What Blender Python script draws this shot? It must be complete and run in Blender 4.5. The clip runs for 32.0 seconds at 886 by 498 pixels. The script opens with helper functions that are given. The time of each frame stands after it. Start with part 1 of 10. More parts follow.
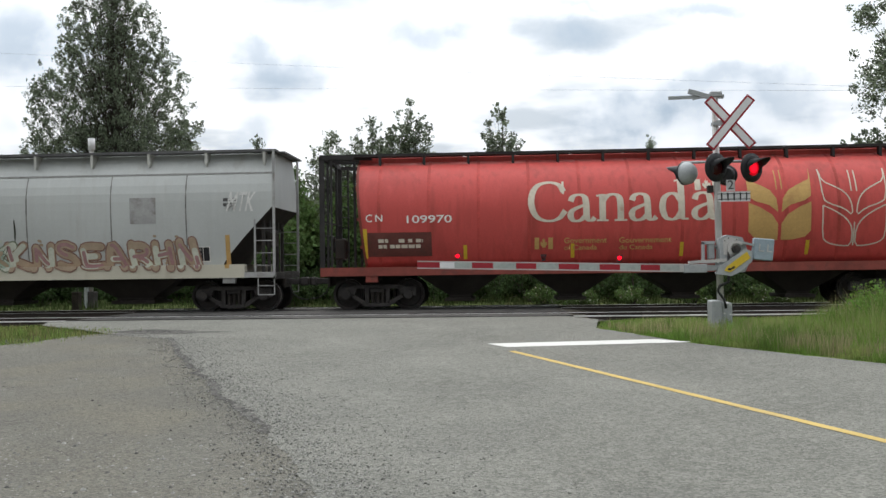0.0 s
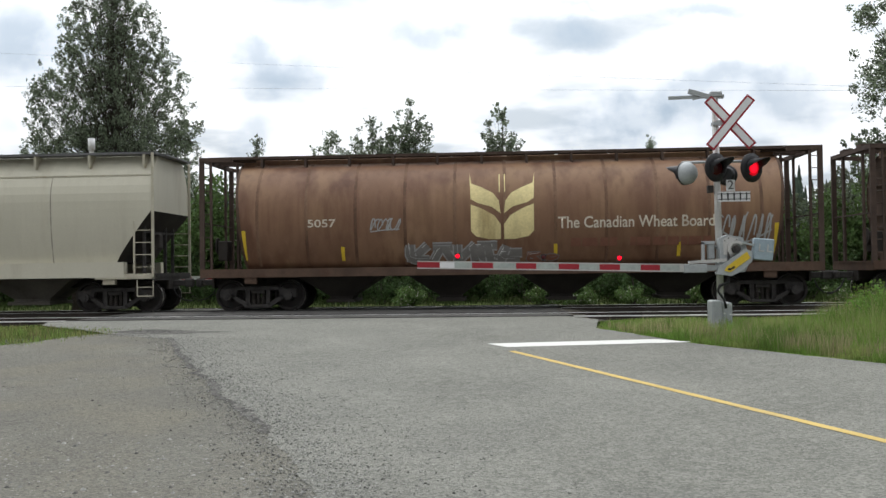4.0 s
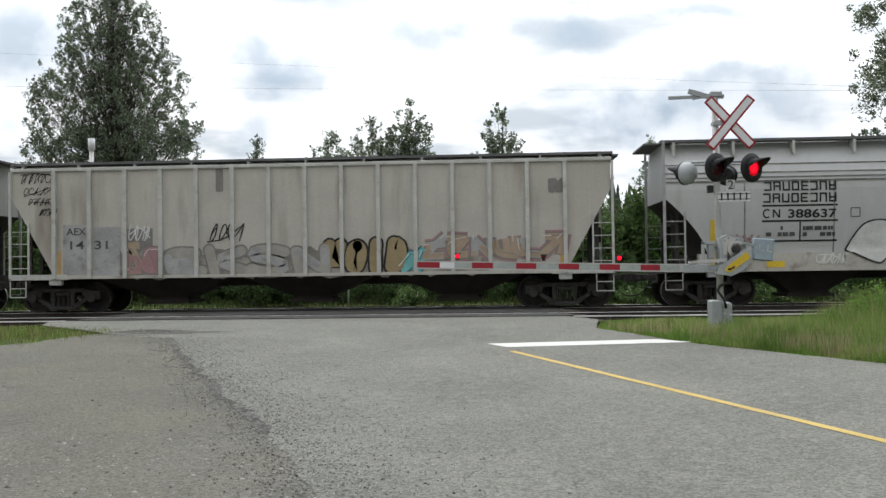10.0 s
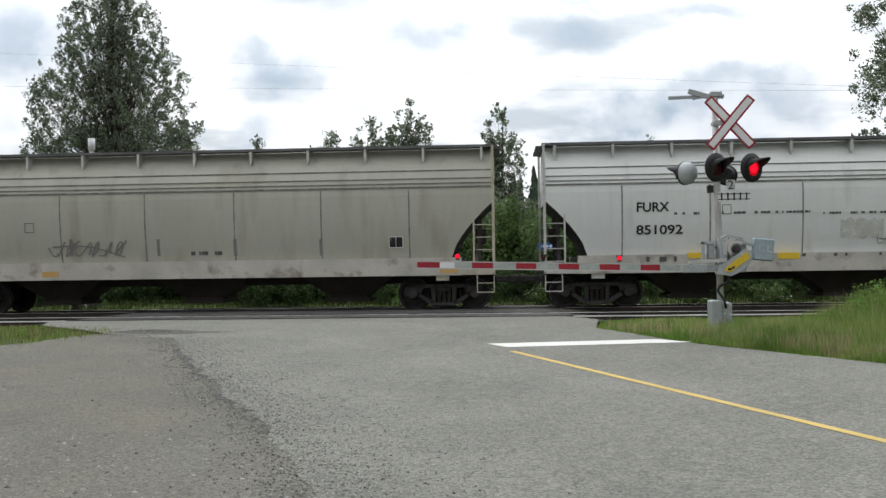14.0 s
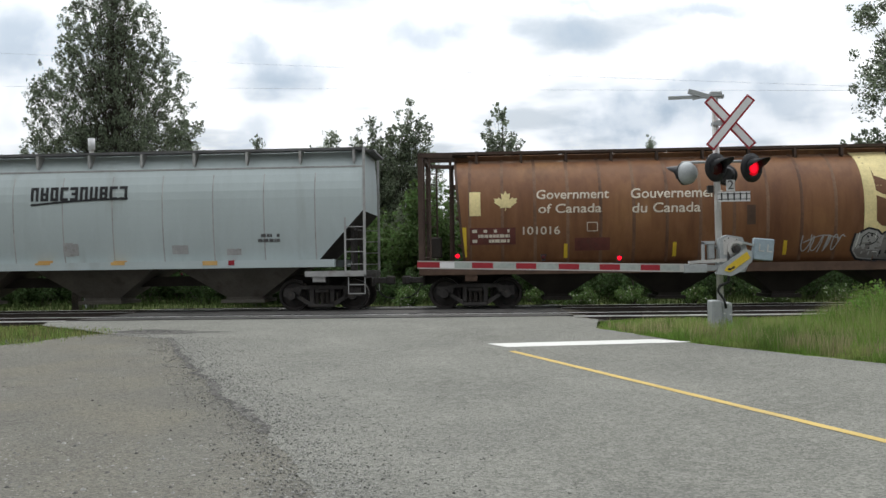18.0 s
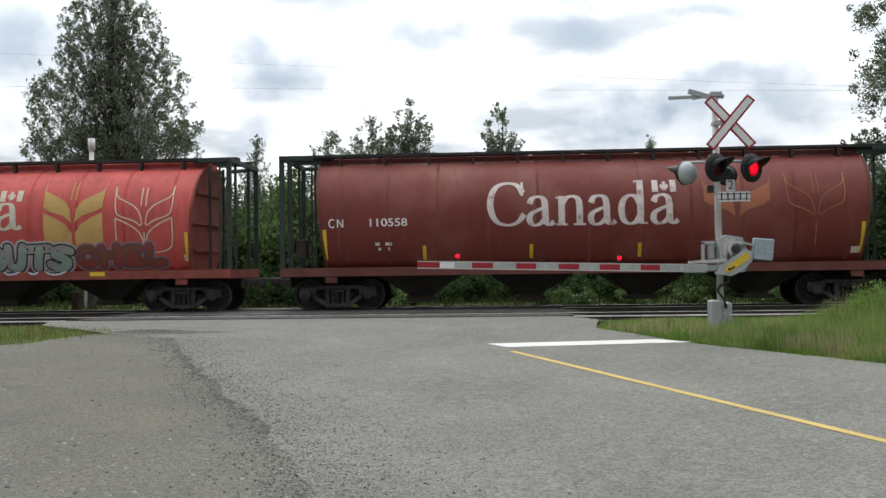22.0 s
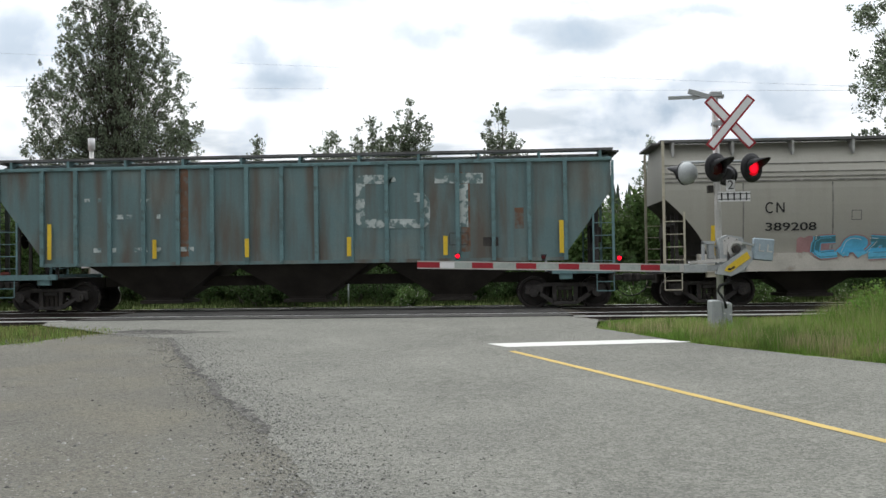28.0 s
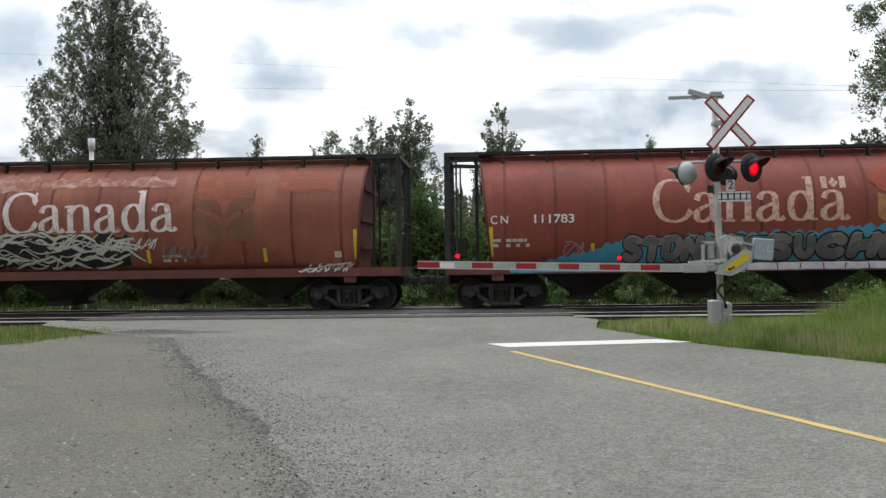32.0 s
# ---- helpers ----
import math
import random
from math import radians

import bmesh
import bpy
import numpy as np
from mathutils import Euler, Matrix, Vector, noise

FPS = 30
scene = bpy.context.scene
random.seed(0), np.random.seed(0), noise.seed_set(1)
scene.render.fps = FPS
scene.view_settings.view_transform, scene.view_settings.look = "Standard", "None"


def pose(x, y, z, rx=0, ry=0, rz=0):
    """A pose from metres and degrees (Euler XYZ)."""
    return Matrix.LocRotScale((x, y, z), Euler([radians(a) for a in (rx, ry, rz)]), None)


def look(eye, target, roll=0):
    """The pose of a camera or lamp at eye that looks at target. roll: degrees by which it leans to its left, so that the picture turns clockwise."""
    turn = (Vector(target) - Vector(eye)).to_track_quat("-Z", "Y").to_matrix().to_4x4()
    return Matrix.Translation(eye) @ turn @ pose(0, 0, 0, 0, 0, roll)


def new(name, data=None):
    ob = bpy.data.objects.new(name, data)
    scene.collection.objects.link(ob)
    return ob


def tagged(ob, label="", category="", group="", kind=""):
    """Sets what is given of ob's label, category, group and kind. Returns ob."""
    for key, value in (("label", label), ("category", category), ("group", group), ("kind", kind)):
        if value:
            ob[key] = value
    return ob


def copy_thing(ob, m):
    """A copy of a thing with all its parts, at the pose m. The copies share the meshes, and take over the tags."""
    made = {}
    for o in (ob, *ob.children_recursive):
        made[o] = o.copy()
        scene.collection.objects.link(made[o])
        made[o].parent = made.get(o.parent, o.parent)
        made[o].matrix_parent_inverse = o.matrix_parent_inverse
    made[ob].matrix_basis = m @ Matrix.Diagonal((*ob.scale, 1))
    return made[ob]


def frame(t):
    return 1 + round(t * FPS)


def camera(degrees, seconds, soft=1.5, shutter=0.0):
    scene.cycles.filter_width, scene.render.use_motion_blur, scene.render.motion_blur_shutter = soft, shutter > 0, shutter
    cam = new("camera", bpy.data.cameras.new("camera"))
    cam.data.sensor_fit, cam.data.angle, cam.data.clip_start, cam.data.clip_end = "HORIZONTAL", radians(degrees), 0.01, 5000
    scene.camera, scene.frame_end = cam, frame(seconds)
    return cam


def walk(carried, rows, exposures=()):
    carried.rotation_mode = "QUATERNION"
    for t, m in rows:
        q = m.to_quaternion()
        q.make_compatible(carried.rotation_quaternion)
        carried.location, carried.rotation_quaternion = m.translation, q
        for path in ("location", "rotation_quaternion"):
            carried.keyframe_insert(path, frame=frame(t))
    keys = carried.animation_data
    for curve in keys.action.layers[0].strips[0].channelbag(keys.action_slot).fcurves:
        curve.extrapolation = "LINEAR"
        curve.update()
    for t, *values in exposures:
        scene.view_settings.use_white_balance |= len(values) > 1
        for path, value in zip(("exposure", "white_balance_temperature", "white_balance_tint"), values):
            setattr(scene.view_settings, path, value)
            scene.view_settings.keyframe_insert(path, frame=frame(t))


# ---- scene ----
cam = camera(52.85, 32.0, soft=1.5)
HEADING, PITCH, EYE = radians(3.546), radians(1.105), Vector((0, 0, 1.255))
AIM = EYE + Vector((-math.sin(HEADING) * math.cos(PITCH), math.cos(HEADING) * math.cos(PITCH), math.sin(PITCH)))
# the camera's own exposure wavers a little as light and dark cars pass
walk(cam, [(0.0, look(EYE, AIM, -0.776)), (32.0, look(EYE, AIM, -0.776))], [(0.0, -0.22), (1.0, -0.26), (2.0, -0.19), (3.0, -0.16), (6.0, -0.29), (7.0, -0.25), (8.0, -0.14), (9.0, -0.1), (10.0, -0.19), (11.0, -0.26), (14.0, -0.25), (19.0, -0.25), (22.0, -0.25), (24.0, -0.22), (25.0, -0.24), (29.0, -0.16), (30.0, -0.25), (32.0, -0.27)])

# ---- sky, sun, exposure ----
SUN_EL, SUN_AZ = radians(52), radians(-8)
world = bpy.data.worlds.new("sky")
scene.world = world
world.use_nodes = True
wn, wl = world.node_tree.nodes, world.node_tree.links
wn.clear()
sky = wn.new("ShaderNodeTexSky")
sky.sky_type, sky.sun_disc, sky.sun_elevation, sky.sun_rotation = "NISHITA", False, SUN_EL, SUN_AZ
sky_dim = wn.new("ShaderNodeVectorMath")
sky_dim.operation = "SCALE"
sky_dim.inputs["Scale"].default_value = 0.12
wl.new(sky.outputs[0], sky_dim.inputs[0])
coord = wn.new("ShaderNodeTexCoord")
# clouds lie on a flat deck: the direction divided by its height
sep = wn.new("ShaderNodeSeparateXYZ")
wl.new(coord.outputs["Generated"], sep.inputs[0])
up = wn.new("ShaderNodeMath")
up.operation = "MAXIMUM"
up.inputs[1].default_value = 0.02
wl.new(sep.outputs["Z"], up.inputs[0])
lift = wn.new("ShaderNodeMath")
lift.operation = "ADD"
lift.inputs[1].default_value = 0.12
wl.new(up.outputs[0], lift.inputs[0])
deck = wn.new("ShaderNodeVectorMath")
deck.operation = "DIVIDE"
wl.new(coord.outputs["Generated"], deck.inputs[0])
wl.new(lift.outputs[0], deck.inputs[1])
shift = wn.new("ShaderNodeVectorMath")
shift.operation = "ADD"
shift.inputs[1].default_value = (1.3, 0.4, 0.0)
wl.new(deck.outputs[0], shift.inputs[0])


def cloud_noise(scale, detail, low, high):
    n = wn.new("ShaderNodeTexNoise")
    n.inputs["Scale"].default_value, n.inputs["Detail"].default_value = scale, detail
    n.inputs["Roughness"].default_value = 0.5
    wl.new(shift.outputs[0], n.inputs["Vector"])
    r = wn.new("ShaderNodeMapRange")
    r.interpolation_type = "SMOOTHSTEP"
    r.inputs["From Min"].default_value, r.inputs["From Max"].default_value = low, high
    wl.new(n.outputs["Fac"], r.inputs["Value"])
    return r.outputs[0]


def sky_mix(fac, a, b):
    m = wn.new("ShaderNodeMix")
    m.data_type = "RGBA"
    wl.new(fac, m.inputs["Factor"])
    for socket, value in ((m.inputs["A"], a), (m.inputs["B"], b)):
        if isinstance(value, tuple):
            socket.default_value = (*value, 1)
        else:
            wl.new(value, socket)
    return m.outputs["Result"]


bellies = sky_mix(cloud_noise(1.6, 6, 0.47, 0.66), (1.18, 1.21, 1.25), (0.68, 0.745, 0.81))


def sky_math(op, a, b=None):
    m = wn.new("ShaderNodeMath")
    m.operation = op
    for socket, value in zip(m.inputs, (a, b)):
        if value is None:
            continue
        if isinstance(value, (int, float)):
            socket.default_value = value
        else:
            wl.new(value, socket)
    return m.outputs[0]


# grey cloud bellies over the far side of the tracks: where they stand (sideways and upward slope) and how wide they are
slope = wn.new("ShaderNodeCombineXYZ")
ahead = sky_math("MAXIMUM", sep.outputs["Y"], 0.05)
wl.new(sky_math("DIVIDE", sep.outputs["X"], ahead), slope.inputs[0])
wl.new(sky_math("DIVIDE", sep.outputs["Z"], ahead), slope.inputs[1])
ragged = wn.new("ShaderNodeTexNoise")
ragged.inputs["Scale"].default_value, ragged.inputs["Detail"].default_value = 11.0, 8.0
ragged.inputs["Roughness"].default_value = 0.58
wl.new(slope.outputs[0], ragged.inputs["Vector"])
fray = wn.new("ShaderNodeVectorMath")
fray.operation = "MULTIPLY_ADD"
fray.inputs[1].default_value, fray.inputs[2].default_value = (0.15, 0.085, 0.0), (-0.075, -0.0425, 0.0)
wl.new(ragged.outputs["Color"], fray.inputs[0])
spot = wn.new("ShaderNodeVectorMath")
spot.operation = "ADD"
wl.new(slope.outputs[0], spot.inputs[0])
wl.new(fray.outputs[0], spot.inputs[1])
shade = 0.0
for cx, cz, rx, rz, deep in ((-0.555, 0.266, 0.06, 0.05, 0.8), (-0.563, 0.175, 0.018, 0.025, 0.35), (-0.239, 0.226, 0.05, 0.025, 0.8), (-0.288, 0.251, 0.03, 0.01, 0.4), (-0.077, 0.267, 0.042, 0.022, 0.65), (0.088, 0.264, 0.046, 0.02, 0.75), (0.101, 0.295, 0.051, 0.005, 0.5), (0.231, 0.285, 0.051, 0.01, 0.6), (0.211, 0.172, 0.15, 0.042, 0.46), (0.17, 0.174, 0.054, 0.022, 0.5), (0.318, 0.167, 0.051, 0.03, 0.38), (0.117, 0.148, 0.05, 0.02, 0.5), (0.264, 0.203, 0.076, 0.011, 0.35), (-0.266, 0.162, 0.03, 0.026, 0.55), (0.396, 0.279, 0.032, 0.01, 0.35)):
    off = wn.new("ShaderNodeVectorMath")
    off.operation = "SUBTRACT"
    off.inputs[1].default_value = (cx, cz, 0)
    wl.new(spot.outputs[0], off.inputs[0])
    rel = wn.new("ShaderNodeVectorMath")
    rel.operation = "DIVIDE"
    rel.inputs[1].default_value = (rx, rz, 1)
    wl.new(off.outputs[0], rel.inputs[0])
    dist = wn.new("ShaderNodeVectorMath")
    dist.operation = "LENGTH"
    wl.new(rel.outputs[0], dist.inputs[0])
    fall = wn.new("ShaderNodeMapRange")
    fall.interpolation_type = "SMOOTHSTEP"
    fall.inputs["From Min"].default_value, fall.inputs["From Max"].default_value = 1.75, 0.25
    fall.inputs["To Max"].default_value = deep
    wl.new(dist.outputs["Value"], fall.inputs["Value"])
    shade = sky_math("ADD", fall.outputs[0], shade)
shade = sky_math("MINIMUM", shade, 1.0)
shade = sky_math("MULTIPLY", shade, sky_math("GREATER_THAN", sep.outputs["Y"], 0.06))
torn = wn.new("ShaderNodeTexNoise")
torn.inputs["Scale"].default_value, torn.inputs["Detail"].default_value = 15.0, 6.0
wl.new(slope.outputs[0], torn.inputs["Vector"])
holes = wn.new("ShaderNodeMapRange")
holes.interpolation_type = "SMOOTHSTEP"
holes.inputs["From Min"].default_value, holes.inputs["From Max"].default_value = 0.36, 0.58
holes.inputs["To Min"].default_value = 0.6
wl.new(torn.outputs["Fac"], holes.inputs["Value"])
shade = sky_math("MULTIPLY", shade, holes.outputs[0])
bellies = sky_mix(shade, bellies, (0.44, 0.545, 0.665))
deck_col = sky_mix(cloud_noise(0.7, 3, 0.66, 0.78), bellies, sky_dim.outputs[0])
# the veiled sun brightens its side of the sky
toward = wn.new("ShaderNodeVectorMath")
toward.operation = "DOT_PRODUCT"
toward.inputs[1].default_value = (math.sin(SUN_AZ) * math.cos(SUN_EL), math.cos(SUN_AZ) * math.cos(SUN_EL), math.sin(SUN_EL))
wl.new(coord.outputs["Generated"], toward.inputs[0])
glow = wn.new("ShaderNodeMapRange")
glow.interpolation_type = "SMOOTHSTEP"
glow.inputs["From Min"].default_value, glow.inputs["From Max"].default_value = -0.5, 1.0
glow.inputs["To Min"].default_value, glow.inputs["To Max"].default_value = 0.47, 1.3
wl.new(toward.outputs["Value"], glow.inputs["Value"])
back = wn.new("ShaderNodeBackground")
back.inputs["Strength"].default_value = 1.0
wl.new(deck_col, back.inputs["Color"])
# an overcast sky is brightest overhead
overhead = sky_math("MULTIPLY_ADD", sky_math("MAXIMUM", sep.outputs["Z"], 0.0), 1.0)
overhead.node.inputs[2].default_value = 0.8
wl.new(sky_math("MULTIPLY", glow.outputs[0], overhead), back.inputs["Strength"])
out = wn.new("ShaderNodeOutputWorld")
wl.new(back.outputs[0], out.inputs[0])

sun_data = bpy.data.lights.new("sun", "SUN")
sun_data.energy, sun_data.angle, sun_data.color = 1.3, radians(16), (1.0, 0.96, 0.9)
sun = new("sun", sun_data)
sun.matrix_world = look(Vector((0, 0, 30)) + 10 * Vector((math.sin(SUN_AZ) * math.cos(SUN_EL), math.cos(SUN_AZ) * math.cos(SUN_EL), math.sin(SUN_EL))), (0, 0, 30))

# ---- materials ----
MATS = {}


def surf(name, base, rough=0.7, metal=0.0, var=0.18, scale=1.2, fine=18.0, bump=0.15, stain=None, stain_at=(0.55, 0.75), streak=False, island=0.0, spec=0.3, second=None, second_at=(0.45, 0.6), second_scale=0.35, coords="Object", glow=0.0, leafy=0.0, pebble=0.0, pebble_scale=50.0):
    """A procedural surface: base colour, broad and fine variation, stains (streaked down a wall if asked), relief."""
    if name in MATS:
        return MATS[name]
    m = bpy.data.materials.new(name)
    m.use_nodes = True
    n, l = m.node_tree.nodes, m.node_tree.links
    b = n["Principled BSDF"]
    b.inputs["Roughness"].default_value, b.inputs["Metallic"].default_value = rough, metal
    b.inputs["Specular IOR Level"].default_value = spec
    tc = n.new("ShaderNodeTexCoord")
    info = n.new("ShaderNodeObjectInfo")
    rnd = n.new("ShaderNodeMath")
    rnd.operation = "MULTIPLY"
    rnd.inputs[1].default_value = 37.0
    l.new(info.outputs["Random"], rnd.inputs[0])
    pos = n.new("ShaderNodeVectorMath")
    pos.operation = "ADD"
    l.new(tc.outputs[coords], pos.inputs[0])
    l.new(rnd.outputs[0], pos.inputs[1])

    def tex(s, detail=4.0, stretch=None):
        t = n.new("ShaderNodeTexNoise")
        t.inputs["Scale"].default_value, t.inputs["Detail"].default_value = s, detail
        src = pos.outputs[0]
        if stretch:
            k = n.new("ShaderNodeVectorMath")
            k.operation = "MULTIPLY"
            k.inputs[1].default_value = stretch
            l.new(src, k.inputs[0])
            src = k.outputs[0]
        l.new(src, t.inputs["Vector"])
        return t.outputs["Fac"]

    def ranged(src, a, c, lo, hi):
        r = n.new("ShaderNodeMapRange")
        r.inputs["From Min"].default_value, r.inputs["From Max"].default_value = a, c
        r.inputs["To Min"].default_value, r.inputs["To Max"].default_value = lo, hi
        l.new(src, r.inputs["Value"])
        return r.outputs[0]

    def mix(fac, a, c):
        x = n.new("ShaderNodeMix")
        x.data_type = "RGBA"
        l.new(fac, x.inputs["Factor"])
        for s, v in ((x.inputs["A"], a), (x.inputs["B"], c)):
            if isinstance(v, tuple):
                s.default_value = (*v, 1)
            else:
                l.new(v, s)
        return x.outputs["Result"]

    dark = tuple(c * (1 - var) for c in base)
    light = tuple(min(1.0, c * (1 + var)) for c in base)
    col = mix(ranged(tex(scale), 0.3, 0.7, 0, 1), dark, light)
    if second:
        col = mix(ranged(tex(second_scale, 6.0), second_at[0], second_at[1], 0, 1), col, second)
    if stain:
        col = mix(ranged(tex(1.6 if streak else scale * 1.7, 5.0, (1.0, 1.0, 0.16) if streak else None), stain_at[0], stain_at[1], 0, 0.9), col, stain)
    if streak:
        # thin runs below the roof edge and pale chalking
        col = mix(ranged(tex(5.5, 4.0, (1.0, 1.0, 0.05)), 0.5, 0.8, 0, 0.16 if sum(base) > 0.9 else 0.5), col, stain)
        col = mix(ranged(tex(3.3, 5.0, (1.0, 1.0, 0.3)), 0.56, 0.8, 0, 0.2 if sum(base) > 0.9 else 0.35), col, tuple(min(0.8, c * 1.25 + 0.03) for c in base))
    grain = tex(fine, 3.0)
    speck = n.new("ShaderNodeHueSaturation")
    l.new(ranged(grain, 0.3, 0.7, 1 - var * 0.6, 1 + var * 0.6), speck.inputs["Value"])
    l.new(col, speck.inputs["Color"])
    col = speck.outputs[0]
    if pebble:
        vo = n.new("ShaderNodeTexVoronoi")
        vo.inputs["Scale"].default_value = pebble_scale
        l.new(pos.outputs[0], vo.inputs["Vector"])
        sp = n.new("ShaderNodeSeparateColor")
        l.new(vo.outputs["Color"], sp.inputs[0])
        pv = n.new("ShaderNodeHueSaturation")
        l.new(ranged(sp.outputs[0], 0, 1, 1 - pebble, 1 + pebble), pv.inputs["Value"])
        l.new(col, pv.inputs["Color"])
        col = pv.outputs[0]
    if island:
        g = n.new("ShaderNodeNewGeometry")
        hs = n.new("ShaderNodeHueSaturation")
        l.new(ranged(g.outputs["Random Per Island"], 0, 1, 1 - island, 1 + island), hs.inputs["Value"])
        l.new(ranged(g.outputs["Random Per Island"], 0, 1, 0.485, 0.515), hs.inputs["Hue"])
        l.new(col, hs.inputs["Color"])
        col = hs.outputs[0]
    l.new(col, b.inputs["Base Color"])
    if glow:
        l.new(col, b.inputs["Emission Color"])
        b.inputs["Emission Strength"].default_value = glow
    l.new(ranged(grain, 0.2, 0.8, max(0.05, rough - 0.12), min(1.0, rough + 0.12)), b.inputs["Roughness"])
    if bump:
        bp = n.new("ShaderNodeBump")
        bp.inputs["Strength"].default_value, bp.inputs["Distance"].default_value = bump, 0.02
        l.new(grain, bp.inputs["Height"])
        l.new(bp.outputs[0], b.inputs["Normal"])
    if leafy:
        tl = n.new("ShaderNodeBsdfTranslucent")
        l.new(col, tl.inputs["Color"])
        both = n.new("ShaderNodeMixShader")
        both.inputs[0].default_value = leafy
        l.new(b.outputs[0], both.inputs[1])
        l.new(tl.outputs[0], both.inputs[2])
        l.new(both.outputs[0], n["Material Output"].inputs["Surface"])
    MATS[name] = m
    return m


RUST = (0.11, 0.045, 0.022)
M_ASPHALT = surf("asphalt", (0.157, 0.158, 0.138), 0.9, pebble=0.34, pebble_scale=48, var=0.16, scale=0.5, fine=70, bump=0.9, stain=(0.14, 0.141, 0.125), stain_at=(0.5, 0.75), second=(0.186, 0.187, 0.166), second_at=(0.45, 0.75), second_scale=7.0)
M_GRAVEL = surf("gravel", (0.12, 0.117, 0.099), 0.95, pebble=0.3, pebble_scale=46, var=0.2, scale=0.4, fine=55, bump=0.9, stain=(0.127, 0.119, 0.094), stain_at=(0.45, 0.64), second=(0.108, 0.104, 0.088), second_at=(0.45, 0.62), second_scale=1.1)
M_STONE = surf("loose_stone", (0.175, 0.175, 0.162), 0.9, var=0.15, island=0.6, fine=30, bump=0.3)
M_BALLAST = surf("ballast", (0.052, 0.046, 0.04), 0.95, spec=0.0, pebble=0.6, pebble_scale=22, var=0.3, scale=2, fine=25, bump=0.8, island=0.4)
M_SOIL = surf("meadow_soil", (0.06, 0.075, 0.03), 0.95, spec=0.0, var=0.3, scale=0.6, fine=14, bump=0.6, stain=(0.1, 0.085, 0.05))
M_GRASS = surf("grass_blade", (0.155, 0.255, 0.05), 0.7, var=0.35, scale=0.9, island=0.5, bump=0, leafy=0.45, stain=(0.33, 0.34, 0.13), stain_at=(0.52, 0.7))
# darkened verge grass: the shade beside the train is put into the colour
M_MEADOW_SHADE = surf("meadow_blade", (0.045, 0.066, 0.022), 0.8, var=0.3, scale=0.5, island=0.45, bump=0, spec=0.05, leafy=0.2, stain=(0.1, 0.095, 0.05), stain_at=(0.6, 0.75))
M_SEED = surf("dry_grass_stem", (0.36, 0.31, 0.18), 0.8, var=0.25, scale=0.8, island=0.4, bump=0, leafy=0.35)
M_COTTONWOOD = surf("cottonwood_leaf", (0.16, 0.193, 0.128), 0.33, var=0.3, scale=0.3, island=0.75, bump=0, leafy=0.5)
# low shrubs behind the train, its shade put into the leaf colour too
M_LOWLEAF = surf("low_shrub_leaf", (0.04, 0.066, 0.024), 0.7, spec=0.08, var=0.35, scale=0.35, island=0.5, bump=0, leafy=0.4)
M_WEED = surf("weed_leaf", (0.15, 0.26, 0.05), 0.65, var=0.3, scale=0.5, island=0.45, bump=0, leafy=0.45)
M_LEAF = surf("leaf", (0.115, 0.138, 0.085), 0.5, var=0.3, scale=0.25, island=0.55, bump=0, leafy=0.4)
M_LEAF_PALE = surf("bush_leaf", (0.085, 0.135, 0.045), 0.65, spec=0.12, var=0.35, scale=0.35, island=0.5, bump=0, leafy=0.45)
M_CONIFER = surf("conifer_needle", (0.055, 0.078, 0.055), 0.75, var=0.3, scale=0.2, island=0.4, bump=0)
M_BLOSSOM = surf("weed_blossom", (0.7, 0.7, 0.6), 0.8, var=0.15, island=0.2, bump=0)
M_BARK = surf("bark", (0.062, 0.055, 0.046), 0.95, var=0.3, scale=3, fine=20, bump=0.8)
M_TIE = surf("timber_tie", (0.04, 0.034, 0.03), 0.95, spec=0.02, var=0.35, scale=4, fine=30, bump=0.6)
M_RAIL = surf("rail_steel", (0.05, 0.04, 0.034), 0.7, 0.1, var=0.25, scale=3, fine=20, bump=0.2)
M_RAILTOP = surf("rail_head", (0.74, 0.73, 0.71), 0.5, 0.2, var=0.1, scale=3, bump=0)
# dark panel surface, deepened further for the shadow the train casts on it
M_PANEL = surf("crossing_panel", (0.077, 0.074, 0.070), 0.9, var=0.2, scale=1.0, fine=50, bump=0.5, stain=(0.075, 0.07, 0.066))
M_RUBBER = surf("flangeway_rubber", (0.035, 0.034, 0.033), 0.8, var=0.2)
M_WHITELINE = surf("white_road_paint", (0.6, 0.6, 0.57), 0.8, var=0.08, fine=60, bump=0.2, stain=(0.5, 0.5, 0.47), stain_at=(0.66, 0.8))
M_YELLOWLINE = surf("yellow_road_paint", (0.45, 0.33, 0.105), 0.8, var=0.12, fine=60, bump=0.2, stain=(0.35, 0.28, 0.14), stain_at=(0.58, 0.75))
M_GALV = surf("galvanised_steel", (0.34, 0.36, 0.365), 0.55, 0.2, var=0.15, scale=4, fine=40, bump=0.05)
M_ALU = surf("aluminium_mast", (0.5, 0.49, 0.475), 0.45, 0.35, var=0.12, scale=3, fine=30, bump=0.05)
M_BLACK = surf("black_enamel", (0.018, 0.018, 0.02), 0.45, var=0.3, scale=5, bump=0.05)
M_WHITE = surf("white_sheeting", (0.66, 0.66, 0.67), 0.5, var=0.06, bump=0.03)
M_RED = surf("red_sheeting", (0.28, 0.02, 0.03), 0.5, var=0.12, bump=0.03)
M_YELLOW = surf("yellow_paint", (0.66, 0.46, 0.04), 0.6, var=0.15, bump=0.05)
M_BLUE = surf("blue_sign", (0.03, 0.12, 0.42), 0.5, var=0.1, bump=0.03)
M_CABLE = surf("black_cable", (0.02, 0.02, 0.02), 0.6, bump=0)
M_WIRE = surf("overhead_wire", (0.42, 0.45, 0.48), 0.6, bump=0)
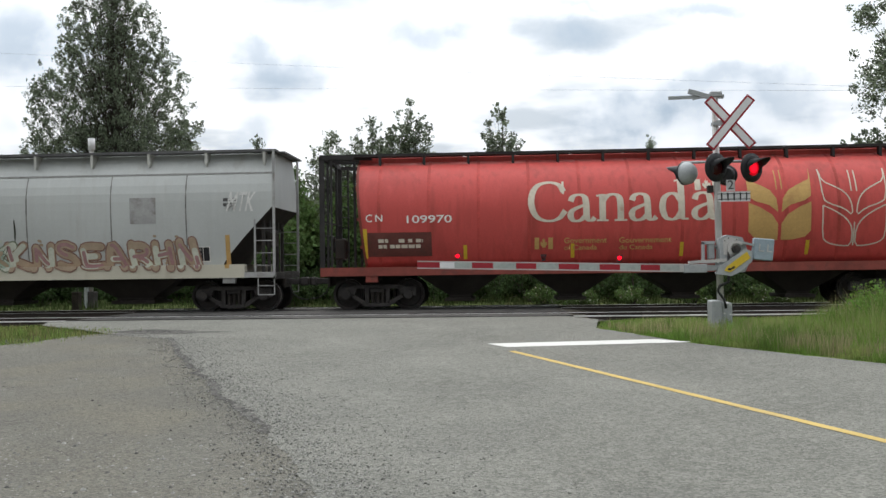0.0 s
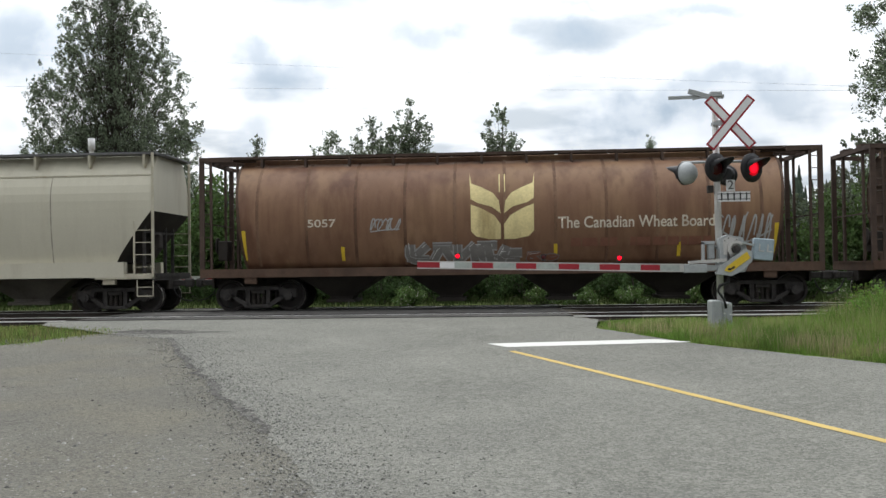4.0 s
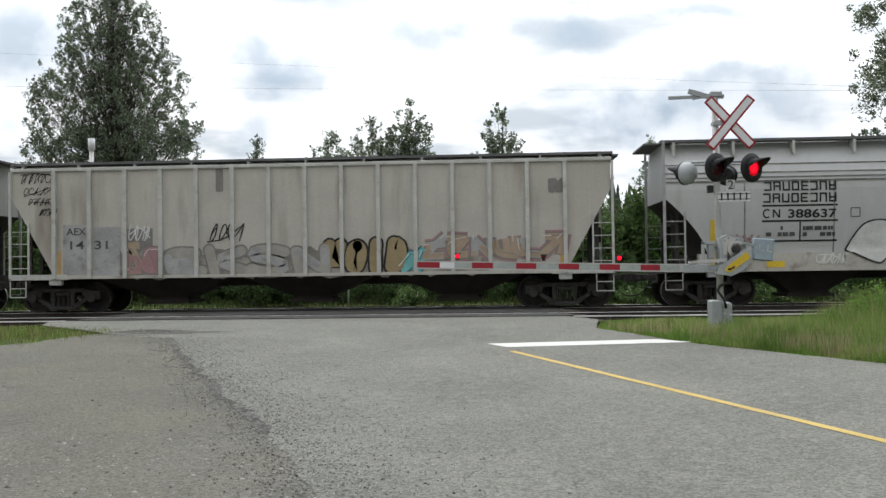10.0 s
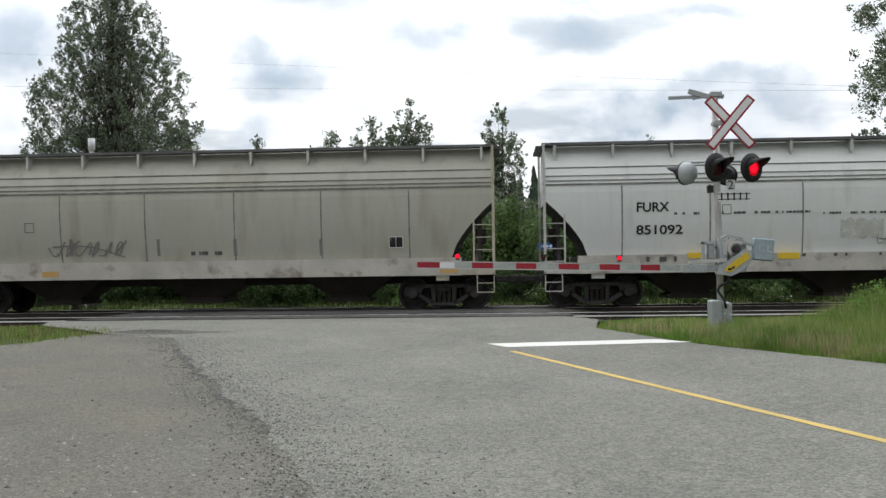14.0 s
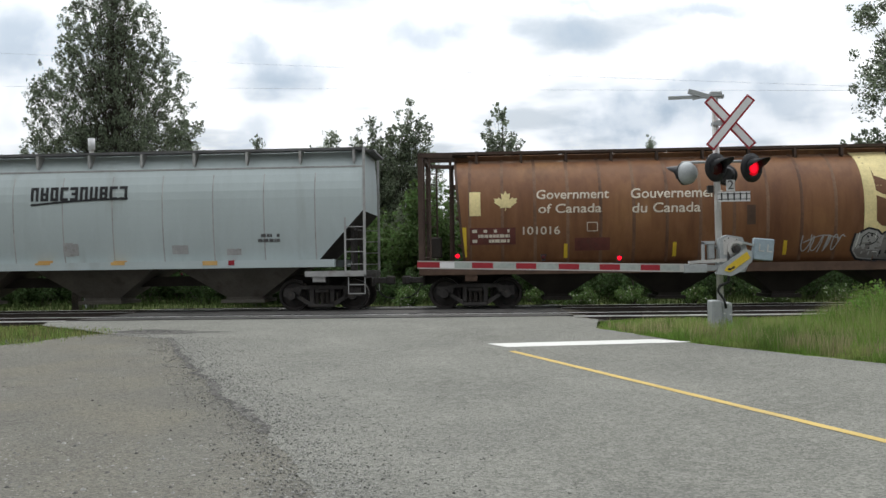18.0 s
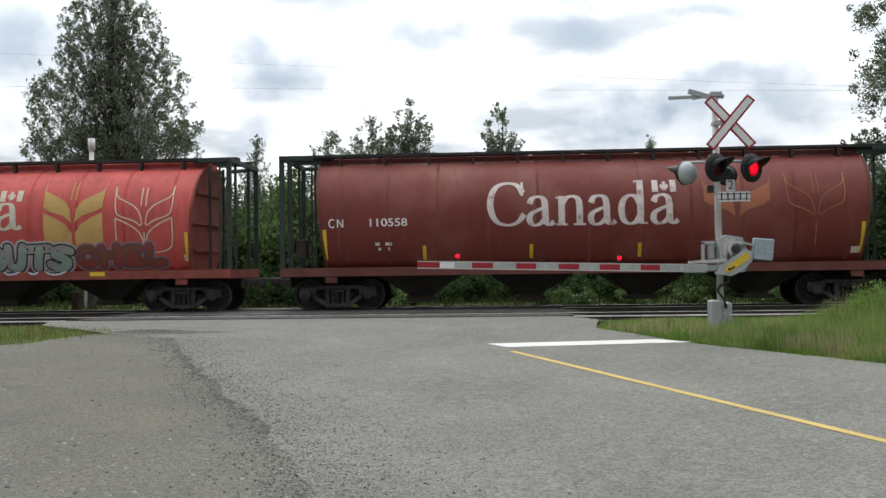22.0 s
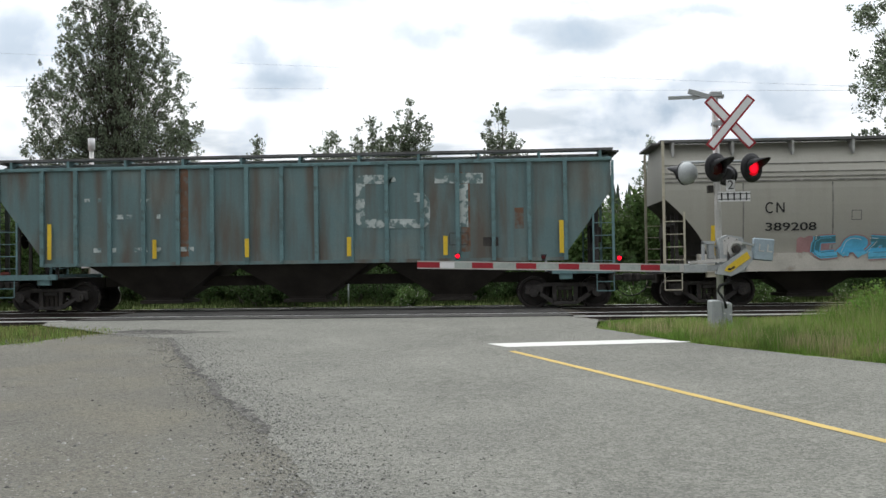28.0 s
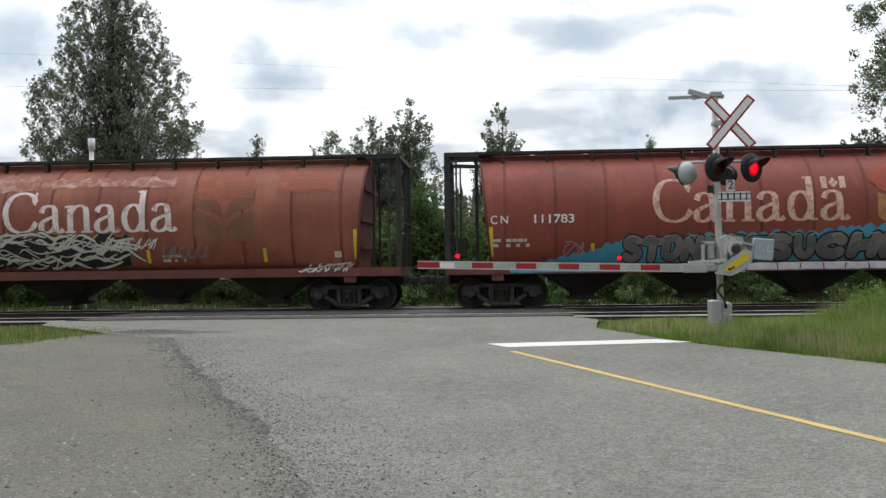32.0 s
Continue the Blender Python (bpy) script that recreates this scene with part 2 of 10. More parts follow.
M_LENS_ON = surf("lit_red_lens", (1.0, 0.006, 0.022), 0.5, var=0.02, bump=0, glow=1.5, spec=0.05)
lens_nodes, lens_links = M_LENS_ON.node_tree.nodes, M_LENS_ON.node_tree.links
rim = lens_nodes.new("ShaderNodeVectorMath")
rim.operation = "LENGTH"
lens_links.new(lens_nodes.new("ShaderNodeTexCoord").outputs["Object"], rim.inputs[0])
rim_fall = lens_nodes.new("ShaderNodeMapRange")
rim_fall.interpolation_type = "SMOOTHSTEP"
for socket, value in (("From Min", 0.04), ("From Max", 0.14), ("To Min", 1.9), ("To Max", 0.3)):
    rim_fall.inputs[socket].default_value = value
lens_links.new(rim.outputs["Value"], rim_fall.inputs["Value"])
lens_links.new(rim_fall.outputs[0], lens_nodes["Principled BSDF"].inputs["Emission Strength"])
M_LENS_OFF = surf("unlit_red_lens", (0.05, 0.006, 0.008), 0.2, var=0.05, bump=0)
M_STEEL_DARK = surf("grimy_cast_steel", (0.05, 0.046, 0.044), 0.75, 0.1, var=0.35, scale=4, fine=25, bump=0.3, stain=(0.075, 0.064, 0.054))
M_WHEEL = surf("wheel_steel", (0.036, 0.031, 0.029), 0.65, 0.2, var=0.3, scale=4, fine=30, bump=0.2, stain=(0.02, 0.028, 0.026))
M_TREAD = surf("wheel_tread", (0.4, 0.38, 0.36), 0.3, 0.85, var=0.1, bump=0)
M_UNDER = surf("underframe_grime", (0.036, 0.031, 0.027), 0.85, var=0.3, scale=1.5, fine=20, bump=0.2)
M_GRATE = surf("grey_running_board", (0.13, 0.13, 0.132), 0.6, 0.3, var=0.25, bump=0.1)
INK = surf("black_lettering", (0.022, 0.022, 0.024), 0.65, var=0.2, bump=0)
INK_GREY = surf("faded_dark_lettering", (0.085, 0.085, 0.085), 0.7, var=0.25, bump=0, stain=(0.2, 0.2, 0.2), stain_at=(0.6, 0.8))
CREAM = surf("cream_lettering", (0.62, 0.56, 0.46), 0.7, var=0.12, scale=2.5, bump=0, stain=(0.42, 0.22, 0.15), stain_at=(0.6, 0.85))
WHITEINK = surf("white_lettering", (0.74, 0.72, 0.68), 0.7, var=0.08, bump=0)
CHALK = surf("chalky_wordmark", (0.66, 0.58, 0.56), 0.75, var=0.15, scale=3, bump=0, stain=(0.34, 0.16, 0.14), stain_at=(0.55, 0.72))
WORN = surf("worn_pink_lettering", (0.6, 0.4, 0.35), 0.7, var=0.2, scale=6, bump=0, stain=(0.4, 0.14, 0.1), stain_at=(0.5, 0.68))
GOLD = surf("wheat_gold", (0.52, 0.33, 0.12), 0.7, var=0.12, bump=0, stain=(0.3, 0.12, 0.06), stain_at=(0.6, 0.9))
STRAW = surf("straw_yellow", (0.72, 0.61, 0.31), 0.7, var=0.15, bump=0, stain=(0.25, 0.15, 0.06), stain_at=(0.62, 0.8), streak=True)
FAINT = surf("faint_wheat", (0.185, 0.088, 0.05), 0.75, var=0.25, bump=0)
GHOST = surf("ghost_wheat", (0.33, 0.12, 0.07), 0.75, var=0.2, bump=0)

# ---- mesh helpers ----


def part(name, bm, material, parent=None, label=""):
    """Link a bmesh (or a finished mesh) as one object, under parent if given."""
    if isinstance(bm, bmesh.types.BMesh):
        me = bpy.data.meshes.new(name)
        bm.to_mesh(me)
        bm.free()
        me.materials.append(material)
    else:
        me = bm
    ob = new(name, me)
    if parent:
        ob.parent = parent
    if label:
        ob["label"] = label
    return ob


def thing(name, x, y, z, label, category, group="", kind="", turn=0):
    ob = new(name)
    ob.matrix_basis = pose(x, y, z, 0, 0, turn)
    ob.empty_display_size = 0.2
    return tagged(ob, label, category, group, kind)


def mesh_of(name, verts, faces, material, smooth=False):
    me = bpy.data.meshes.new(name)
    me.from_pydata(verts, [], faces)
    me.materials.append(material)
    if smooth:
        me.polygons.foreach_set("use_smooth", [True] * len(me.polygons))
    me.update()
    return me


def box(bm, x0, x1, y0, y1, z0, z1, bevel=0.0):
    r = bmesh.ops.create_cube(bm, size=1)
    for v in r["verts"]:
        v.co = Vector((x0 + (v.co.x + 0.5) * (x1 - x0), y0 + (v.co.y + 0.5) * (y1 - y0), z0 + (v.co.z + 0.5) * (z1 - z0)))
    if bevel:
        bmesh.ops.bevel(bm, geom=list({e for v in r["verts"] for e in v.link_edges}), offset=bevel, segments=1, affect="EDGES")
    return bm


def tube(bm, a, b, r0, r1=None, n=8, caps=True):
    a, b = Vector(a), Vector(b)
    q = (b - a).to_track_quat("Z", "Y")
    r1 = r0 if r1 is None else r1
    rings = []
    for c, r in ((a, r0), (b, r1)):
        rings.append([bm.verts.new(c + q @ Vector((r * math.cos(2 * math.pi * k / n), r * math.sin(2 * math.pi * k / n), 0))) for k in range(n)])
    for k in range(n):
        f = bm.faces.new((rings[0][k], rings[0][(k + 1) % n], rings[1][(k + 1) % n], rings[1][k]))
        f.smooth = n > 6
    if caps:
        bm.faces.new(rings[0][::-1])
        bm.faces.new(rings[1])
    return bm


def beam(bm, a, b, w, d):
    """A square bar from a to b, w wide and d deep."""
    a, b = Vector(a), Vector(b)
    q = (b - a).to_track_quat("Z", "Y")
    ring = [[bm.verts.new(c + q @ Vector((sx * w / 2, sy * d / 2, 0))) for sx, sy in ((-1, -1), (1, -1), (1, 1), (-1, 1))] for c in (a, b)]
    for k in range(4):
        bm.faces.new((ring[0][k], ring[0][(k + 1) % 4], ring[1][(k + 1) % 4], ring[1][k]))
    bm.faces.new(ring[0][::-1])
    bm.faces.new(ring[1])
    return bm


def prism(bm, poly, y0, y1):
    """An outline in x and z, filled and drawn out from y0 to y1."""
    a = [bm.verts.new((x, y0, z)) for x, z in poly]
    b = [bm.verts.new((x, y1, z)) for x, z in poly]
    bm.faces.new(a)
    bm.faces.new(b[::-1])
    for k in range(len(poly)):
        bm.faces.new((a[k], b[k], b[(k + 1) % len(poly)], a[(k + 1) % len(poly)]))
    return bm


def loft(bm, rings, close=True, smooth=False, caps=True):
    vs = [[bm.verts.new(p) for p in ring] for ring in rings]
    n = len(vs[0])
    for a, b in zip(vs, vs[1:]):
        for k in range(n if close else n - 1):
            f = bm.faces.new((a[k], a[(k + 1) % n], b[(k + 1) % n], b[k]))
            f.smooth = smooth
    if caps:
        bm.faces.new(vs[0][::-1])
        bm.faces.new(vs[-1])
    return bm


def cyl(bm, c, axis, r, h, n=16, r1=None):
    c = Vector(c)
    a = Vector(axis).normalized() * h
    return tube(bm, c, c + a, r, r1, n)


def fresh():
    return bmesh.new()


def built(fn, *args, **kw):
    bm = fresh()
    fn(bm, *args, **kw)
    bmesh.ops.recalc_face_normals(bm, faces=bm.faces)
    return bm


CACHE = {}


def shared(key, material, fn):
    """One mesh under a key, shared by all the objects that look alike."""
    k = (key, material.name)
    if k not in CACHE:
        bm = fresh()
        fn(bm)
        bmesh.ops.recalc_face_normals(bm, faces=bm.faces)
        me = bpy.data.meshes.new(key if isinstance(key, str) else str(key[0]))
        bm.to_mesh(me)
        bm.free()
        me.materials.append(material)
        CACHE[k] = me
    return CACHE[k]

# ---- ground, road, tracks ----
TRACK_Y = (22.75, 27.03)          # centre lines of the empty and of the busy track
PAD = (-10.9, 1.8)               # where the road surface lies between the rails


def road_z(y):
    return 0.0 if y >= 19.5 else max(-1.5, -0.03 * (19.5 - y))


def lerp(rows, y):
    for (y0, a), (y1, b) in zip(rows, rows[1:]):
        if y <= y1:
            return a + (b - a) * max(0.0, (y - y0) / (y1 - y0))
    return rows[-1][1]


ROAD_LEFT = [(-40, 20.0), (0, 1.6), (6.35, -1.33), (8.7, -2.3), (13.7, -4.9), (16.9, -6.3), (17.6, -7.6), (20.4, -10.9), (29.5, -12.5), (33, -13.4), (70, -31)]
ROAD_RIGHT = [(-40, 70.0), (0, 24.0), (8, 10.2), (12.86, 5.45), (15.5, 3.3), (18.3, 1.95), (20.4, 2.25), (29.5, -1.5), (33, -4.4), (70, -22)]


def sheet(name, rows, material, label, category="ground", cols=6):
    """A sheet from rows of (y, x0, x1, z)."""
    verts, faces = [], []
    for y, x0, x1, z in rows:
        verts += [(x0 + (x1 - x0) * k / cols, y, z) for k in range(cols + 1)]
    for r in range(len(rows) - 1):
        for k in range(cols):
            a = r * (cols + 1) + k
            faces.append((a, a + 1, a + cols + 2, a + cols + 1))
    ob = new(name, mesh_of(name, verts, faces, material))
    return tagged(ob, label, category, kind="structure")


sheet("ground", [(-2500, -2500, 2500, -1.6), (-40, -2500, 2500, -1.6), (-20, -2500, 2500, -1.24), (0, -2500, 2500, -0.635), (10, -2500, 2500, -0.335), (19.5, -2500, 2500, -0.05), (20.6, -2500, 2500, -0.24), (29.4, -2500, 2500, -0.24), (31, -2500, 2500, -0.2), (60, -2500, 2500, -0.2), (2500, -2500, 2500, -0.2)], M_SOIL, "uneven green and brown meadow soil", cols=1)

rng = random.Random(4)


def span(y0, y1, step):
    n = max(1, round((y1 - y0) / step))
    return [y0 + (y1 - y0) * k / n for k in range(n + 1)]


rows = []
for y in span(-40, 19.4, 0.45):
    left = -45 if y < 15.4 else lerp([(15.4, -11.5), (15.8, -9.2), (18.2, -8.1), (19.4, -9.3)], y) + rng.uniform(-0.25, 0.25)
    rows.append((y, left, lerp(ROAD_LEFT, y) + 1.0, road_z(y) - 0.004))
sheet("gravel_shoulder", rows, M_GRAVEL, "grey packed gravel shoulder with brown dusty patches", "gravel", 8)
rows = []
for y in span(-40, 21.9, 0.12):
    wob = 0.2 * noise.noise(Vector((y * 0.9, 1, 0))) + 0.12 * noise.noise(Vector((y * 3.1, 5, 0))) + 0.07 * noise.noise(Vector((y * 9.1, 15, 0)))
    rows.append((y, lerp(ROAD_LEFT, y) + wob, lerp(ROAD_RIGHT, y) + 0.08 * noise.noise(Vector((y * 2.3, 9, 0))), road_z(y)))
sheet("road", rows, M_ASPHALT, "worn light grey asphalt road rising to the crossing", "road", 8)
M_PATCH = surf("fresh_asphalt_patch", (0.066, 0.064, 0.058), 0.95, var=0.35, pebble=0.7, pebble_scale=14, fine=40, bump=0.5)
rows = []
for y in span(8.5, 17.0, 0.06):
    at = lerp(ROAD_LEFT, y) + 0.2 * noise.noise(Vector((y * 0.9, 1, 0))) + 0.12 * noise.noise(Vector((y * 3.1, 5, 0))) + 0.07 * noise.noise(Vector((y * 9.1, 15, 0)))
    wide = 0.09 + 0.1 * noise.noise(Vector((y * 1.3, 31, 0))) + 0.08 * noise.noise(Vector((y * 7.0, 33, 0)))
    rows.append((y, at - max(0.0, wide), at + max(0.0, 0.4 * wide), road_z(y) + 0.003))
sheet("asphalt_lip", rows, M_PATCH, "dark crumbled lip of the asphalt", "road edge", 2)
rows = [(y, -12.6 + 0.3 * math.sin(y * 4), -2.2 - 0.9 * (y - 28) + 0.2 * math.sin(y * 5), -0.01 - 0.05 * (y - 28)) for y in span(28.0, 31.2, 0.3)]
sheet("gravel_apron", rows, M_GRAVEL, "packed gravel apron beyond the tracks", "gravel", 4)
rows = [(y, -8.1 + 0.6 * abs(y - 18.3) + 0.35 * noise.noise(Vector((y * 6, 2, 0))), -5.7 - 2.2 * abs(y - 18.1) + 0.7 * noise.noise(Vector((y * 5, 7, 0))), 0.005 + road_z(y)) for y in span(17.8, 18.75, 0.06)]
sheet("asphalt_patch", rows, M_PATCH, "dark broken asphalt patch at the road edge", "road patch", 4)


def stripe(name, pts, width, material, label):
    """A painted line along pts (x, y), laid 5 mm above the road."""
    verts, faces = [], []
    for k, (x, y) in enumerate(pts):
        a, b = pts[max(0, k - 1)], pts[min(len(pts) - 1, k + 1)]
        t = Vector((b[0] - a[0], b[1] - a[1])).normalized() * width / 2
        for s in (-1, 1):
            px, py = x - s * t.y, y + s * t.x
            verts.append((px, py, road_z(py) + 0.005))
    for k in range(len(pts) - 1):
        faces.append((2 * k, 2 * k + 1, 2 * k + 3, 2 * k + 2))
    return tagged(new(name, mesh_of(name, verts, faces, material)), label, "road marking", kind="structure")


stripe("centre_line", [(0.19 + (3.38 - 0.19) * k / 40, 14.61 + (8.11 - 14.61) * k / 40 + 0.004 * math.sin(k)) for k in range(60)], 0.118, M_YELLOWLINE, "single yellow painted centre line, slightly worn")
# the stop line is cut square to the track, its ends along the road
stop = [(-0.22, 15.66), (0.12, 15.15), (3.32, 15.66), (2.78, 16.13)]
verts = []
for k in range(13):
    f = k / 12
    for (ax, ay), (bx, by) in ((stop[1], stop[2]), (stop[0], stop[3])):
        x, y = ax + (bx - ax) * f, ay + (by - ay) * f + rng.uniform(-0.008, 0.008)
        verts.append((x, y, road_z(y) + 0.005))
faces = [(2 * k, 2 * k + 2, 2 * k + 3, 2 * k + 1) for k in range(12)]
tagged(new("stop_line", mesh_of("stop_line", verts, faces, M_WHITELINE)), "thick white painted stop line before the crossing", "road marking", kind="structure")


def rail_shape(bm, x0, x1):
    prof = [(-0.065, -0.16), (0.065, -0.16), (0.065, -0.145), (0.012, -0.13), (0.012, -0.04), (0.036, -0.03), (0.036, -0.004), (-0.036, -0.004), (-0.036, -0.03), (-0.012, -0.04), (-0.012, -0.13), (-0.065, -0.145)]
    loft(bm, [[(x, y, z) for y, z in prof] for x in (x0, x1)])


for ti, cy in enumerate(TRACK_Y):
    bed = [(y, -650, 650, z) for y, z in ((cy - 2.0, -0.235), (cy - 1.6, -0.15), (cy, -0.13), (cy + 1.6, -0.15), (cy + 2.0, -0.235))]
    sheet("ballast_bed", bed, M_BALLAST, "dark stained stone ballast under the track", "ballast", 1)
    track = thing("track", 0, cy, 0, "standard gauge railway track with rusty rails on timber ties", "railway track", "tracks", "structure")
    for s in (-0.7535, 0.7535):
        ob = part("rail", shared("rail", M_RAIL, lambda bm: rail_shape(bm, -650, 650)), M_RAIL, track)
        ob.location.y = s
        # weathered side on the nearest rail; others thinned, partly for the train's shadow
        pale_side = -0.026 if ti == 0 and s < 0 else -0.007
        hd = part("rail_head", shared(("rail_head", pale_side), M_RAILTOP, lambda bm: box(bm, -650, 650, -0.0375, 0.0375, pale_side, 0.0)), M_RAILTOP, track, "polished steel running surface")
        hd.location.y = s
    for k in range(-44, 45):
        x = k * 0.56
        if PAD[0] - 0.2 < x < PAD[1] + 0.2:
            continue
        tie = part("tie", shared("tie", M_TIE, lambda bm: box(bm, -0.115, 0.115, -1.3, 1.3, -0.32, -0.125, 0.012)), M_TIE, track)
        tie.matrix_basis = pose(x + rng.uniform(-0.03, 0.03), rng.uniform(-0.04, 0.04), rng.uniform(-0.012, 0.008), 0, 0, rng.uniform(-1.2, 1.2))
    # panels of the crossing: outside, between and beside the rails
    for y0, y1 in ((-1.45, -0.89), (-0.615, 0.0), (0.0, 0.615), (0.89, 1.45)):
        for k in range(5):
            a = PAD[0] + (PAD[1] - PAD[0]) * k / 5
            b = PAD[0] + (PAD[1] - PAD[0]) * (k + 1) / 5
            pn = part("panel", shared(("panel", y0), M_PANEL, lambda bm: box(bm, 0.006, (PAD[1] - PAD[0]) / 5 - 0.006, y0 + 0.006, y1 - 0.006, -0.2, -0.006, 0.008)), M_PANEL, track)
            pn.location.x, pn.location.z = a, rng.uniform(-0.004, 0.003)
    for s in (-0.7535, 0.7535):
        for side in (-1, 1):
            out = side * s > 0
            # outer strip raised as a dark line for the shadow gap at the rail
            near_y, top = (0.052, 0.02) if out else (0.04, -0.06)
            fw = part("flangeway", shared(("flangeway", s, side), M_RUBBER, lambda bm: box(bm, PAD[0], PAD[1], min(s + side * near_y, s + side * 0.134), max(s + side * near_y, s + side * 0.134), -0.2, top)), M_RUBBER, track, "black rubber flangeway strip")
# takes the panel colour, so the train's shadow is painted in here too
box_mid = fresh()
box(box_mid, PAD[0], PAD[1], 24.21, 25.57, -0.2, -0.008)
tagged(part("pavement", box_mid, M_PANEL), "asphalt between the two tracks", "road", kind="structure")


M_DIRT = surf("trackside_dirt", (0.085, 0.078, 0.066), 0.95, spec=0.0, pebble=0.5, pebble_scale=26, var=0.3, scale=1.4, fine=30, bump=0.7, stain=(0.05, 0.045, 0.038))
for end, way in ((PAD[1], 1), (PAD[0], -1)):
    verts, faces = [], []
    ys = span(20.9, 28.7, 0.13)
    for y in ys:
        run = 1.0 + 0.5 * noise.noise(Vector((y * 1.1, end, 3))) + 0.25 * noise.noise(Vector((y * 4.3, end, 7)))
        for f, z in ((-0.35, -0.004), (0.0, -0.012), (0.3, -0.04), (0.7, -0.1), (1.0, -0.175)):
            verts.append((end + way * (run * f if f > 0 else 0.5 * f * (1 + noise.noise(Vector((y * 3, 2, end))))), y, z + (0.012 * noise.noise(Vector((y * 5, f * 4, end))) if f > 0 else 0)))
    for r in range(len(ys) - 1):
        for c in range(4):
            a = r * 5 + c
            faces.append((a, a + 1, a + 6, a + 5) if way > 0 else (a, a + 5, a + 6, a + 1))
    tagged(new("dirt_ramp", mesh_of("dirt_ramp", verts, faces, M_DIRT)), "packed dark dirt at the end of the crossing panels", "dirt", kind="structure")

# ---- loose stones, grass ----
def scatter_mesh(name, places, material, kind_of):
    verts, faces = [], []
    for p in places:
        kind_of(verts, faces, *p)
    return mesh_of(name, verts, faces, material)


def stone(verts, faces, x, y, z, r):
    n = len(verts)
    a = rng.uniform(0, 6.3)
    for k in range(4):
        verts.append((x + r * rng.uniform(0.7, 1.2) * math.cos(a + k * 1.57), y + r * rng.uniform(0.7, 1.2) * math.sin(a + k * 1.57), z + r * rng.uniform(0.1, 0.3)))
    verts.append((x, y, z + r * rng.uniform(0.5, 0.9)))
    verts.append((x, y, z - r * 0.3))
    for k in range(4):
        faces.append((n + k, n + (k + 1) % 4, n + 4))
        faces.append((n + (k + 1) % 4, n + k, n + 5))


places = []
for k in range(30000):
    y = 4.5 + 13 * rng.random() ** 2.1
    left = lerp(ROAD_LEFT, y)
    x = left + 0.4 - abs(rng.gauss(0, 1)) * (1.5 + 0.28 * y)
    if y > 8.5 and noise.noise(Vector((x * 0.5, y * 0.8, 14))) < 0.18 + 0.03 * (y - 8.5):
        continue
    places.append((x, y, road_z(y) - 0.01, rng.uniform(0.006, 0.017) * (1.8 if rng.random() < 0.06 else 1)))
for k in range(9000):
    y = 4.5 + 13.5 * rng.random() ** 1.4
    x = lerp(ROAD_LEFT, y) + (rng.gauss(0.08, 0.32) if k % 3 else abs(rng.gauss(0, 1.1)))
    places.append((x, y, road_z(y), rng.uniform(0.006, 0.016)))
tagged(new("loose_stones", scatter_mesh("loose_stones", places, M_STONE, stone)), "scattered small grey stones on gravel and asphalt", "stones", kind="stuff")
M_DARKSTONE = surf("dark_stone", (0.1, 0.098, 0.088), 0.95, var=0.2, island=0.5, fine=30, bump=0.3)
places = []
for k in range(1700):
    y = 4.5 + 13.5 * rng.random() ** 1.5
    x = lerp(ROAD_LEFT, y) + (rng.gauss(0.35, 0.5) if k % 2 else rng.uniform(-4.5, 1.6))
    places.append((x, y, road_z(y), rng.uniform(0.005, 0.012) * (1.7 if rng.random() < 0.05 else 1)))
tagged(new("dark_stones", scatter_mesh("dark_stones", places, M_DARKSTONE, stone)), "scattered dark chips along the asphalt edge", "stones", kind="stuff")
places = []
for k in range(5200):
    t = rng.choice(TRACK_Y)
    x = rng.uniform(-26, 26)
    y = t + rng.uniform(-1.9, 1.9)
    if PAD[0] - 0.1 < x < PAD[1] + 0.1 or abs(abs(y - t) - 0.7535) < 0.09:
        continue
    places.append((x, y, -0.15 - 0.09 * max(0, (abs(y - t) - 1.6) / 0.4), rng.uniform(0.02, 0.05)))
tagged(new("ballast_stones", scatter_mesh("ballast_stones", places, M_BALLAST, stone)), "loose dark ballast stones along the track", "stones", kind="stuff")


def blade(verts, faces, x, y, z, h, w, lean):
    n = len(verts)
    a = rng.uniform(0, 6.3)
    dx, dy = math.cos(a), math.sin(a)
    b = rng.uniform(0, 6.3)
    lx, ly = lean * h * math.cos(b), lean * h * math.sin(b)
    verts += [(x - dx * w, y - dy * w, z), (x + dx * w, y + dy * w, z), (x + dx * w * 0.7 + lx * 0.35, y + dy * w * 0.7 + ly * 0.35, z + h * 0.55), (x - dx * w * 0.7 + lx * 0.35, y - dy * w * 0.7 + ly * 0.35, z + h * 0.55), (x + lx, y + ly, z + h)]
    faces += [(n, n + 1, n + 2, n + 3), (n + 3, n + 2, n + 4)]


def lawn(name, count, pick, label, material=M_GRASS):
    places = []
    while len(places) < count:
        p = pick()
        if p:
            places.append(p)
    tagged(new(name, scatter_mesh(name, places, material, blade)), label, "grass", kind="stuff")


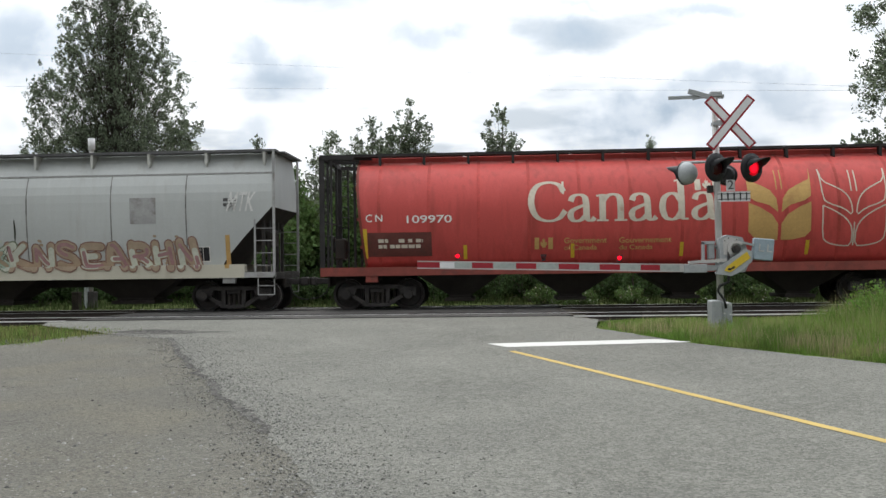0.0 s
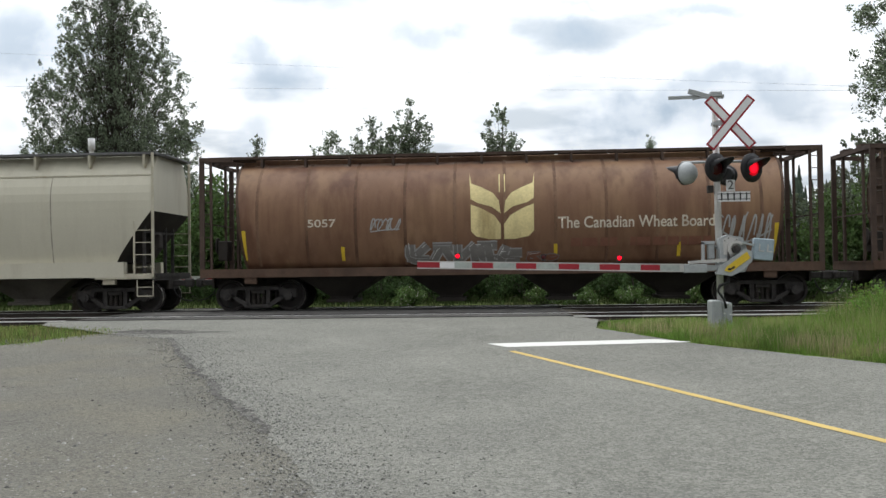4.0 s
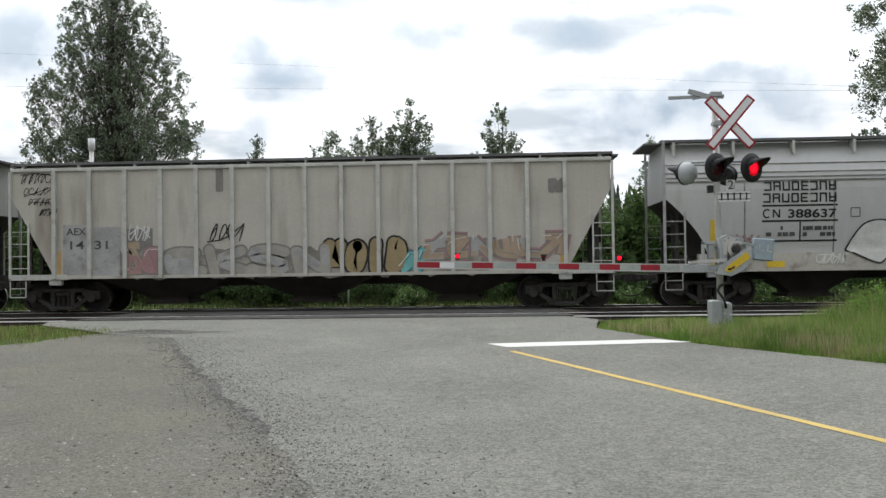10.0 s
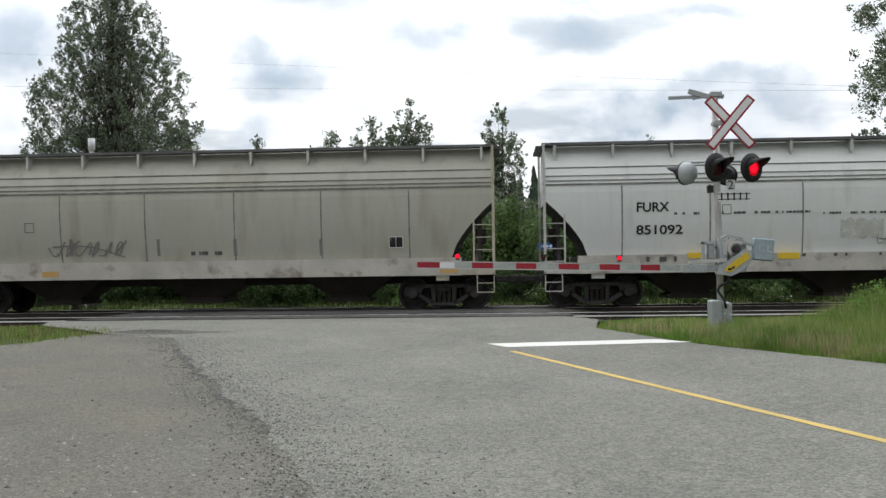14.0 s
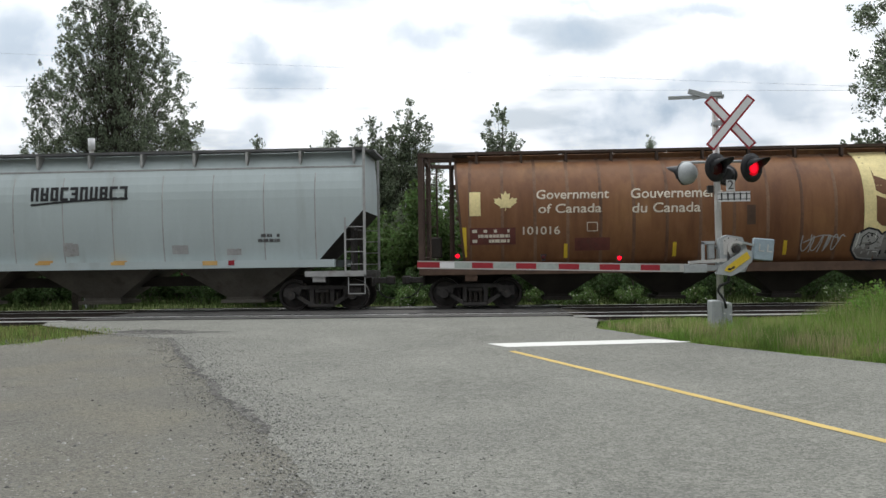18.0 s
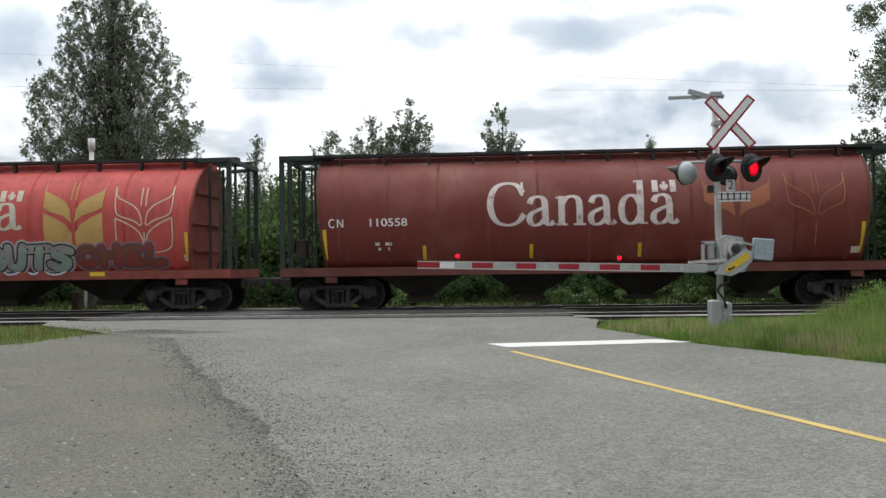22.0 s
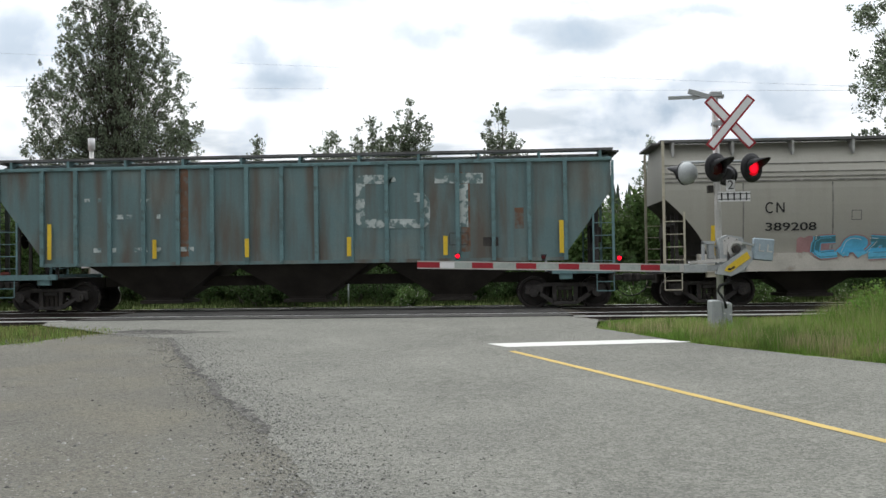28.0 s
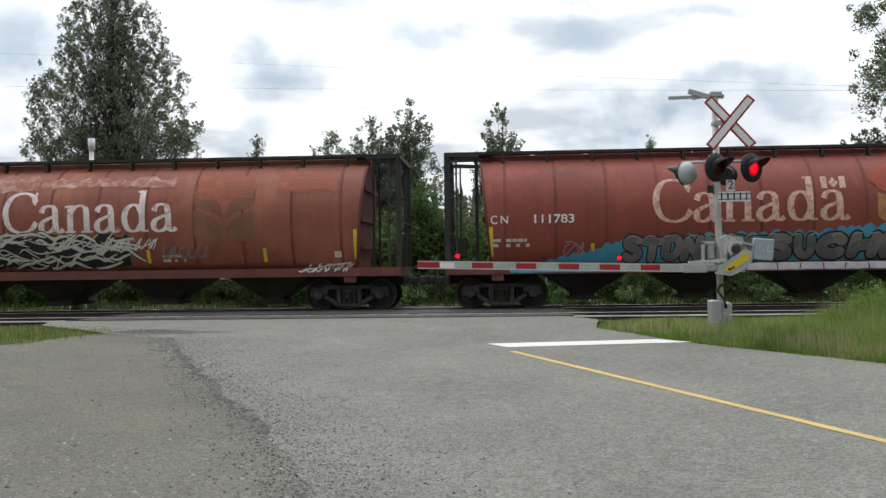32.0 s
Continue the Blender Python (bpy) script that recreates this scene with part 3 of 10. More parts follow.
def verge_right():
    y = rng.uniform(8.5, 20.5)
    edge = lerp(ROAD_RIGHT, y) + 0.2 * noise.noise(Vector((y * 1.7, 4, 0)))
    d = rng.random() ** 1.4 * 11
    x = edge + 0.02 + d
    if x > 11 or (y > 17.0 and rng.random() > 0.12 + d * 1.1 - 0.25 * max(0, y - 19.5)):
        return None
    tuft = noise.noise(Vector((x * 2.2, y * 2.2, 21)))
    if tuft < -0.2 and rng.random() < 0.55:
        return None
    tall = 0.1 + 0.2 * max(-0.4, tuft) + 0.24 * min(1, d / 1.1) + 0.14 * noise.noise(Vector((x * 0.9, y * 0.9, 3)))
    # low towards the track, rising to a rank corner away from the road
    tall = min(tall, max(0.07, 0.33 - 0.085 * max(0, y - 16.9)))
    if y > 17.0:
        tall *= min(1.0, 0.4 + 0.7 * d)
    tall += 0.5 * max(0, min(1, (x - 5.7) / 1.3)) * max(0, min(1, (18.9 - y) / 1.5)) * max(0, min(1, (y - 12.5) / 2))
    return (x, y, road_z(y) - 0.05, max(0.06, tall * rng.uniform(0.6, 1.3)), rng.uniform(0.0025, 0.006), rng.uniform(0.05, 0.5))


def seed_stems():
    y = rng.uniform(11.0, 18.6)
    x = lerp(ROAD_RIGHT, y) + 0.25 + rng.random() ** 1.2 * 7
    if x > 10.5:
        return None
    tall = 0.3 - 0.07 * max(0, y - 17) + 0.45 * max(0, min(1, (x - 5.8) / 1.3)) + 0.1 * noise.noise(Vector((x * 1.3, y * 1.3, 8)))
    return (x, y, road_z(y) - 0.05, max(0.1, tall * rng.uniform(0.8, 1.4)), rng.uniform(0.002, 0.0045), rng.uniform(0.05, 0.35))


def verge_left():
    y = rng.uniform(15.5, 20.6)
    edge = lerp([(15.4, -11.5), (15.8, -9.2), (18.2, -8.1), (19.4, -9.3), (20.6, -10.6)], y)
    x = edge - rng.random() ** 1.1 * 7 + abs(rng.gauss(0, 0.3))
    if x > edge - 1.1 and rng.random() < 0.6:
        return None
    if noise.noise(Vector((x * 1.6, y * 1.6, 11))) < -0.12 + 0.2 * rng.random() - 0.1:
        return None
    low = 1.0 if y < 18.2 else max(0.35, 1.0 - 0.4 * (y - 18.2))
    return (x, y, road_z(y) - 0.05, rng.uniform(0.08, 0.24) * low * (0.8 if x > edge - 0.8 else 1.1), rng.uniform(0.004, 0.009), rng.uniform(0.05, 0.5))


def meadow_back():
    x, y = rng.uniform(-30, 24), 30.0 + 8.5 * rng.random() ** 1.1
    if y < 31.2 and -12.6 < x < -2.4:
        return None
    return (x, y, -0.22, rng.uniform(0.12, 0.5), rng.uniform(0.008, 0.018), rng.uniform(0.05, 0.5))


def between():
    x, y = rng.choice((rng.uniform(2.6, 16), rng.uniform(-24, -11.2))), rng.uniform(24.4, 25.3)
    return (x, y, -0.22, rng.uniform(0.04, 0.16), 0.006, 0.4)


lawn("verge_grass", 80000, verge_right, "tall green and straw-tipped verge grass beside the road")
M_DRYGRASS = surf("dry_verge_blade", (0.15, 0.215, 0.055), 0.75, var=0.35, scale=1.3, island=0.5, bump=0, leafy=0.45, stain=(0.24, 0.2, 0.1), stain_at=(0.48, 0.64))
lawn("verge_grass", 14000, verge_left, "short green and brown grass beside the gravel", M_DRYGRASS)
lawn("meadow_grass", 9000, meadow_back, "rough green meadow grass beyond the tracks", M_MEADOW_SHADE)
lawn("dry_stems", 13000, seed_stems, "pale dry grass stems standing in the verge", M_SEED)
lawn("track_weeds", 700, between, "sparse low weeds between the tracks", M_MEADOW_SHADE)


# ---- trees, shrubs, far woods ----
def leaf_cloud(name, clumps, count, size, material, seed, droop=0.0):
    """Many small leaves gathered round clump centres (x, y, z, radius)."""
    g = np.random.default_rng(seed)
    c = np.array(clumps)
    wts = c[:, 3] ** 1.3
    who = g.choice(len(c), count, p=wts / wts.sum())
    v = g.normal(size=(count, 3))
    v /= np.linalg.norm(v, axis=1)[:, None]
    p = c[who, :3] + v * (c[who, 3] * g.random(count) ** 0.45)[:, None]
    a, b = g.normal(size=(count, 3)), g.normal(size=(count, 3))
    a /= np.linalg.norm(a, axis=1)[:, None]
    b -= a * (a * b).sum(1)[:, None]
    b /= np.linalg.norm(b, axis=1)[:, None]
    s = size * g.uniform(0.6, 1.3, count)[:, None]
    quad = np.stack([p - a * s * 0.55, p + b * s * 0.32, p + a * s * 0.55, p - b * s * 0.32], 1).reshape(-1, 3)
    return mesh_of(name, quad.tolist(), np.arange(count * 4).reshape(-1, 4).tolist(), material)


def limb(bm, pts, r0, r1, n=7):
    for k in range(len(pts) - 1):
        f0, f1 = k / (len(pts) - 1), (k + 1) / (len(pts) - 1)
        tube(bm, pts[k], pts[k + 1], r0 + (r1 - r0) * f0, r0 + (r1 - r0) * f1, n, caps=k == len(pts) - 2)


def tree(x, y, height, shape, label, seed, leaves=6000, leaf=0.2, trunk=0.2, material=None, low=1.5, group="trees", gap=0.55, clumps_per=70, puff=0.26, veil=12):
    """A trunk, rising limbs and a crown of leaf clumps; shape gives the crown's half width at each part of the height."""
    r = random.Random(seed)
    t = thing("tree", x, y, -0.25, label, "tree", group)
    bm = fresh()
    stem, px, py = [], 0.0, 0.0
    for k in range(9):
        stem.append((px, py, height * 0.94 * k / 8))
        px += r.uniform(-0.02, 0.02) * height * 0.4
        py += r.uniform(-0.02, 0.02) * height * 0.4
    limb(bm, stem, trunk, 0.02)
    clumps, limbs = [], fresh()
    widest = max(v for _, v in shape)
    for k in range(clumps_per):
        f = half = 0.0
        while not half:
            f = low / height + (1 - low / height) * r.random()
            half = lerp(shape, f)
            half = half if r.random() < 0.15 + half / widest else 0.0
        ang = r.uniform(0, 6.283)
        reach = half * (0.12 + 0.88 * r.random() ** gap)
        z = f * height
        tip = Vector((reach * math.cos(ang), reach * math.sin(ang), z + r.uniform(0, 0.06) * height))
        foot = Vector(stem[min(8, max(0, int(f * 8 * 0.8)))])
        mid = foot.lerp(tip, 0.55) + Vector((0, 0, -0.08 * reach))
        limb(limbs, [foot, mid, tip], trunk * (0.2 * (1 - f) + 0.03), 0.006, 4)
        q = max(0.22, half * puff) * r.uniform(0.7, 1.2)
        clumps.append((tip.x, tip.y, tip.z, q))
        if k % 2:
            clumps.append((mid.x, mid.y, mid.z, q * 0.75))
        # sprays that break the outline
        for _ in range(2):
            clumps.append((tip.x + r.uniform(-1, 1) * q, tip.y + r.uniform(-1, 1) * q, tip.z + r.uniform(0.2, 1.3) * q, q * 0.35))
    # leaves that hide the stem
    for k in range(clumps_per // veil):
        f = low / height + (0.98 - low / height) * r.random()
        half = lerp(shape, f)
        foot = Vector(stem[min(8, int(f * 8.5))])
        clumps.append((foot.x + r.uniform(-0.35, 0.35) * half, foot.y - r.uniform(0.05, 0.4) * half, f * height, max(0.25, half * puff * 1.3)))
    clumps.append((stem[-1][0], stem[-1][1], height * 0.97, 0.2))
    part("trunk", bm, M_BARK, t)
    part("branching", limbs, M_BARK, t)
    part("crown", leaf_cloud("crown", clumps, leaves, leaf, material or M_LEAF, seed), None, t)
    return t


tree(-20.25, 46, 18.6, [(0, 3.4), (0.2, 4.5), (0.36, 4.7), (0.5, 4.45), (0.58, 4.0), (0.66, 3.3), (0.74, 2.7), (0.82, 2.1), (1, 0.35)], "tall conical grey-green cottonwood with upswept limbs", 11, 180000, 0.1, 0.1, material=M_COTTONWOOD, low=1.8, clumps_per=1900, gap=0.47, puff=0.06, veil=34)
tree(-26.5, 60, 9.5, [(0, 2.0), (0.4, 2.6), (1, 0.3)], "low dark leafy tree beside the cottonwood", 12, 4000, 0.26, 0.2)
tree(-15.3, 56, 9.6, [(0, 1.4), (0.5, 1.8), (1, 0.2)], "slender leafy sapling behind the tracks", 13, 13300, 0.125, 0.14, material=M_COTTONWOOD, clumps_per=240, puff=0.2)
tree(-6.4, 54, 9.4, [(0, 2.2), (0.6, 2.0), (0.85, 1.4), (1, 0.3)], "bushy young poplar behind the tracks", 41, 19000, 0.125, 0.14, material=M_COTTONWOOD, clumps_per=240, puff=0.2)
tree(-5.1, 52, 11.0, [(0, 2.0), (0.6, 2.0), (0.82, 1.5), (1, 0.25)], "pointed young poplar behind the tracks", 14, 28500, 0.125, 0.16, material=M_COTTONWOOD, clumps_per=240, puff=0.2)
tree(-7.7, 53, 10.1, [(0, 1.9), (0.6, 1.8), (0.82, 1.4), (1, 0.25)], "pointed young poplar behind the tracks", 15, 23750, 0.125, 0.15, material=M_COTTONWOOD, clumps_per=240, puff=0.2)
tree(-9.8, 52, 9.2, [(0, 1.7), (0.6, 1.6), (0.85, 1.2), (1, 0.25)], "young poplar with a leaning top", 16, 19000, 0.125, 0.14, material=M_COTTONWOOD, clumps_per=240, puff=0.2)
tree(0.2, 52, 10.5, [(0, 1.8), (0.6, 1.6), (0.82, 1.3), (1, 0.25)], "single young poplar behind the tracks", 17, 24700, 0.125, 0.15, material=M_COTTONWOOD, clumps_per=240, puff=0.2)
tree(10.2, 60, 9.6, [(0, 1.7), (0.55, 1.3), (0.8, 0.8), (1, 0.12)], "small slender poplar behind the tracks", 18, 13300, 0.125, 0.14, material=M_COTTONWOOD, clumps_per=240, puff=0.2)
tree(20.6, 41, 16.0, [(0, 2.6), (0.3, 3.5), (0.55, 4.2), (0.75, 4.0), (0.9, 2.6), (1, 0.4)], "large dark green broadleaf tree beyond the crossing", 19, 90000, 0.14, material=M_COTTONWOOD, trunk=0.36, clumps_per=260, puff=0.18)
tree(20.5, 52, 8.4, [(0, 2.4), (0.5, 2.6), (1, 0.5)], "lower leafy tree beside the large one", 20, 5200, 0.25, 0.2)


def shrub(height, half, seed, material, blossoms=0, leaves=1700, leaf=0.16):
    r = random.Random(seed)
    t = thing("shrub", 0, 0, -0.25, "dense green broadleaf shrub beyond the tracks", "shrub", "shrubs behind the tracks")
    stems, clumps = fresh(), []
    for k in range(26):
        a, d = r.uniform(0, 6.28), half * r.random() ** 0.6
        tip = Vector((d * math.cos(a), 0.7 * d * math.sin(a), height * r.uniform(0.25, 1.0) * (1 - 0.35 * (d / half) ** 2)))
        limb(stems, [(tip.x * 0.2, tip.y * 0.2, 0), tip * 0.6, tip], 0.03, 0.006, 4)
        clumps.append((*tip, height * r.uniform(0.10, 0.2)))
        clumps.append((*(tip * 0.7), height * r.uniform(0.12, 0.2)))
    part("stalk", stems, M_BARK, t)
    part("foliage", leaf_cloud("foliage", clumps, leaves, leaf, material, seed), None, t)
    if blossoms:
        part("blossom", leaf_cloud("blossom", [(c[0], c[1], c[2] * 1.02, c[3]) for c in clumps], blossoms, 0.11, M_BLOSSOM, seed + 1), None, t, "small white blossoms")
    return t


def place_copies(first, spots):
    for k, (x, y, turn, size) in enumerate(spots):
        m = pose(x, y, -0.25, 0, 0, turn)
        ob = first if k == 0 else copy_thing(first, m)
        ob.matrix_basis = m
        ob.scale = (size, size, size)


r = random.Random(8)
tall_a, tall_b = shrub(5.2, 2.3, 31, M_LEAF_PALE, 0, 9500, 0.2), shrub(4.9, 2.3, 32, M_LEAF, 0, 8500, 0.2)
low_a, low_b = shrub(1.5, 1.1, 33, M_LOWLEAF, 0, 2200, 0.11), shrub(1.25, 1.2, 34, M_LEAF_PALE, 70, 2200, 0.1)
place_copies(tall_a, [(x + r.uniform(-0.7, 0.7), r.uniform(40, 43), r.uniform(0, 360), r.uniform(0.85, 1.12)) for x in range(-30, 27, 3) if not -22 < x < -17])
place_copies(tall_b, [(x + r.uniform(-0.8, 0.8), r.uniform(44, 47), r.uniform(0, 360), r.uniform(1.0, 1.3)) for x in range(-34, 33, 3)])
place_copies(low_a, [(x + r.uniform(-0.5, 0.5), r.uniform(33.0, 36.5), r.uniform(0, 360), r.uniform(0.75, 1.2)) for x in (-24, -22, -19.5, -9.5, -8.3, -6.8, -5.0, -3.4, -1.6, 0.4, 2.4, 5.2, 7.4, 9.6, 12.0, 14.5, 17)])
place_copies(copy_thing(low_a, pose(-30, 37, -0.25)), [(x * 1.5 + r.uniform(-0.5, 0.5), r.uniform(35.8, 38.5), r.uniform(0, 360), r.uniform(1.05, 1.5)) for x in range(-20, 13)])
place_copies(low_b, [(x, y, r.uniform(0, 360), r.uniform(0.55, 0.8)) for x, y in ((1.6, 30.6), (2.7, 30.9), (4.6, 31.2), (6.6, 30.9), (9.2, 31.0), (11.5, 30.8), (14, 31), (-3.2, 31.2))])
near_bush = shrub(1.25, 0.85, 36, M_WEED, 0, 4200, 0.06)
near_bush.matrix_basis = pose(7.25, 16.7, -0.2)
tagged(near_bush, "bright green leafy weed bush in the verge grass", "shrub", "verge weeds")
copy_thing(near_bush, pose(7.9, 17.2, -0.2, 0, 0, 80))

verts, faces = [], []
r = random.Random(21)
for k in range(460):
    x, y, h = r.uniform(-95, 85), r.uniform(130, 165), r.uniform(10, 17)
    for lvl in range(12):
        z0, z1 = h * (0.06 + lvl * 0.078), h * (0.06 + lvl * 0.078 + 0.15)
        rad = h * 0.15 * (1 - lvl / 12.4) * r.uniform(0.75, 1.15)
        n = len(verts)
        verts.append((x + r.uniform(-0.1, 0.1), y, min(z1, h)))
        a0 = r.uniform(0, 1)
        for q in range(12):
            reach = rad * (r.uniform(0.85, 1.3) if q % 2 else r.uniform(0.35, 0.6))
            verts.append((x + reach * math.cos(a0 + q * 0.5236), y + reach * math.sin(a0 + q * 0.5236), z0 - reach * r.uniform(0.0, 0.35)))
        faces += [(n, n + 1 + q, n + 1 + (q + 1) % 12) for q in range(12)]
tagged(new("conifer_wood", mesh_of("conifer_wood", verts, faces, M_CONIFER)), "distant dark conifer wood behind the shrubs", "woods", kind="stuff")

for k, ((x0, z0), (x1, z1), sag) in enumerate((((-80, 20.0), (80, 9.6), 0.6), ((-80, 16.2), (80, 11.4), 0.5))):
    bm = fresh()
    pts = [Vector((x0 + (x1 - x0) * q / 12, 60 + k, z0 + (z1 - z0) * q / 12 - sag * (1 - ((q - 6) / 6) ** 2))) for q in range(13)]
    limb(bm, pts, 0.007, 0.007, 4)
    tagged(part("overhead_wire", bm, M_WIRE), "thin grey overhead wire across the sky", "cable", "overhead wires")
for x, tall in ((-80, 20.6), (80, 12.2)):
    up_pole = thing("utility_pole", x, 60.5, -0.25, "weathered timber utility pole carrying the overhead wires", "utility pole", "utility poles")
    part("pole", built(tube, (0, 0, 0), (0, 0, tall + 0.5), 0.17, 0.11, 10), M_BARK, up_pole)
    part("crossarm", built(box, -0.06, 0.06, -1.1, 1.1, tall - 0.3, tall - 0.15), M_BARK, up_pole)


# ---- crossing signals ----
FLASHERS = []                     # lenses that flash, and whether they are lit in the even beat


def lens_dome(bm, r, depth):
    """A lens that bulges on both sides."""
    loft(bm, [[(rr * math.cos(k * math.pi / 12), rr * math.sin(k * math.pi / 12), z) for k in range(24)] for rr, z in ((r * 0.15, -depth), (r * 0.67, -depth * 0.8), (r, -depth * 0.15), (r, depth * 0.15), (r * 0.67, depth * 0.8), (r * 0.15, depth))], smooth=True)


def flasher(name, parent, at, r, depth, lit, label):
    """A lens with a glowing and a dark face, which turns over with the beat of the crossing lamps."""
    key = (name, r)
    if key not in CACHE:
        bm = built(lens_dome, r, depth)
        for f in bm.faces:
            f.material_index = 0 if f.calc_center_median().z > 0 else 1
        me = bpy.data.meshes.new(name)
        bm.to_mesh(me)
        bm.free()
        me.materials.append(M_LENS_ON)
        me.materials.append(M_LENS_OFF)
        CACHE[key] = me
    ob = part(name, CACHE[key], None, parent, label)
    ob.matrix_basis = at if lit else at @ pose(0, 0, 0, 0, 180, 0)
    FLASHERS.append((ob, at, lit))
    return ob


def lamp_unit(parent, c, face, lit, hood_len=0.42, r=0.272, flash=False):
    """A round black background, a hooded red lens and a rear housing, facing the way face."""
    q = Vector(face).normalized().to_track_quat("Z", "Y")
    at = Matrix.Translation(c) @ q.to_matrix().to_4x4()

    def disc(bm):
        loft(bm, [[(rr * math.cos(k * math.pi / 14), rr * math.sin(k * math.pi / 14), z) for k in range(28)] for rr, z in ((r * 0.55, -0.05), (r, -0.012), (r, 0.012), (r * 0.62, 0.02))], smooth=True)

    def housing(bm):
        cyl(bm, (0, 0, -0.16), (0, 0, 1), 0.12, 0.14, 16, 0.165)

    def hood(bm):
        n = 18
        rings = []
        for rr in (0.165, 0.158):
            for z, top in ((0.0, 0.0), (hood_len, 1.0)):
                rings.append([(rr * math.cos(math.pi * (-0.22 + 1.44 * k / n)), rr * math.sin(math.pi * (-0.22 + 1.44 * k / n)), z * (0.22 + 0.78 * max(0, math.sin(math.pi * (-0.22 + 1.44 * k / n))))) for k in range(n + 1)])
        loft(bm, [rings[0], rings[1], rings[3], rings[2]], close=False, smooth=True, caps=False)

    head = part("signal_lamp", shared(("signal_disc", r), M_BLACK, disc), M_BLACK, parent, "round black flashing signal lamp")
    head.matrix_basis = at
    part("housing", shared("lamp_housing", M_BLACK, housing), M_BLACK, head)
    part("hood", shared(("lamp_hood", hood_len), M_BLACK, hood), M_BLACK, head, "black sheet hood over the lens")
    if flash:
        flasher("lens", head, pose(0, 0, 0.036), 0.15, 0.024, lit, "flashing red lens")
    else:
        part("lens", shared("lamp_lens", M_LENS_OFF, lambda bm: lens_dome(bm, 0.15, 0.024)), M_LENS_OFF, head, "dark unlit red lens").location.z = 0.036
    return head


def blade_sign(parent, name, cx, cy, cz, length, height, tilt, rim):
    """A white board with a raised red rim."""
    ob = part(name, built(box, -length / 2, length / 2, -0.006, 0.006, -height / 2, height / 2), M_RED, parent, "white crossbuck blade with a red border")
    ob.matrix_basis = pose(cx, cy, cz, 0, tilt, 0)
    part("face", built(box, -length / 2 + rim, length / 2 - rim, -0.0105, -0.006, -height / 2 + rim, height / 2 - rim), M_WHITE, ob)
    return ob


MX, MY = 4.18, 17.2
sig = thing("crossing_signal", MX, MY, -0.1, "grey crossing signal mast with crossbuck, red lamps and gate mechanism", "crossing signal", "crossing signals")
part("foundation", built(lambda bm: (box(bm, -0.2, 0.0, -0.19, 0.19, 0.0, 0.64, 0.02), box(bm, 0.0, 0.18, -0.19, 0.19, 0.0, 0.6, 0.02))), M_GALV, sig, "grey bolted junction box base")
for bx, bz in ((0.03, 0.56), (0.14, 0.56), (0.09, 0.58), (0.14, 0.38), (0.03, 0.4)):
    part("bolt", shared("bolt", M_WHITE, lambda bm: cyl(bm, (0, -0.212, 0), (0, 1, 0), 0.014, 0.03, 8)), M_WHITE, sig).location = (bx, 0, bz)
part("mast", built(tube, (0.01, 0, 0.5), (-0.03, 0, 4.56), 0.065, 0.06, 16), M_ALU, sig, "brushed aluminium tube")
for z in (1.12, 1.3, 1.62):
    part("mast_collar", built(cyl, (0.005, 0, z), (0, 0, 1), 0.085, 0.06, 16), M_GALV, sig)
part("mast_cap", built(lambda bm: (box(bm, -0.12, 0.1, -0.07, 0.07, 4.5, 4.6, 0.01), box(bm, 0.02, 0.14, -0.05, 0.05, 4.48, 4.54))), M_GALV, sig)
part("top_arm", built(lambda bm: (beam(bm, (-0.9, -0.02, 4.5), (0.0, 0, 4.52), 0.045, 0.06), beam(bm, (-0.45, -0.05, 4.46), (0, 0, 4.55), 0.03, 0.03), beam(bm, (-0.53, -0.04, 4.62), (-0.12, -0.02, 4.5), 0.05, 0.09))), M_GALV, sig, "grey bracket arm at the mast top")
for tilt in (48, -50):
    blade_sign(sig, "crossbuck_blade", 0.22, -0.13 if tilt > 0 else -0.155, 3.99, 1.22, 0.19, tilt, 0.036)
part("crossbuck_bracket", built(lambda bm: (box(bm, -0.02, 0.3, -0.12, -0.06, 3.94, 4.04), box(bm, -0.09, 0.06, -0.1, 0.08, 3.96, 4.02))), M_GALV, sig)
part("lamp_arm", built(lambda bm: (tube(bm, (-0.66, 0.02, 3.27), (0.62, -0.18, 3.25), 0.026, n=10), tube(bm, (0.55, -0.18, 3.25), (0.55, -0.2, 3.1), 0.022, n=8), tube(bm, (-0.12, -0.05, 3.27), (-0.12, -0.2, 3.12), 0.022, n=8), tube(bm, (-0.61, 0.02, 3.27), (-0.61, 0.02, 3.08), 0.022, n=8), cyl(bm, (-0.0, -0.02, 3.2), (0, 0, 1), 0.09, 0.14, 12))), M_GALV, sig)
lamp_unit(sig, (-0.1, -0.3, 3.13), (0.52, -0.85, -0.03), False, flash=True)
lamp_unit(sig, (0.55, -0.3, 3.11), (0.52, -0.85, -0.03), True, flash=True)
side = lamp_unit(sig, (-0.61, 0.03, 3.06), (-0.62, 0.78, 0.0), False, r=0.225)
part("back_shell", built(lambda bm: loft(bm, [[(rr * math.cos(k * math.pi / 12), rr * math.sin(k * math.pi / 12), z) for k in range(24)] for rr, z in ((0.215, -0.015), (0.212, -0.1), (0.16, -0.18), (0.08, -0.215), (0.02, -0.22))], smooth=True)), M_GALV, side, "dished silver back of the lamp")
lamp_unit(sig, (0.2, 0.12, 3.02), (0.3, 0.95, 0.0), False, 0.2, 0.2)
part("relay_box", built(box, -0.2, -0.09, -0.05, 0.06, 2.68, 2.82, 0.01), M_STEEL_DARK, sig)
part("relay_box", built(box, 0.06, 0.16, -0.04, 0.08, 2.88, 3.0, 0.01), M_STEEL_DARK, sig)


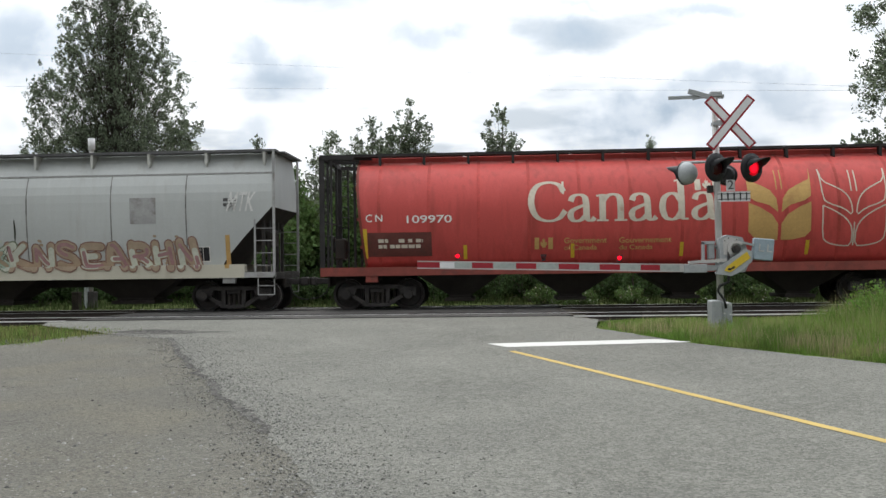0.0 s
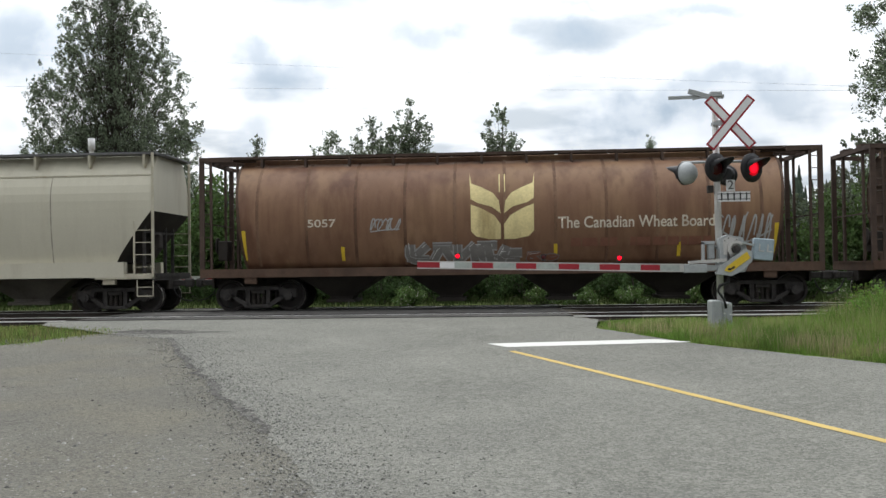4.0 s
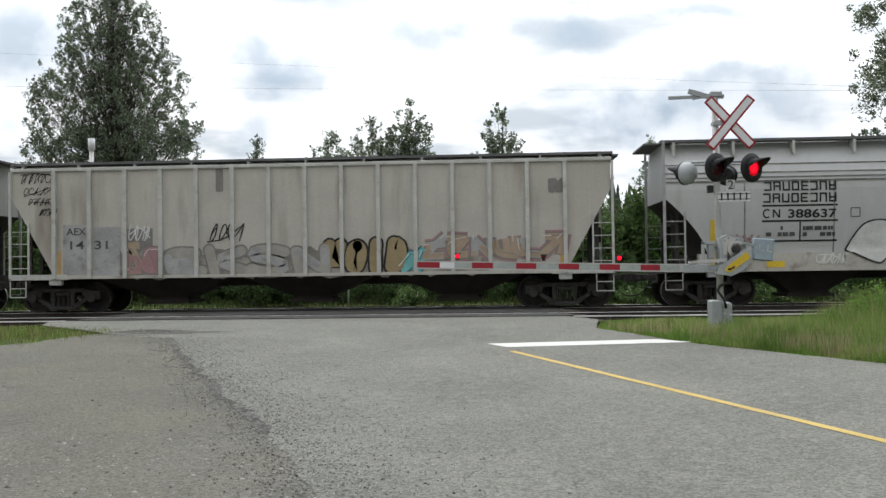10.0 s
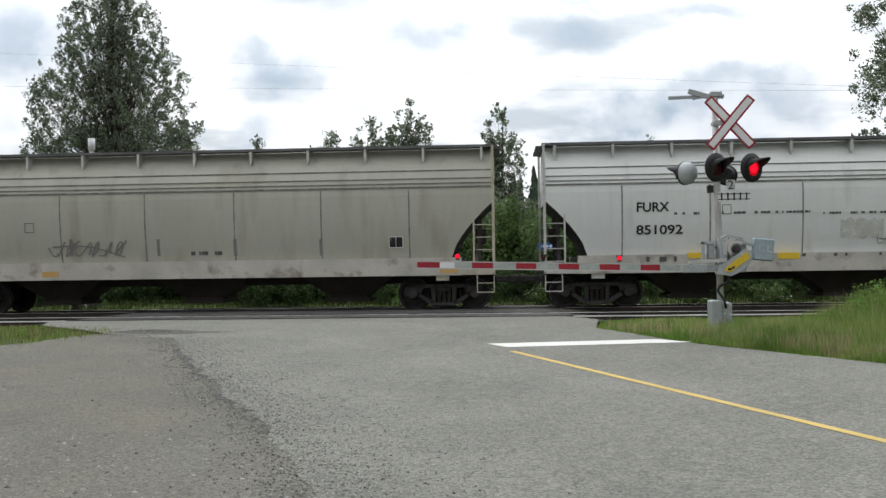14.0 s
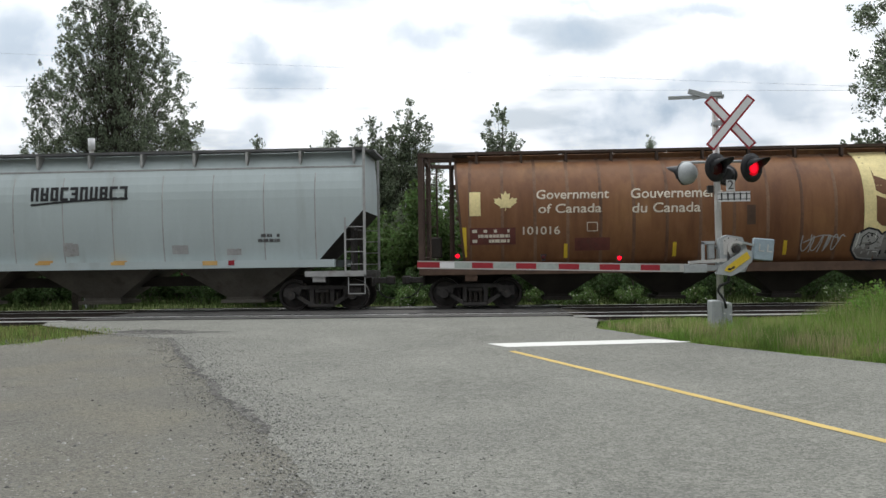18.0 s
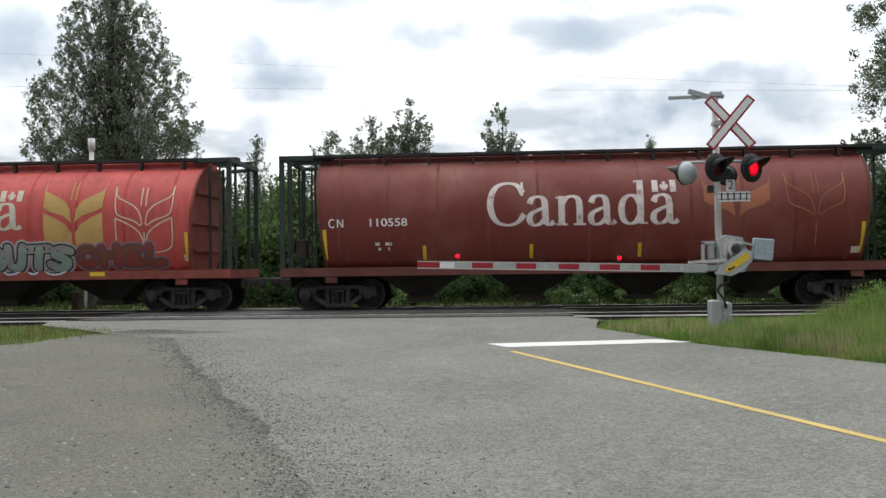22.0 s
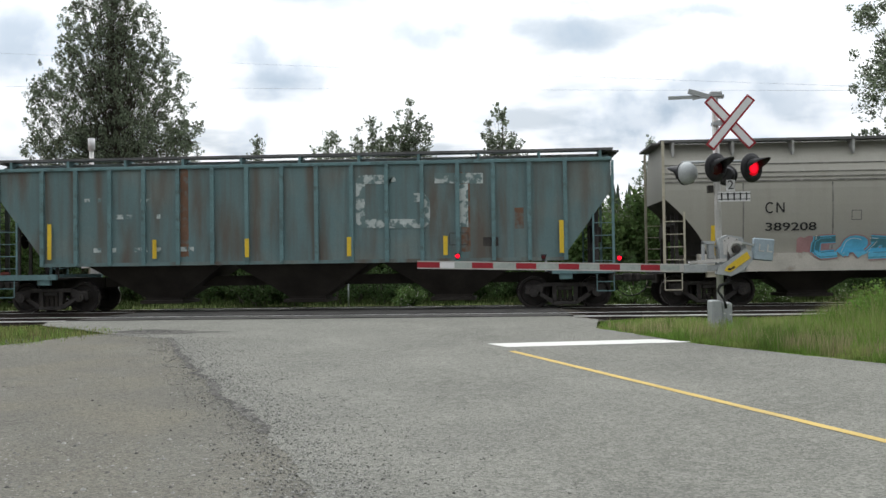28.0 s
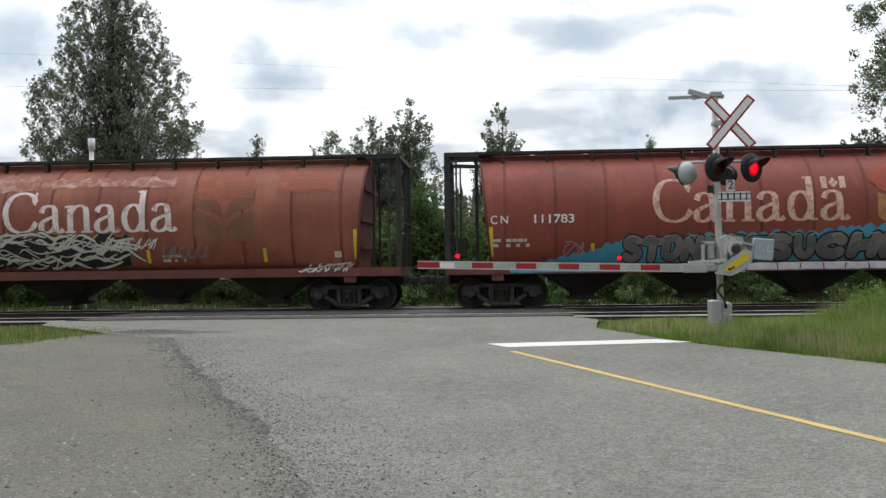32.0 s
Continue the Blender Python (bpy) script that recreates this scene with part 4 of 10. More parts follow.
def letters(name, text, size, material, parent, at, thick=0.002, label="", align="CENTER"):
    """Lettering of the built-in font as a thin mesh standing in x and z."""
    cu = bpy.data.curves.new(name, "FONT")
    cu.body, cu.size, cu.extrude, cu.align_x, cu.align_y = text, size, thick, align, "CENTER"
    tmp = bpy.data.objects.new(name, cu)
    me = bpy.data.meshes.new_from_object(tmp)
    bpy.data.objects.remove(tmp)
    bpy.data.curves.remove(cu)
    me.transform(Matrix.Rotation(math.pi / 2, 4, "X"))
    me.materials.clear()
    me.materials.append(material)
    ob = part(name, me, material, parent, label)
    ob.location = at
    return ob


two = part("track_number_sign", built(box, 0.13, 0.29, -0.115, -0.105, 2.7, 2.91), M_WHITE, sig, "white plate with the figure 2")
letters("figure", "2", 0.24, INK, two, (0.21, -0.119, 2.805))
ladder_sign = part("track_symbol_sign", built(box, -0.03, 0.57, -0.115, -0.105, 2.5, 2.69), M_WHITE, sig, "white plate with a drawn railway track")
for z in (2.545, 2.645):
    part("drawn_rail", built(box, -0.03, 0.57, -0.119, -0.1155, z - 0.007, z + 0.007), INK, ladder_sign)
for k in range(5):
    part("drawn_tie", built(box, 0.04 + k * 0.115 - 0.013, 0.04 + k * 0.115 + 0.013, -0.121, -0.1195, 2.525, 2.665), INK, ladder_sign)

mech = part("gate_mechanism", built(lambda bm: prism(bm, [(-0.02, 1.17), (0.42, 1.17), (0.48, 1.3), (0.46, 1.62), (0.38, 1.82), (0.1, 1.87), (-0.05, 1.8)], -0.22, 0.06)), M_GALV, sig, "galvanised gate motor housing")
part("housing_cover", built(lambda bm: prism(bm, [(0.03, 1.5), (0.2, 1.46), (0.3, 1.8), (0.12, 1.84), (0.02, 1.78)], -0.232, -0.221)), M_ALU, mech)
for x, z in ((0.05, 1.76), (0.12, 1.81), (0.27, 1.78), (0.42, 1.25), (0.42, 1.55), (0.2, 1.22)):
    part("bolt", shared("small_bolt", M_STEEL_DARK, lambda bm: cyl(bm, (0, -0.24, 0), (0, 1, 0), 0.013, 0.02, 8)), M_STEEL_DARK, mech).location = (x, 0, z)
# a curved rocker arm round the hub
rocker = [(0.16 * math.cos(q), 0.16 * math.sin(q)) for q in [radians(40 + 22 * k) for k in range(9)]]
inner_arc = [(0.11 * math.cos(q), 0.11 * math.sin(q)) for q in [radians(40 + 22 * k) for k in range(8, -1, -1)]]
part("rocker", built(lambda bm: prism(bm, [(0.25 + x, 1.6 + z) for x, z in rocker + inner_arc], -0.3, -0.255)), M_ALU, mech, "curved pale steel rocker arm")
part("hub", built(lambda bm: (cyl(bm, (0.25, -0.22, 1.6), (0, -1, 0), 0.075, 0.09, 16), cyl(bm, (0.25, -0.31, 1.6), (0, -1, 0), 0.035, 0.04, 10), box(bm, 0.1, 0.13, -0.29, -0.23, 1.3, 1.6))), M_STEEL_DARK, mech)
part("side_bracket", built(lambda bm: (box(bm, -0.32, -0.29, -0.1, 0.06, 1.34, 1.74), box(bm, -0.32, -0.1, -0.1, 0.06, 1.7, 1.76), box(bm, -0.22, -0.1, -0.08, 0.06, 1.42, 1.74, 0.015), box(bm, -0.32, -0.1, -0.1, 0.06, 1.34, 1.39))), M_GALV, sig, "bracket and junction box beside the mast")
part("guard_bar", built(lambda bm: beam(bm, (-0.64, -0.32, 1.36), (0.05, -0.3, 1.4), 0.09, 0.055)), M_ALU, sig, "flat pale guard bar before the mast")
sector = part("gate_sector", built(lambda bm: prism(bm, [(-0.14, 1.14), (0.13, 1.1), (0.34, 1.2), (0.52, 1.38), (0.5, 1.56), (0.38, 1.6), (0.1, 1.4), (-0.1, 1.28)], -0.36, -0.33)), M_GALV, sig, "steel sector plate that turns the gate")
part("yellow_panel", built(lambda bm: prism(bm, [(0.11, 1.17), (0.48, 1.43), (0.42, 1.55), (0.05, 1.28), (0.0, 1.2)], -0.372, -0.361)), M_YELLOW, sector, "yellow warning plate with a dark mark")
part("mark", built(lambda bm: (prism(bm, [(0.055, 1.215), (0.115, 1.205), (0.14, 1.24), (0.08, 1.255)], -0.376, -0.373), prism(bm, [(0.13, 1.255), (0.15, 1.225), (0.2, 1.26), (0.18, 1.29)], -0.376, -0.373))), INK, sector)
part("counterweight_arm", built(lambda bm: (beam(bm, (0.36, -0.26, 1.72), (0.62, -0.24, 1.66), 0.09, 0.04), beam(bm, (0.4, -0.2, 1.5), (0.95, -0.2, 1.58), 0.05, 0.06))), M_GALV, sig)
cw = part("counterweight", built(box, -0.185, 0.185, -0.08, 0.08, -0.205, 0.205, 0.02), surf("blue_grey_iron", (0.26, 0.32, 0.36), 0.6, var=0.15, bump=0.1), sig, "blue-grey iron counterweight plates")
cw.matrix_basis = pose(0.745, -0.22, 1.585, 0, 6, 0)
part("plate_joint", built(box, -0.184, 0.184, -0.083, -0.079, -0.2, -0.196), M_STEEL_DARK, cw)
for x in (-0.08, 0.07):
    part("bolt_slot", built(lambda bm: (box(bm, x - 0.01, x + 0.01, -0.088, -0.08, -0.04, 0.1), box(bm, x, x + 0.085, -0.0885, -0.0805, -0.04, -0.02))), M_ALU, cw)
bm = fresh()
limb(bm, [(0.12, -0.2, 1.1), (0.1, -0.24, 0.98), (-0.06, -0.26, 0.92), (-0.1, -0.26, 0.82), (0.02, -0.24, 0.66), (0.06, -0.2, 0.5)], 0.028, 0.024, 8)
part("cable", bm, M_CABLE, sig, "black flexible cable to the base")

# the lowered gate arm
gate = thing("gate_arm", 3.75, 16.88, 1.15, "lowered red and white striped gate arm with red lamps", "gate arm")
ARM0, ARM1 = (-0.28, 0.01), (-5.29, 0.14)
TILT = (ARM1[1] - ARM0[1]) / (ARM1[0] - ARM0[0])


def arm_piece(a, b, h, y0, y1, dz=0.0):
    def fn(bm):
        prism(bm, [(a, ARM0[1] + (a - ARM0[0]) * TILT - h / 2 + dz), (b, ARM0[1] + (b - ARM0[0]) * TILT - h / 2 + dz), (b, ARM0[1] + (b - ARM0[0]) * TILT + h / 2 + dz), (a, ARM0[1] + (a - ARM0[0]) * TILT + h / 2 + dz)], y0, y1)
    return built(fn)


part("arm_beam", arm_piece(-5.29, 0.0, 0.13, -0.012, 0.02), M_ALU, gate, "long tapered aluminium blade")
cuts = [5.29, 4.86, 4.58, 4.25, 3.85, 3.42, 3.04, 2.62, 2.24, 1.86, 1.48, 1.1, 0.74, 0.38]
GREY_SHEET = surf("dull_silver_sheeting", (0.33, 0.365, 0.345), 0.5, var=0.12, scale=4, bump=0.02, stain=(0.27, 0.29, 0.27))
for k in range(len(cuts) - 1):
    red = k == 0 or (k >= 3 and k % 2 == 1)
    part("stripe", arm_piece(-cuts[k], -cuts[k + 1], 0.106, -0.018, -0.0125), M_RED if red else (M_WHITE if k == 1 else GREY_SHEET), gate, "red reflective stripe" if red else "silver-white reflective stripe")
part("arm_rib", arm_piece(-5.29, -0.2, 0.012, -0.02, 0.02, 0.069), M_ALU, gate)
part("arm_rib", arm_piece(-5.29, -0.2, 0.012, -0.02, 0.02, -0.069), M_ALU, gate)
part("arm_clamp", built(lambda bm: (box(bm, -0.3, 0.12, -0.04, 0.05, -0.08, 0.08, 0.01), box(bm, 0.1, 0.5, 0.02, 0.08, -0.05, 0.06, 0.01))), M_GALV, gate, "grey clamp bracket that carries the arm")
ARM_LENS = pose(0, -0.04, 0.075, 90, 0, 0)
for x, lit, flash in ((-4.52, True, False), (-2.9, False, True), (-1.49, True, True)):
    z = ARM0[1] + (x - ARM0[0]) * TILT + 0.1
    la = part("arm_lamp", built(lambda bm: (box(bm, -0.035, 0.035, -0.03, 0.03, 0, 0.04), cyl(bm, (0, -0.03, 0.075), (0, 1, 0), 0.048, 0.06, 12), box(bm, -0.055, 0.055, -0.045, 0.04, 0.1, 0.125))), M_BLACK, gate, "small red lamp on the gate arm")
    la.location = (x, 0.0, z)
    if flash:
        flasher("arm_lens", la, ARM_LENS, 0.042, 0.012, lit, "flashing red lens")
    else:
        part("arm_lens", built(lens_dome, 0.042, 0.012), M_LENS_ON, la, "lit red lens").matrix_basis = ARM_LENS

# the signal on the far side of the tracks, seen from behind
far = thing("crossing_signal", -15.95, 34, -0.25, "far crossing signal mast with red lamps behind the train", "crossing signal", "crossing signals")
part("mast", built(tube, (0, 0, 0), (0.08, 0, 6.7), 0.09, 0.085, 12), M_ALU, far)
part("bell", built(lambda bm: (cyl(bm, (0.08, -0.02, 6.25), (0, 0, 1), 0.13, 0.45, 14), cyl(bm, (0.08, -0.14, 6.48), (0, -1, 0), 0.07, 0.01, 12))), M_WHITE, far, "white bell housing on the mast top")
part("foundation", built(box, -0.2, 0.2, -0.2, 0.2, 0, 0.7, 0.02), M_STEEL_DARK, far)
part("lamp_arm", built(tube, (-0.5, -0.05, 3.55), (0.75, -0.05, 3.5), 0.03, n=8), M_GALV, far)
lamp_unit(far, (-0.33, -0.2, 3.32), (0.35, -0.93, 0), True, flash=True)
lamp_unit(far, (0.62, -0.2, 3.28), (0.35, -0.93, 0), False, flash=True)
part("control_box", built(box, 0.1, 0.45, -0.2, 0.1, 1.3, 1.9, 0.02), M_GALV, far)
for x, y, w in ((-0.3, 1.62, 0.3), (0.2, 2.25, 0.26)):
    part("plate", built(box, x, x + w, -0.13, -0.12, y, y + 0.3), M_WHITE, far)

far_gate = thing("gate_arm", -15.6, 33.75, 0.0, "far lowered red and white striped gate arm", "gate arm")
part("arm_beam", built(box, -0.5, 6.35, -0.012, 0.02, 0.86, 1.0), M_ALU, far_gate)
for k in range(15):
    part("stripe", built(box, k * 0.42, k * 0.42 + 0.42, -0.018, -0.0125, 0.875, 0.985), M_RED if k % 2 == 0 else GREY_SHEET, far_gate, "red reflective stripe" if k % 2 == 0 else "silver-white reflective stripe")
part("arm_clamp", built(box, -0.62, 0.0, -0.05, 0.06, 0.82, 1.06, 0.01), M_GALV, far_gate)
part("support_leg", built(box, -0.5, -0.38, 0.02, 0.14, -0.25, 0.9), M_GALV, far_gate)
for x, lit in ((0.9, False), (3.4, False), (6.2, True)):
    la = part("arm_lamp", built(lambda bm: (box(bm, -0.035, 0.035, -0.03, 0.03, 0, 0.04), cyl(bm, (0, -0.03, 0.075), (0, 1, 0), 0.055, 0.06, 12))), M_BLACK, far_gate, "small red lamp on the gate arm")
    la.location = (x, 0.0, 1.0)
    lens = M_LENS_ON if lit else M_LENS_OFF
    part("lens", built(lambda bm: cyl(bm, (0, -0.032, 0.075), (0, -1, 0), 0.045, 0.02, 12, 0.03)), lens, la, "lit red lens" if lit else "dull red lens")

pole = thing("street_sign", 1.74, 33, -0.25, "blue street name sign on a thin grey post", "street sign")
part("post", built(tube, (0, 0, 0), (0, 0, 2.3), 0.028, n=8), M_GALV, pole)
bl = part("name_plate", built(box, -0.3, 0.3, -0.012, 0.012, 2.08, 2.3, 0.004), M_BLUE, pole, "blue plate with white unreadable writing")
for a, b in ((-0.24, -0.14), (-0.11, 0.0), (0.02, 0.1), (0.15, 0.24)):
    part("writing_bar", built(box, a, b, -0.017, -0.013, 2.15, 2.235), M_WHITE, bl)
pole.rotation_euler.z = radians(12)
marker = thing("marker_post", -5.6, 33, -0.25, "thin grey post with small yellow marker plates", "marker post")
part("post", built(tube, (0, 0, 0), (0, 0, 1.2), 0.03, n=8), M_GALV, marker)
for x, z in ((-0.16, 1.16), (-0.02, 1.12), (0.1, 1.17), (-0.1, 1.04), (0.06, 1.02)):
    part("yellow_plate", built(box, x, x + 0.1, -0.045, -0.035, z, z + 0.07), M_YELLOW, marker)
# grey post beside the road, drawn in the dark tie material
box_far = thing("timber_stub", -15.3, 31.5, -0.25, "short dark post beside the road", "post")
part("stub", built(box, -0.13, 0.13, -0.13, 0.13, 0, 0.75, 0.02), M_TIE, box_far)


# ---- the train ----
HW = 1.58                        # half width of a car's side
SILL_Y = 1.565                   # half width of a hopper's sill
LONGER = 1.022                   # true length of the cars against the drawn plan
WHEELSETS = []
CARS = []


def cyl_half(z):
    d = 1.61 ** 2 - (z - 2.85) ** 2 if z > 2.85 else 1.61 ** 2 - (z - 2.85) ** 2 * 0.5
    return math.sqrt(max(0.02, d))


def hop_half(z):
    if z > 3.3:
        return HW - 0.3 * (z - 3.3) ** 2
    return HW - 0.06 * (3.3 - z) ** 2


def rib_half(z):
    return 1.5 if z <= 4.25 else 1.5 - (z - 4.25) * 2.2


def side_frame(bm):
    y0, y1 = -0.08, 0.08
    box(bm, -0.66, 0.66, y0, y1, 0.62, 0.74, 0.015)
    for s in (-1, 1):
        prism(bm, [(s * 0.62, 0.74), (s * 0.8, 0.67), (s * 1.1, 0.66), (s * 1.12, 0.42), (s * 1.02, 0.4), (s * 1.0, 0.56), (s * 0.78, 0.56), (s * 0.74, 0.4), (s * 0.66, 0.44), (s * 0.6, 0.62)], y0, y1)
        prism(bm, [(s * 0.74, 0.5), (s * 0.74, 0.38), (s * 0.36, 0.12), (s * 0.26, 0.14), (s * 0.28, 0.22)], y0, y1)
        prism(bm, [(s * 0.36, 0.64), (s * 0.24, 0.64), (s * 0.24, 0.16), (s * 0.34, 0.16)], y0, y1)
        cyl(bm, (s * 0.89, y0 - 0.1, 0.457), (0, 1, 0), 0.13, 0.2, 14)
        cyl(bm, (s * 0.89, y0 - 0.13, 0.457), (0, 1, 0), 0.07, 0.04, 10)
    box(bm, -0.34, 0.34, y0 - 0.03, y1 + 0.03, 0.1, 0.2, 0.015)


def spring(bm):
    prof = [(0.066 if q % 2 else 0.05, 0.2 + q * 0.03) for q in range(12)]
    loft(bm, [[(rr * math.cos(k * math.pi / 5), rr * math.sin(k * math.pi / 5), z) for k in range(10)] for rr, z in prof])


def wheelset_mesh():
    if "wheelset" in CACHE:
        return CACHE["wheelset"]
    bm = fresh()
    n = 28
    for s in (-1, 1):
        prof = [(0.1, 0.62), (0.1, 0.8), (0.13, 0.79), (0.17, 0.745), (0.36, 0.73), (0.39, 0.8), (0.457, 0.8), (0.46, 0.7), (0.487, 0.69), (0.487, 0.665), (0.39, 0.665), (0.36, 0.7), (0.17, 0.71), (0.14, 0.66)]
        rings = [[(rr * math.cos(2 * math.pi * k / n), s * y, rr * math.sin(2 * math.pi * k / n)) for k in range(n)] for rr, y in prof]
        loft(bm, rings, smooth=False, caps=False)
    tube(bm, (0, -0.82, 0), (0, 0.82, 0), 0.085, n=12)
    for f in bm.faces:
        c = f.calc_center_median()
        rad = math.hypot(c.x, c.z)
        f.material_index = 1 if 0.44 < rad < 0.47 and abs(c.y) > 0.69 else 0
    bmesh.ops.recalc_face_normals(bm, faces=bm.faces)
    me = bpy.data.meshes.new("wheelset")
    bm.to_mesh(me)
    bm.free()
    me.materials.append(M_WHEEL)
    me.materials.append(M_TREAD)
    CACHE["wheelset"] = me
    return me


def truck(car, x, index):
    t = part("truck", shared("truck_bolster", M_STEEL_DARK, lambda bm: (box(bm, -0.2, 0.2, -1.0, 1.0, 0.5, 0.72, 0.02), box(bm, -0.2, 0.2, -1.1, 1.1, 0.53, 0.61), cyl(bm, (0, 0, 0.72), (0, 0, 1), 0.25, 0.22, 16))), M_STEEL_DARK, car, "grimy cast steel wheel truck")
    t.location.x = x
    for s in (-1, 1):
        f = part("side_frame", shared("side_frame", M_STEEL_DARK, side_frame), M_STEEL_DARK, t)
        f.matrix_basis = pose(0, s * 1.0, 0, 0, 0, 0 if s < 0 else 180)
        for sx in (-0.15, 0.0, 0.15):
            part("spring", shared("spring", M_UNDER, spring), M_UNDER, t).location = (sx, s * 1.0, 0)
        w = part("wheelset", wheelset_mesh(), None, t, "steel wheel pair on its axle")
        w.location = (s * 0.89, 0, 0.457)
        WHEELSETS.append((w, index))


def ladder(car, x, side, z0, z1, tall, material, inner):
    """Two stiles and rungs on a car's corner; tall is the outer stile's top, inner the way to the other stile."""
    y = side * (HW - 0.03)

    def fn(bm):
        beam(bm, (0, 0, z0), (0, 0, tall), 0.07, 0.05)
        beam(bm, (inner, 0, z0), (inner, 0, z1), 0.05, 0.04)
        z = z0 + 0.3
        while z < z1 + 0.01:
            tube(bm, (0, -0.02 * side, z), (inner, -0.02 * side, z), 0.014, n=6)
            z += 0.36
    ob = part("ladder", shared(("ladder", z0, z1, tall, inner, side), material, fn), material, car)
    ob.location = (x, y, 0)
    st = part("stirrup_step", shared(("stirrup", inner), material, lambda bm: (beam(bm, (0, 0, 0.98), (0, 0, 0.5), 0.025, 0.02), beam(bm, (inner * 0.85, 0, 0.98), (inner * 0.85, 0, 0.5), 0.025, 0.02), beam(bm, (0, 0, 0.5), (inner * 0.85, 0, 0.5), 0.03, 0.03), beam(bm, (0, 0, 0.76), (inner * 0.85, 0, 0.76), 0.025, 0.025))), material, car)
    st.location = (x, y, 0)


def end_gear(car, L, material):
    """Draft sill, couplers, hoses and brake rigging at both ends."""
    for s in (-1, 1):
        d = part("draft_sill", shared("draft_sill", M_UNDER, lambda bm: (box(bm, -2.6, 0.0, -0.24, 0.24, 0.72, 1.04, 0.015), box(bm, -0.04, 0.02, -0.42, 0.42, 0.68, 1.06))), M_UNDER, car)
        d.matrix_basis = pose(s * (L / 2 - 0.02), 0, 0, 0, 0, 0 if s > 0 else 180)
        c = part("coupler", shared("coupler", M_STEEL_DARK, lambda bm: (box(bm, 0.0, 0.42, -0.08, 0.08, 0.76, 0.94, 0.02), box(bm, 0.38, 0.655, -0.17, 0.02, 0.72, 0.98, 0.04), box(bm, 0.4, 0.56, 0.02, 0.15, 0.74, 0.96, 0.03))), M_STEEL_DARK, car, "cast steel knuckle coupler")
        c.matrix_basis = pose(s * L / 2, 0, 0, 0, 0, 0 if s > 0 else 180)

        def hose(bm):
            limb(bm, [(0.1, -0.35, 0.72), (0.2, -0.33, 0.5), (0.4, -0.28, 0.34), (0.6, -0.22, 0.3), (0.655, -0.2, 0.31)], 0.022, 0.022, 6)
        h = part("air_hose", shared("air_hose", M_CABLE, hose), M_CABLE, car)
        h.matrix_basis = pose(s * L / 2, 0, 0, 0, 0, 0 if s > 0 else 180)


def pocket(car, x, top_w, bot_w, z0, z1, material, half=1.3):
    def fn(bm):
        loft(bm, [[(sx * w, sy * h, z) for sx, sy in ((-1, -1), (1, -1), (1, 1), (-1, 1))] for w, h, z in ((top_w, half, z1), (bot_w, 0.55, z0 + 0.08), (bot_w, 0.55, z0))])
        box(bm, -bot_w - 0.1, bot_w + 0.1, -0.75, 0.75, z0 - 0.1, z0, 0.01)
    ob = part("hopper_bay", shared(("hopper_bay", top_w, bot_w, z0, z1), material, fn), material, car, "sloping discharge hopper under the car")
    ob.location.x = x


def outline(L, half, zb, ztop, cut=0.0, zcut=None, bend=0.5, end_in=0.0):
    """Cross-sections of a closed body: half(z) gives the width; the ends are cut up to zcut over a length cut."""
    zs = [zb + (ztop - zb) * k / 14 for k in range(15)]
    st = []
    if cut:
        for k in range(9):
            u = k / 8
            f = (1 - bend) * (1 - u) + bend * math.sqrt(max(0.0, 1 - u * u))
            st.append((L / 2 - cut * u, zb + (zcut - zb) * f))
    else:
        st = [(L / 2 - 0.0, zb), (L / 2 - 0.02, zb)]
    cols = [(-x, z) for x, z in st] + [(x, z) for x, z in st[::-1]]
    rings = []
    for x, z0 in cols:
        low = [max(z, z0 + 0.0005 * k) for k, z in enumerate(zs)]
        rings.append([(x, -half(z), z) for z in low] + [(x, half(z), z) for z in low[::-1]])
    return rings


def new_car(index, s, L, label):
    car = thing("hopper_car", 0, TRACK_Y[1], 0, label, "freight car", "cars of the grain train")
    CARS.append((car, 0.119 + LONGER * s, index))
    return car


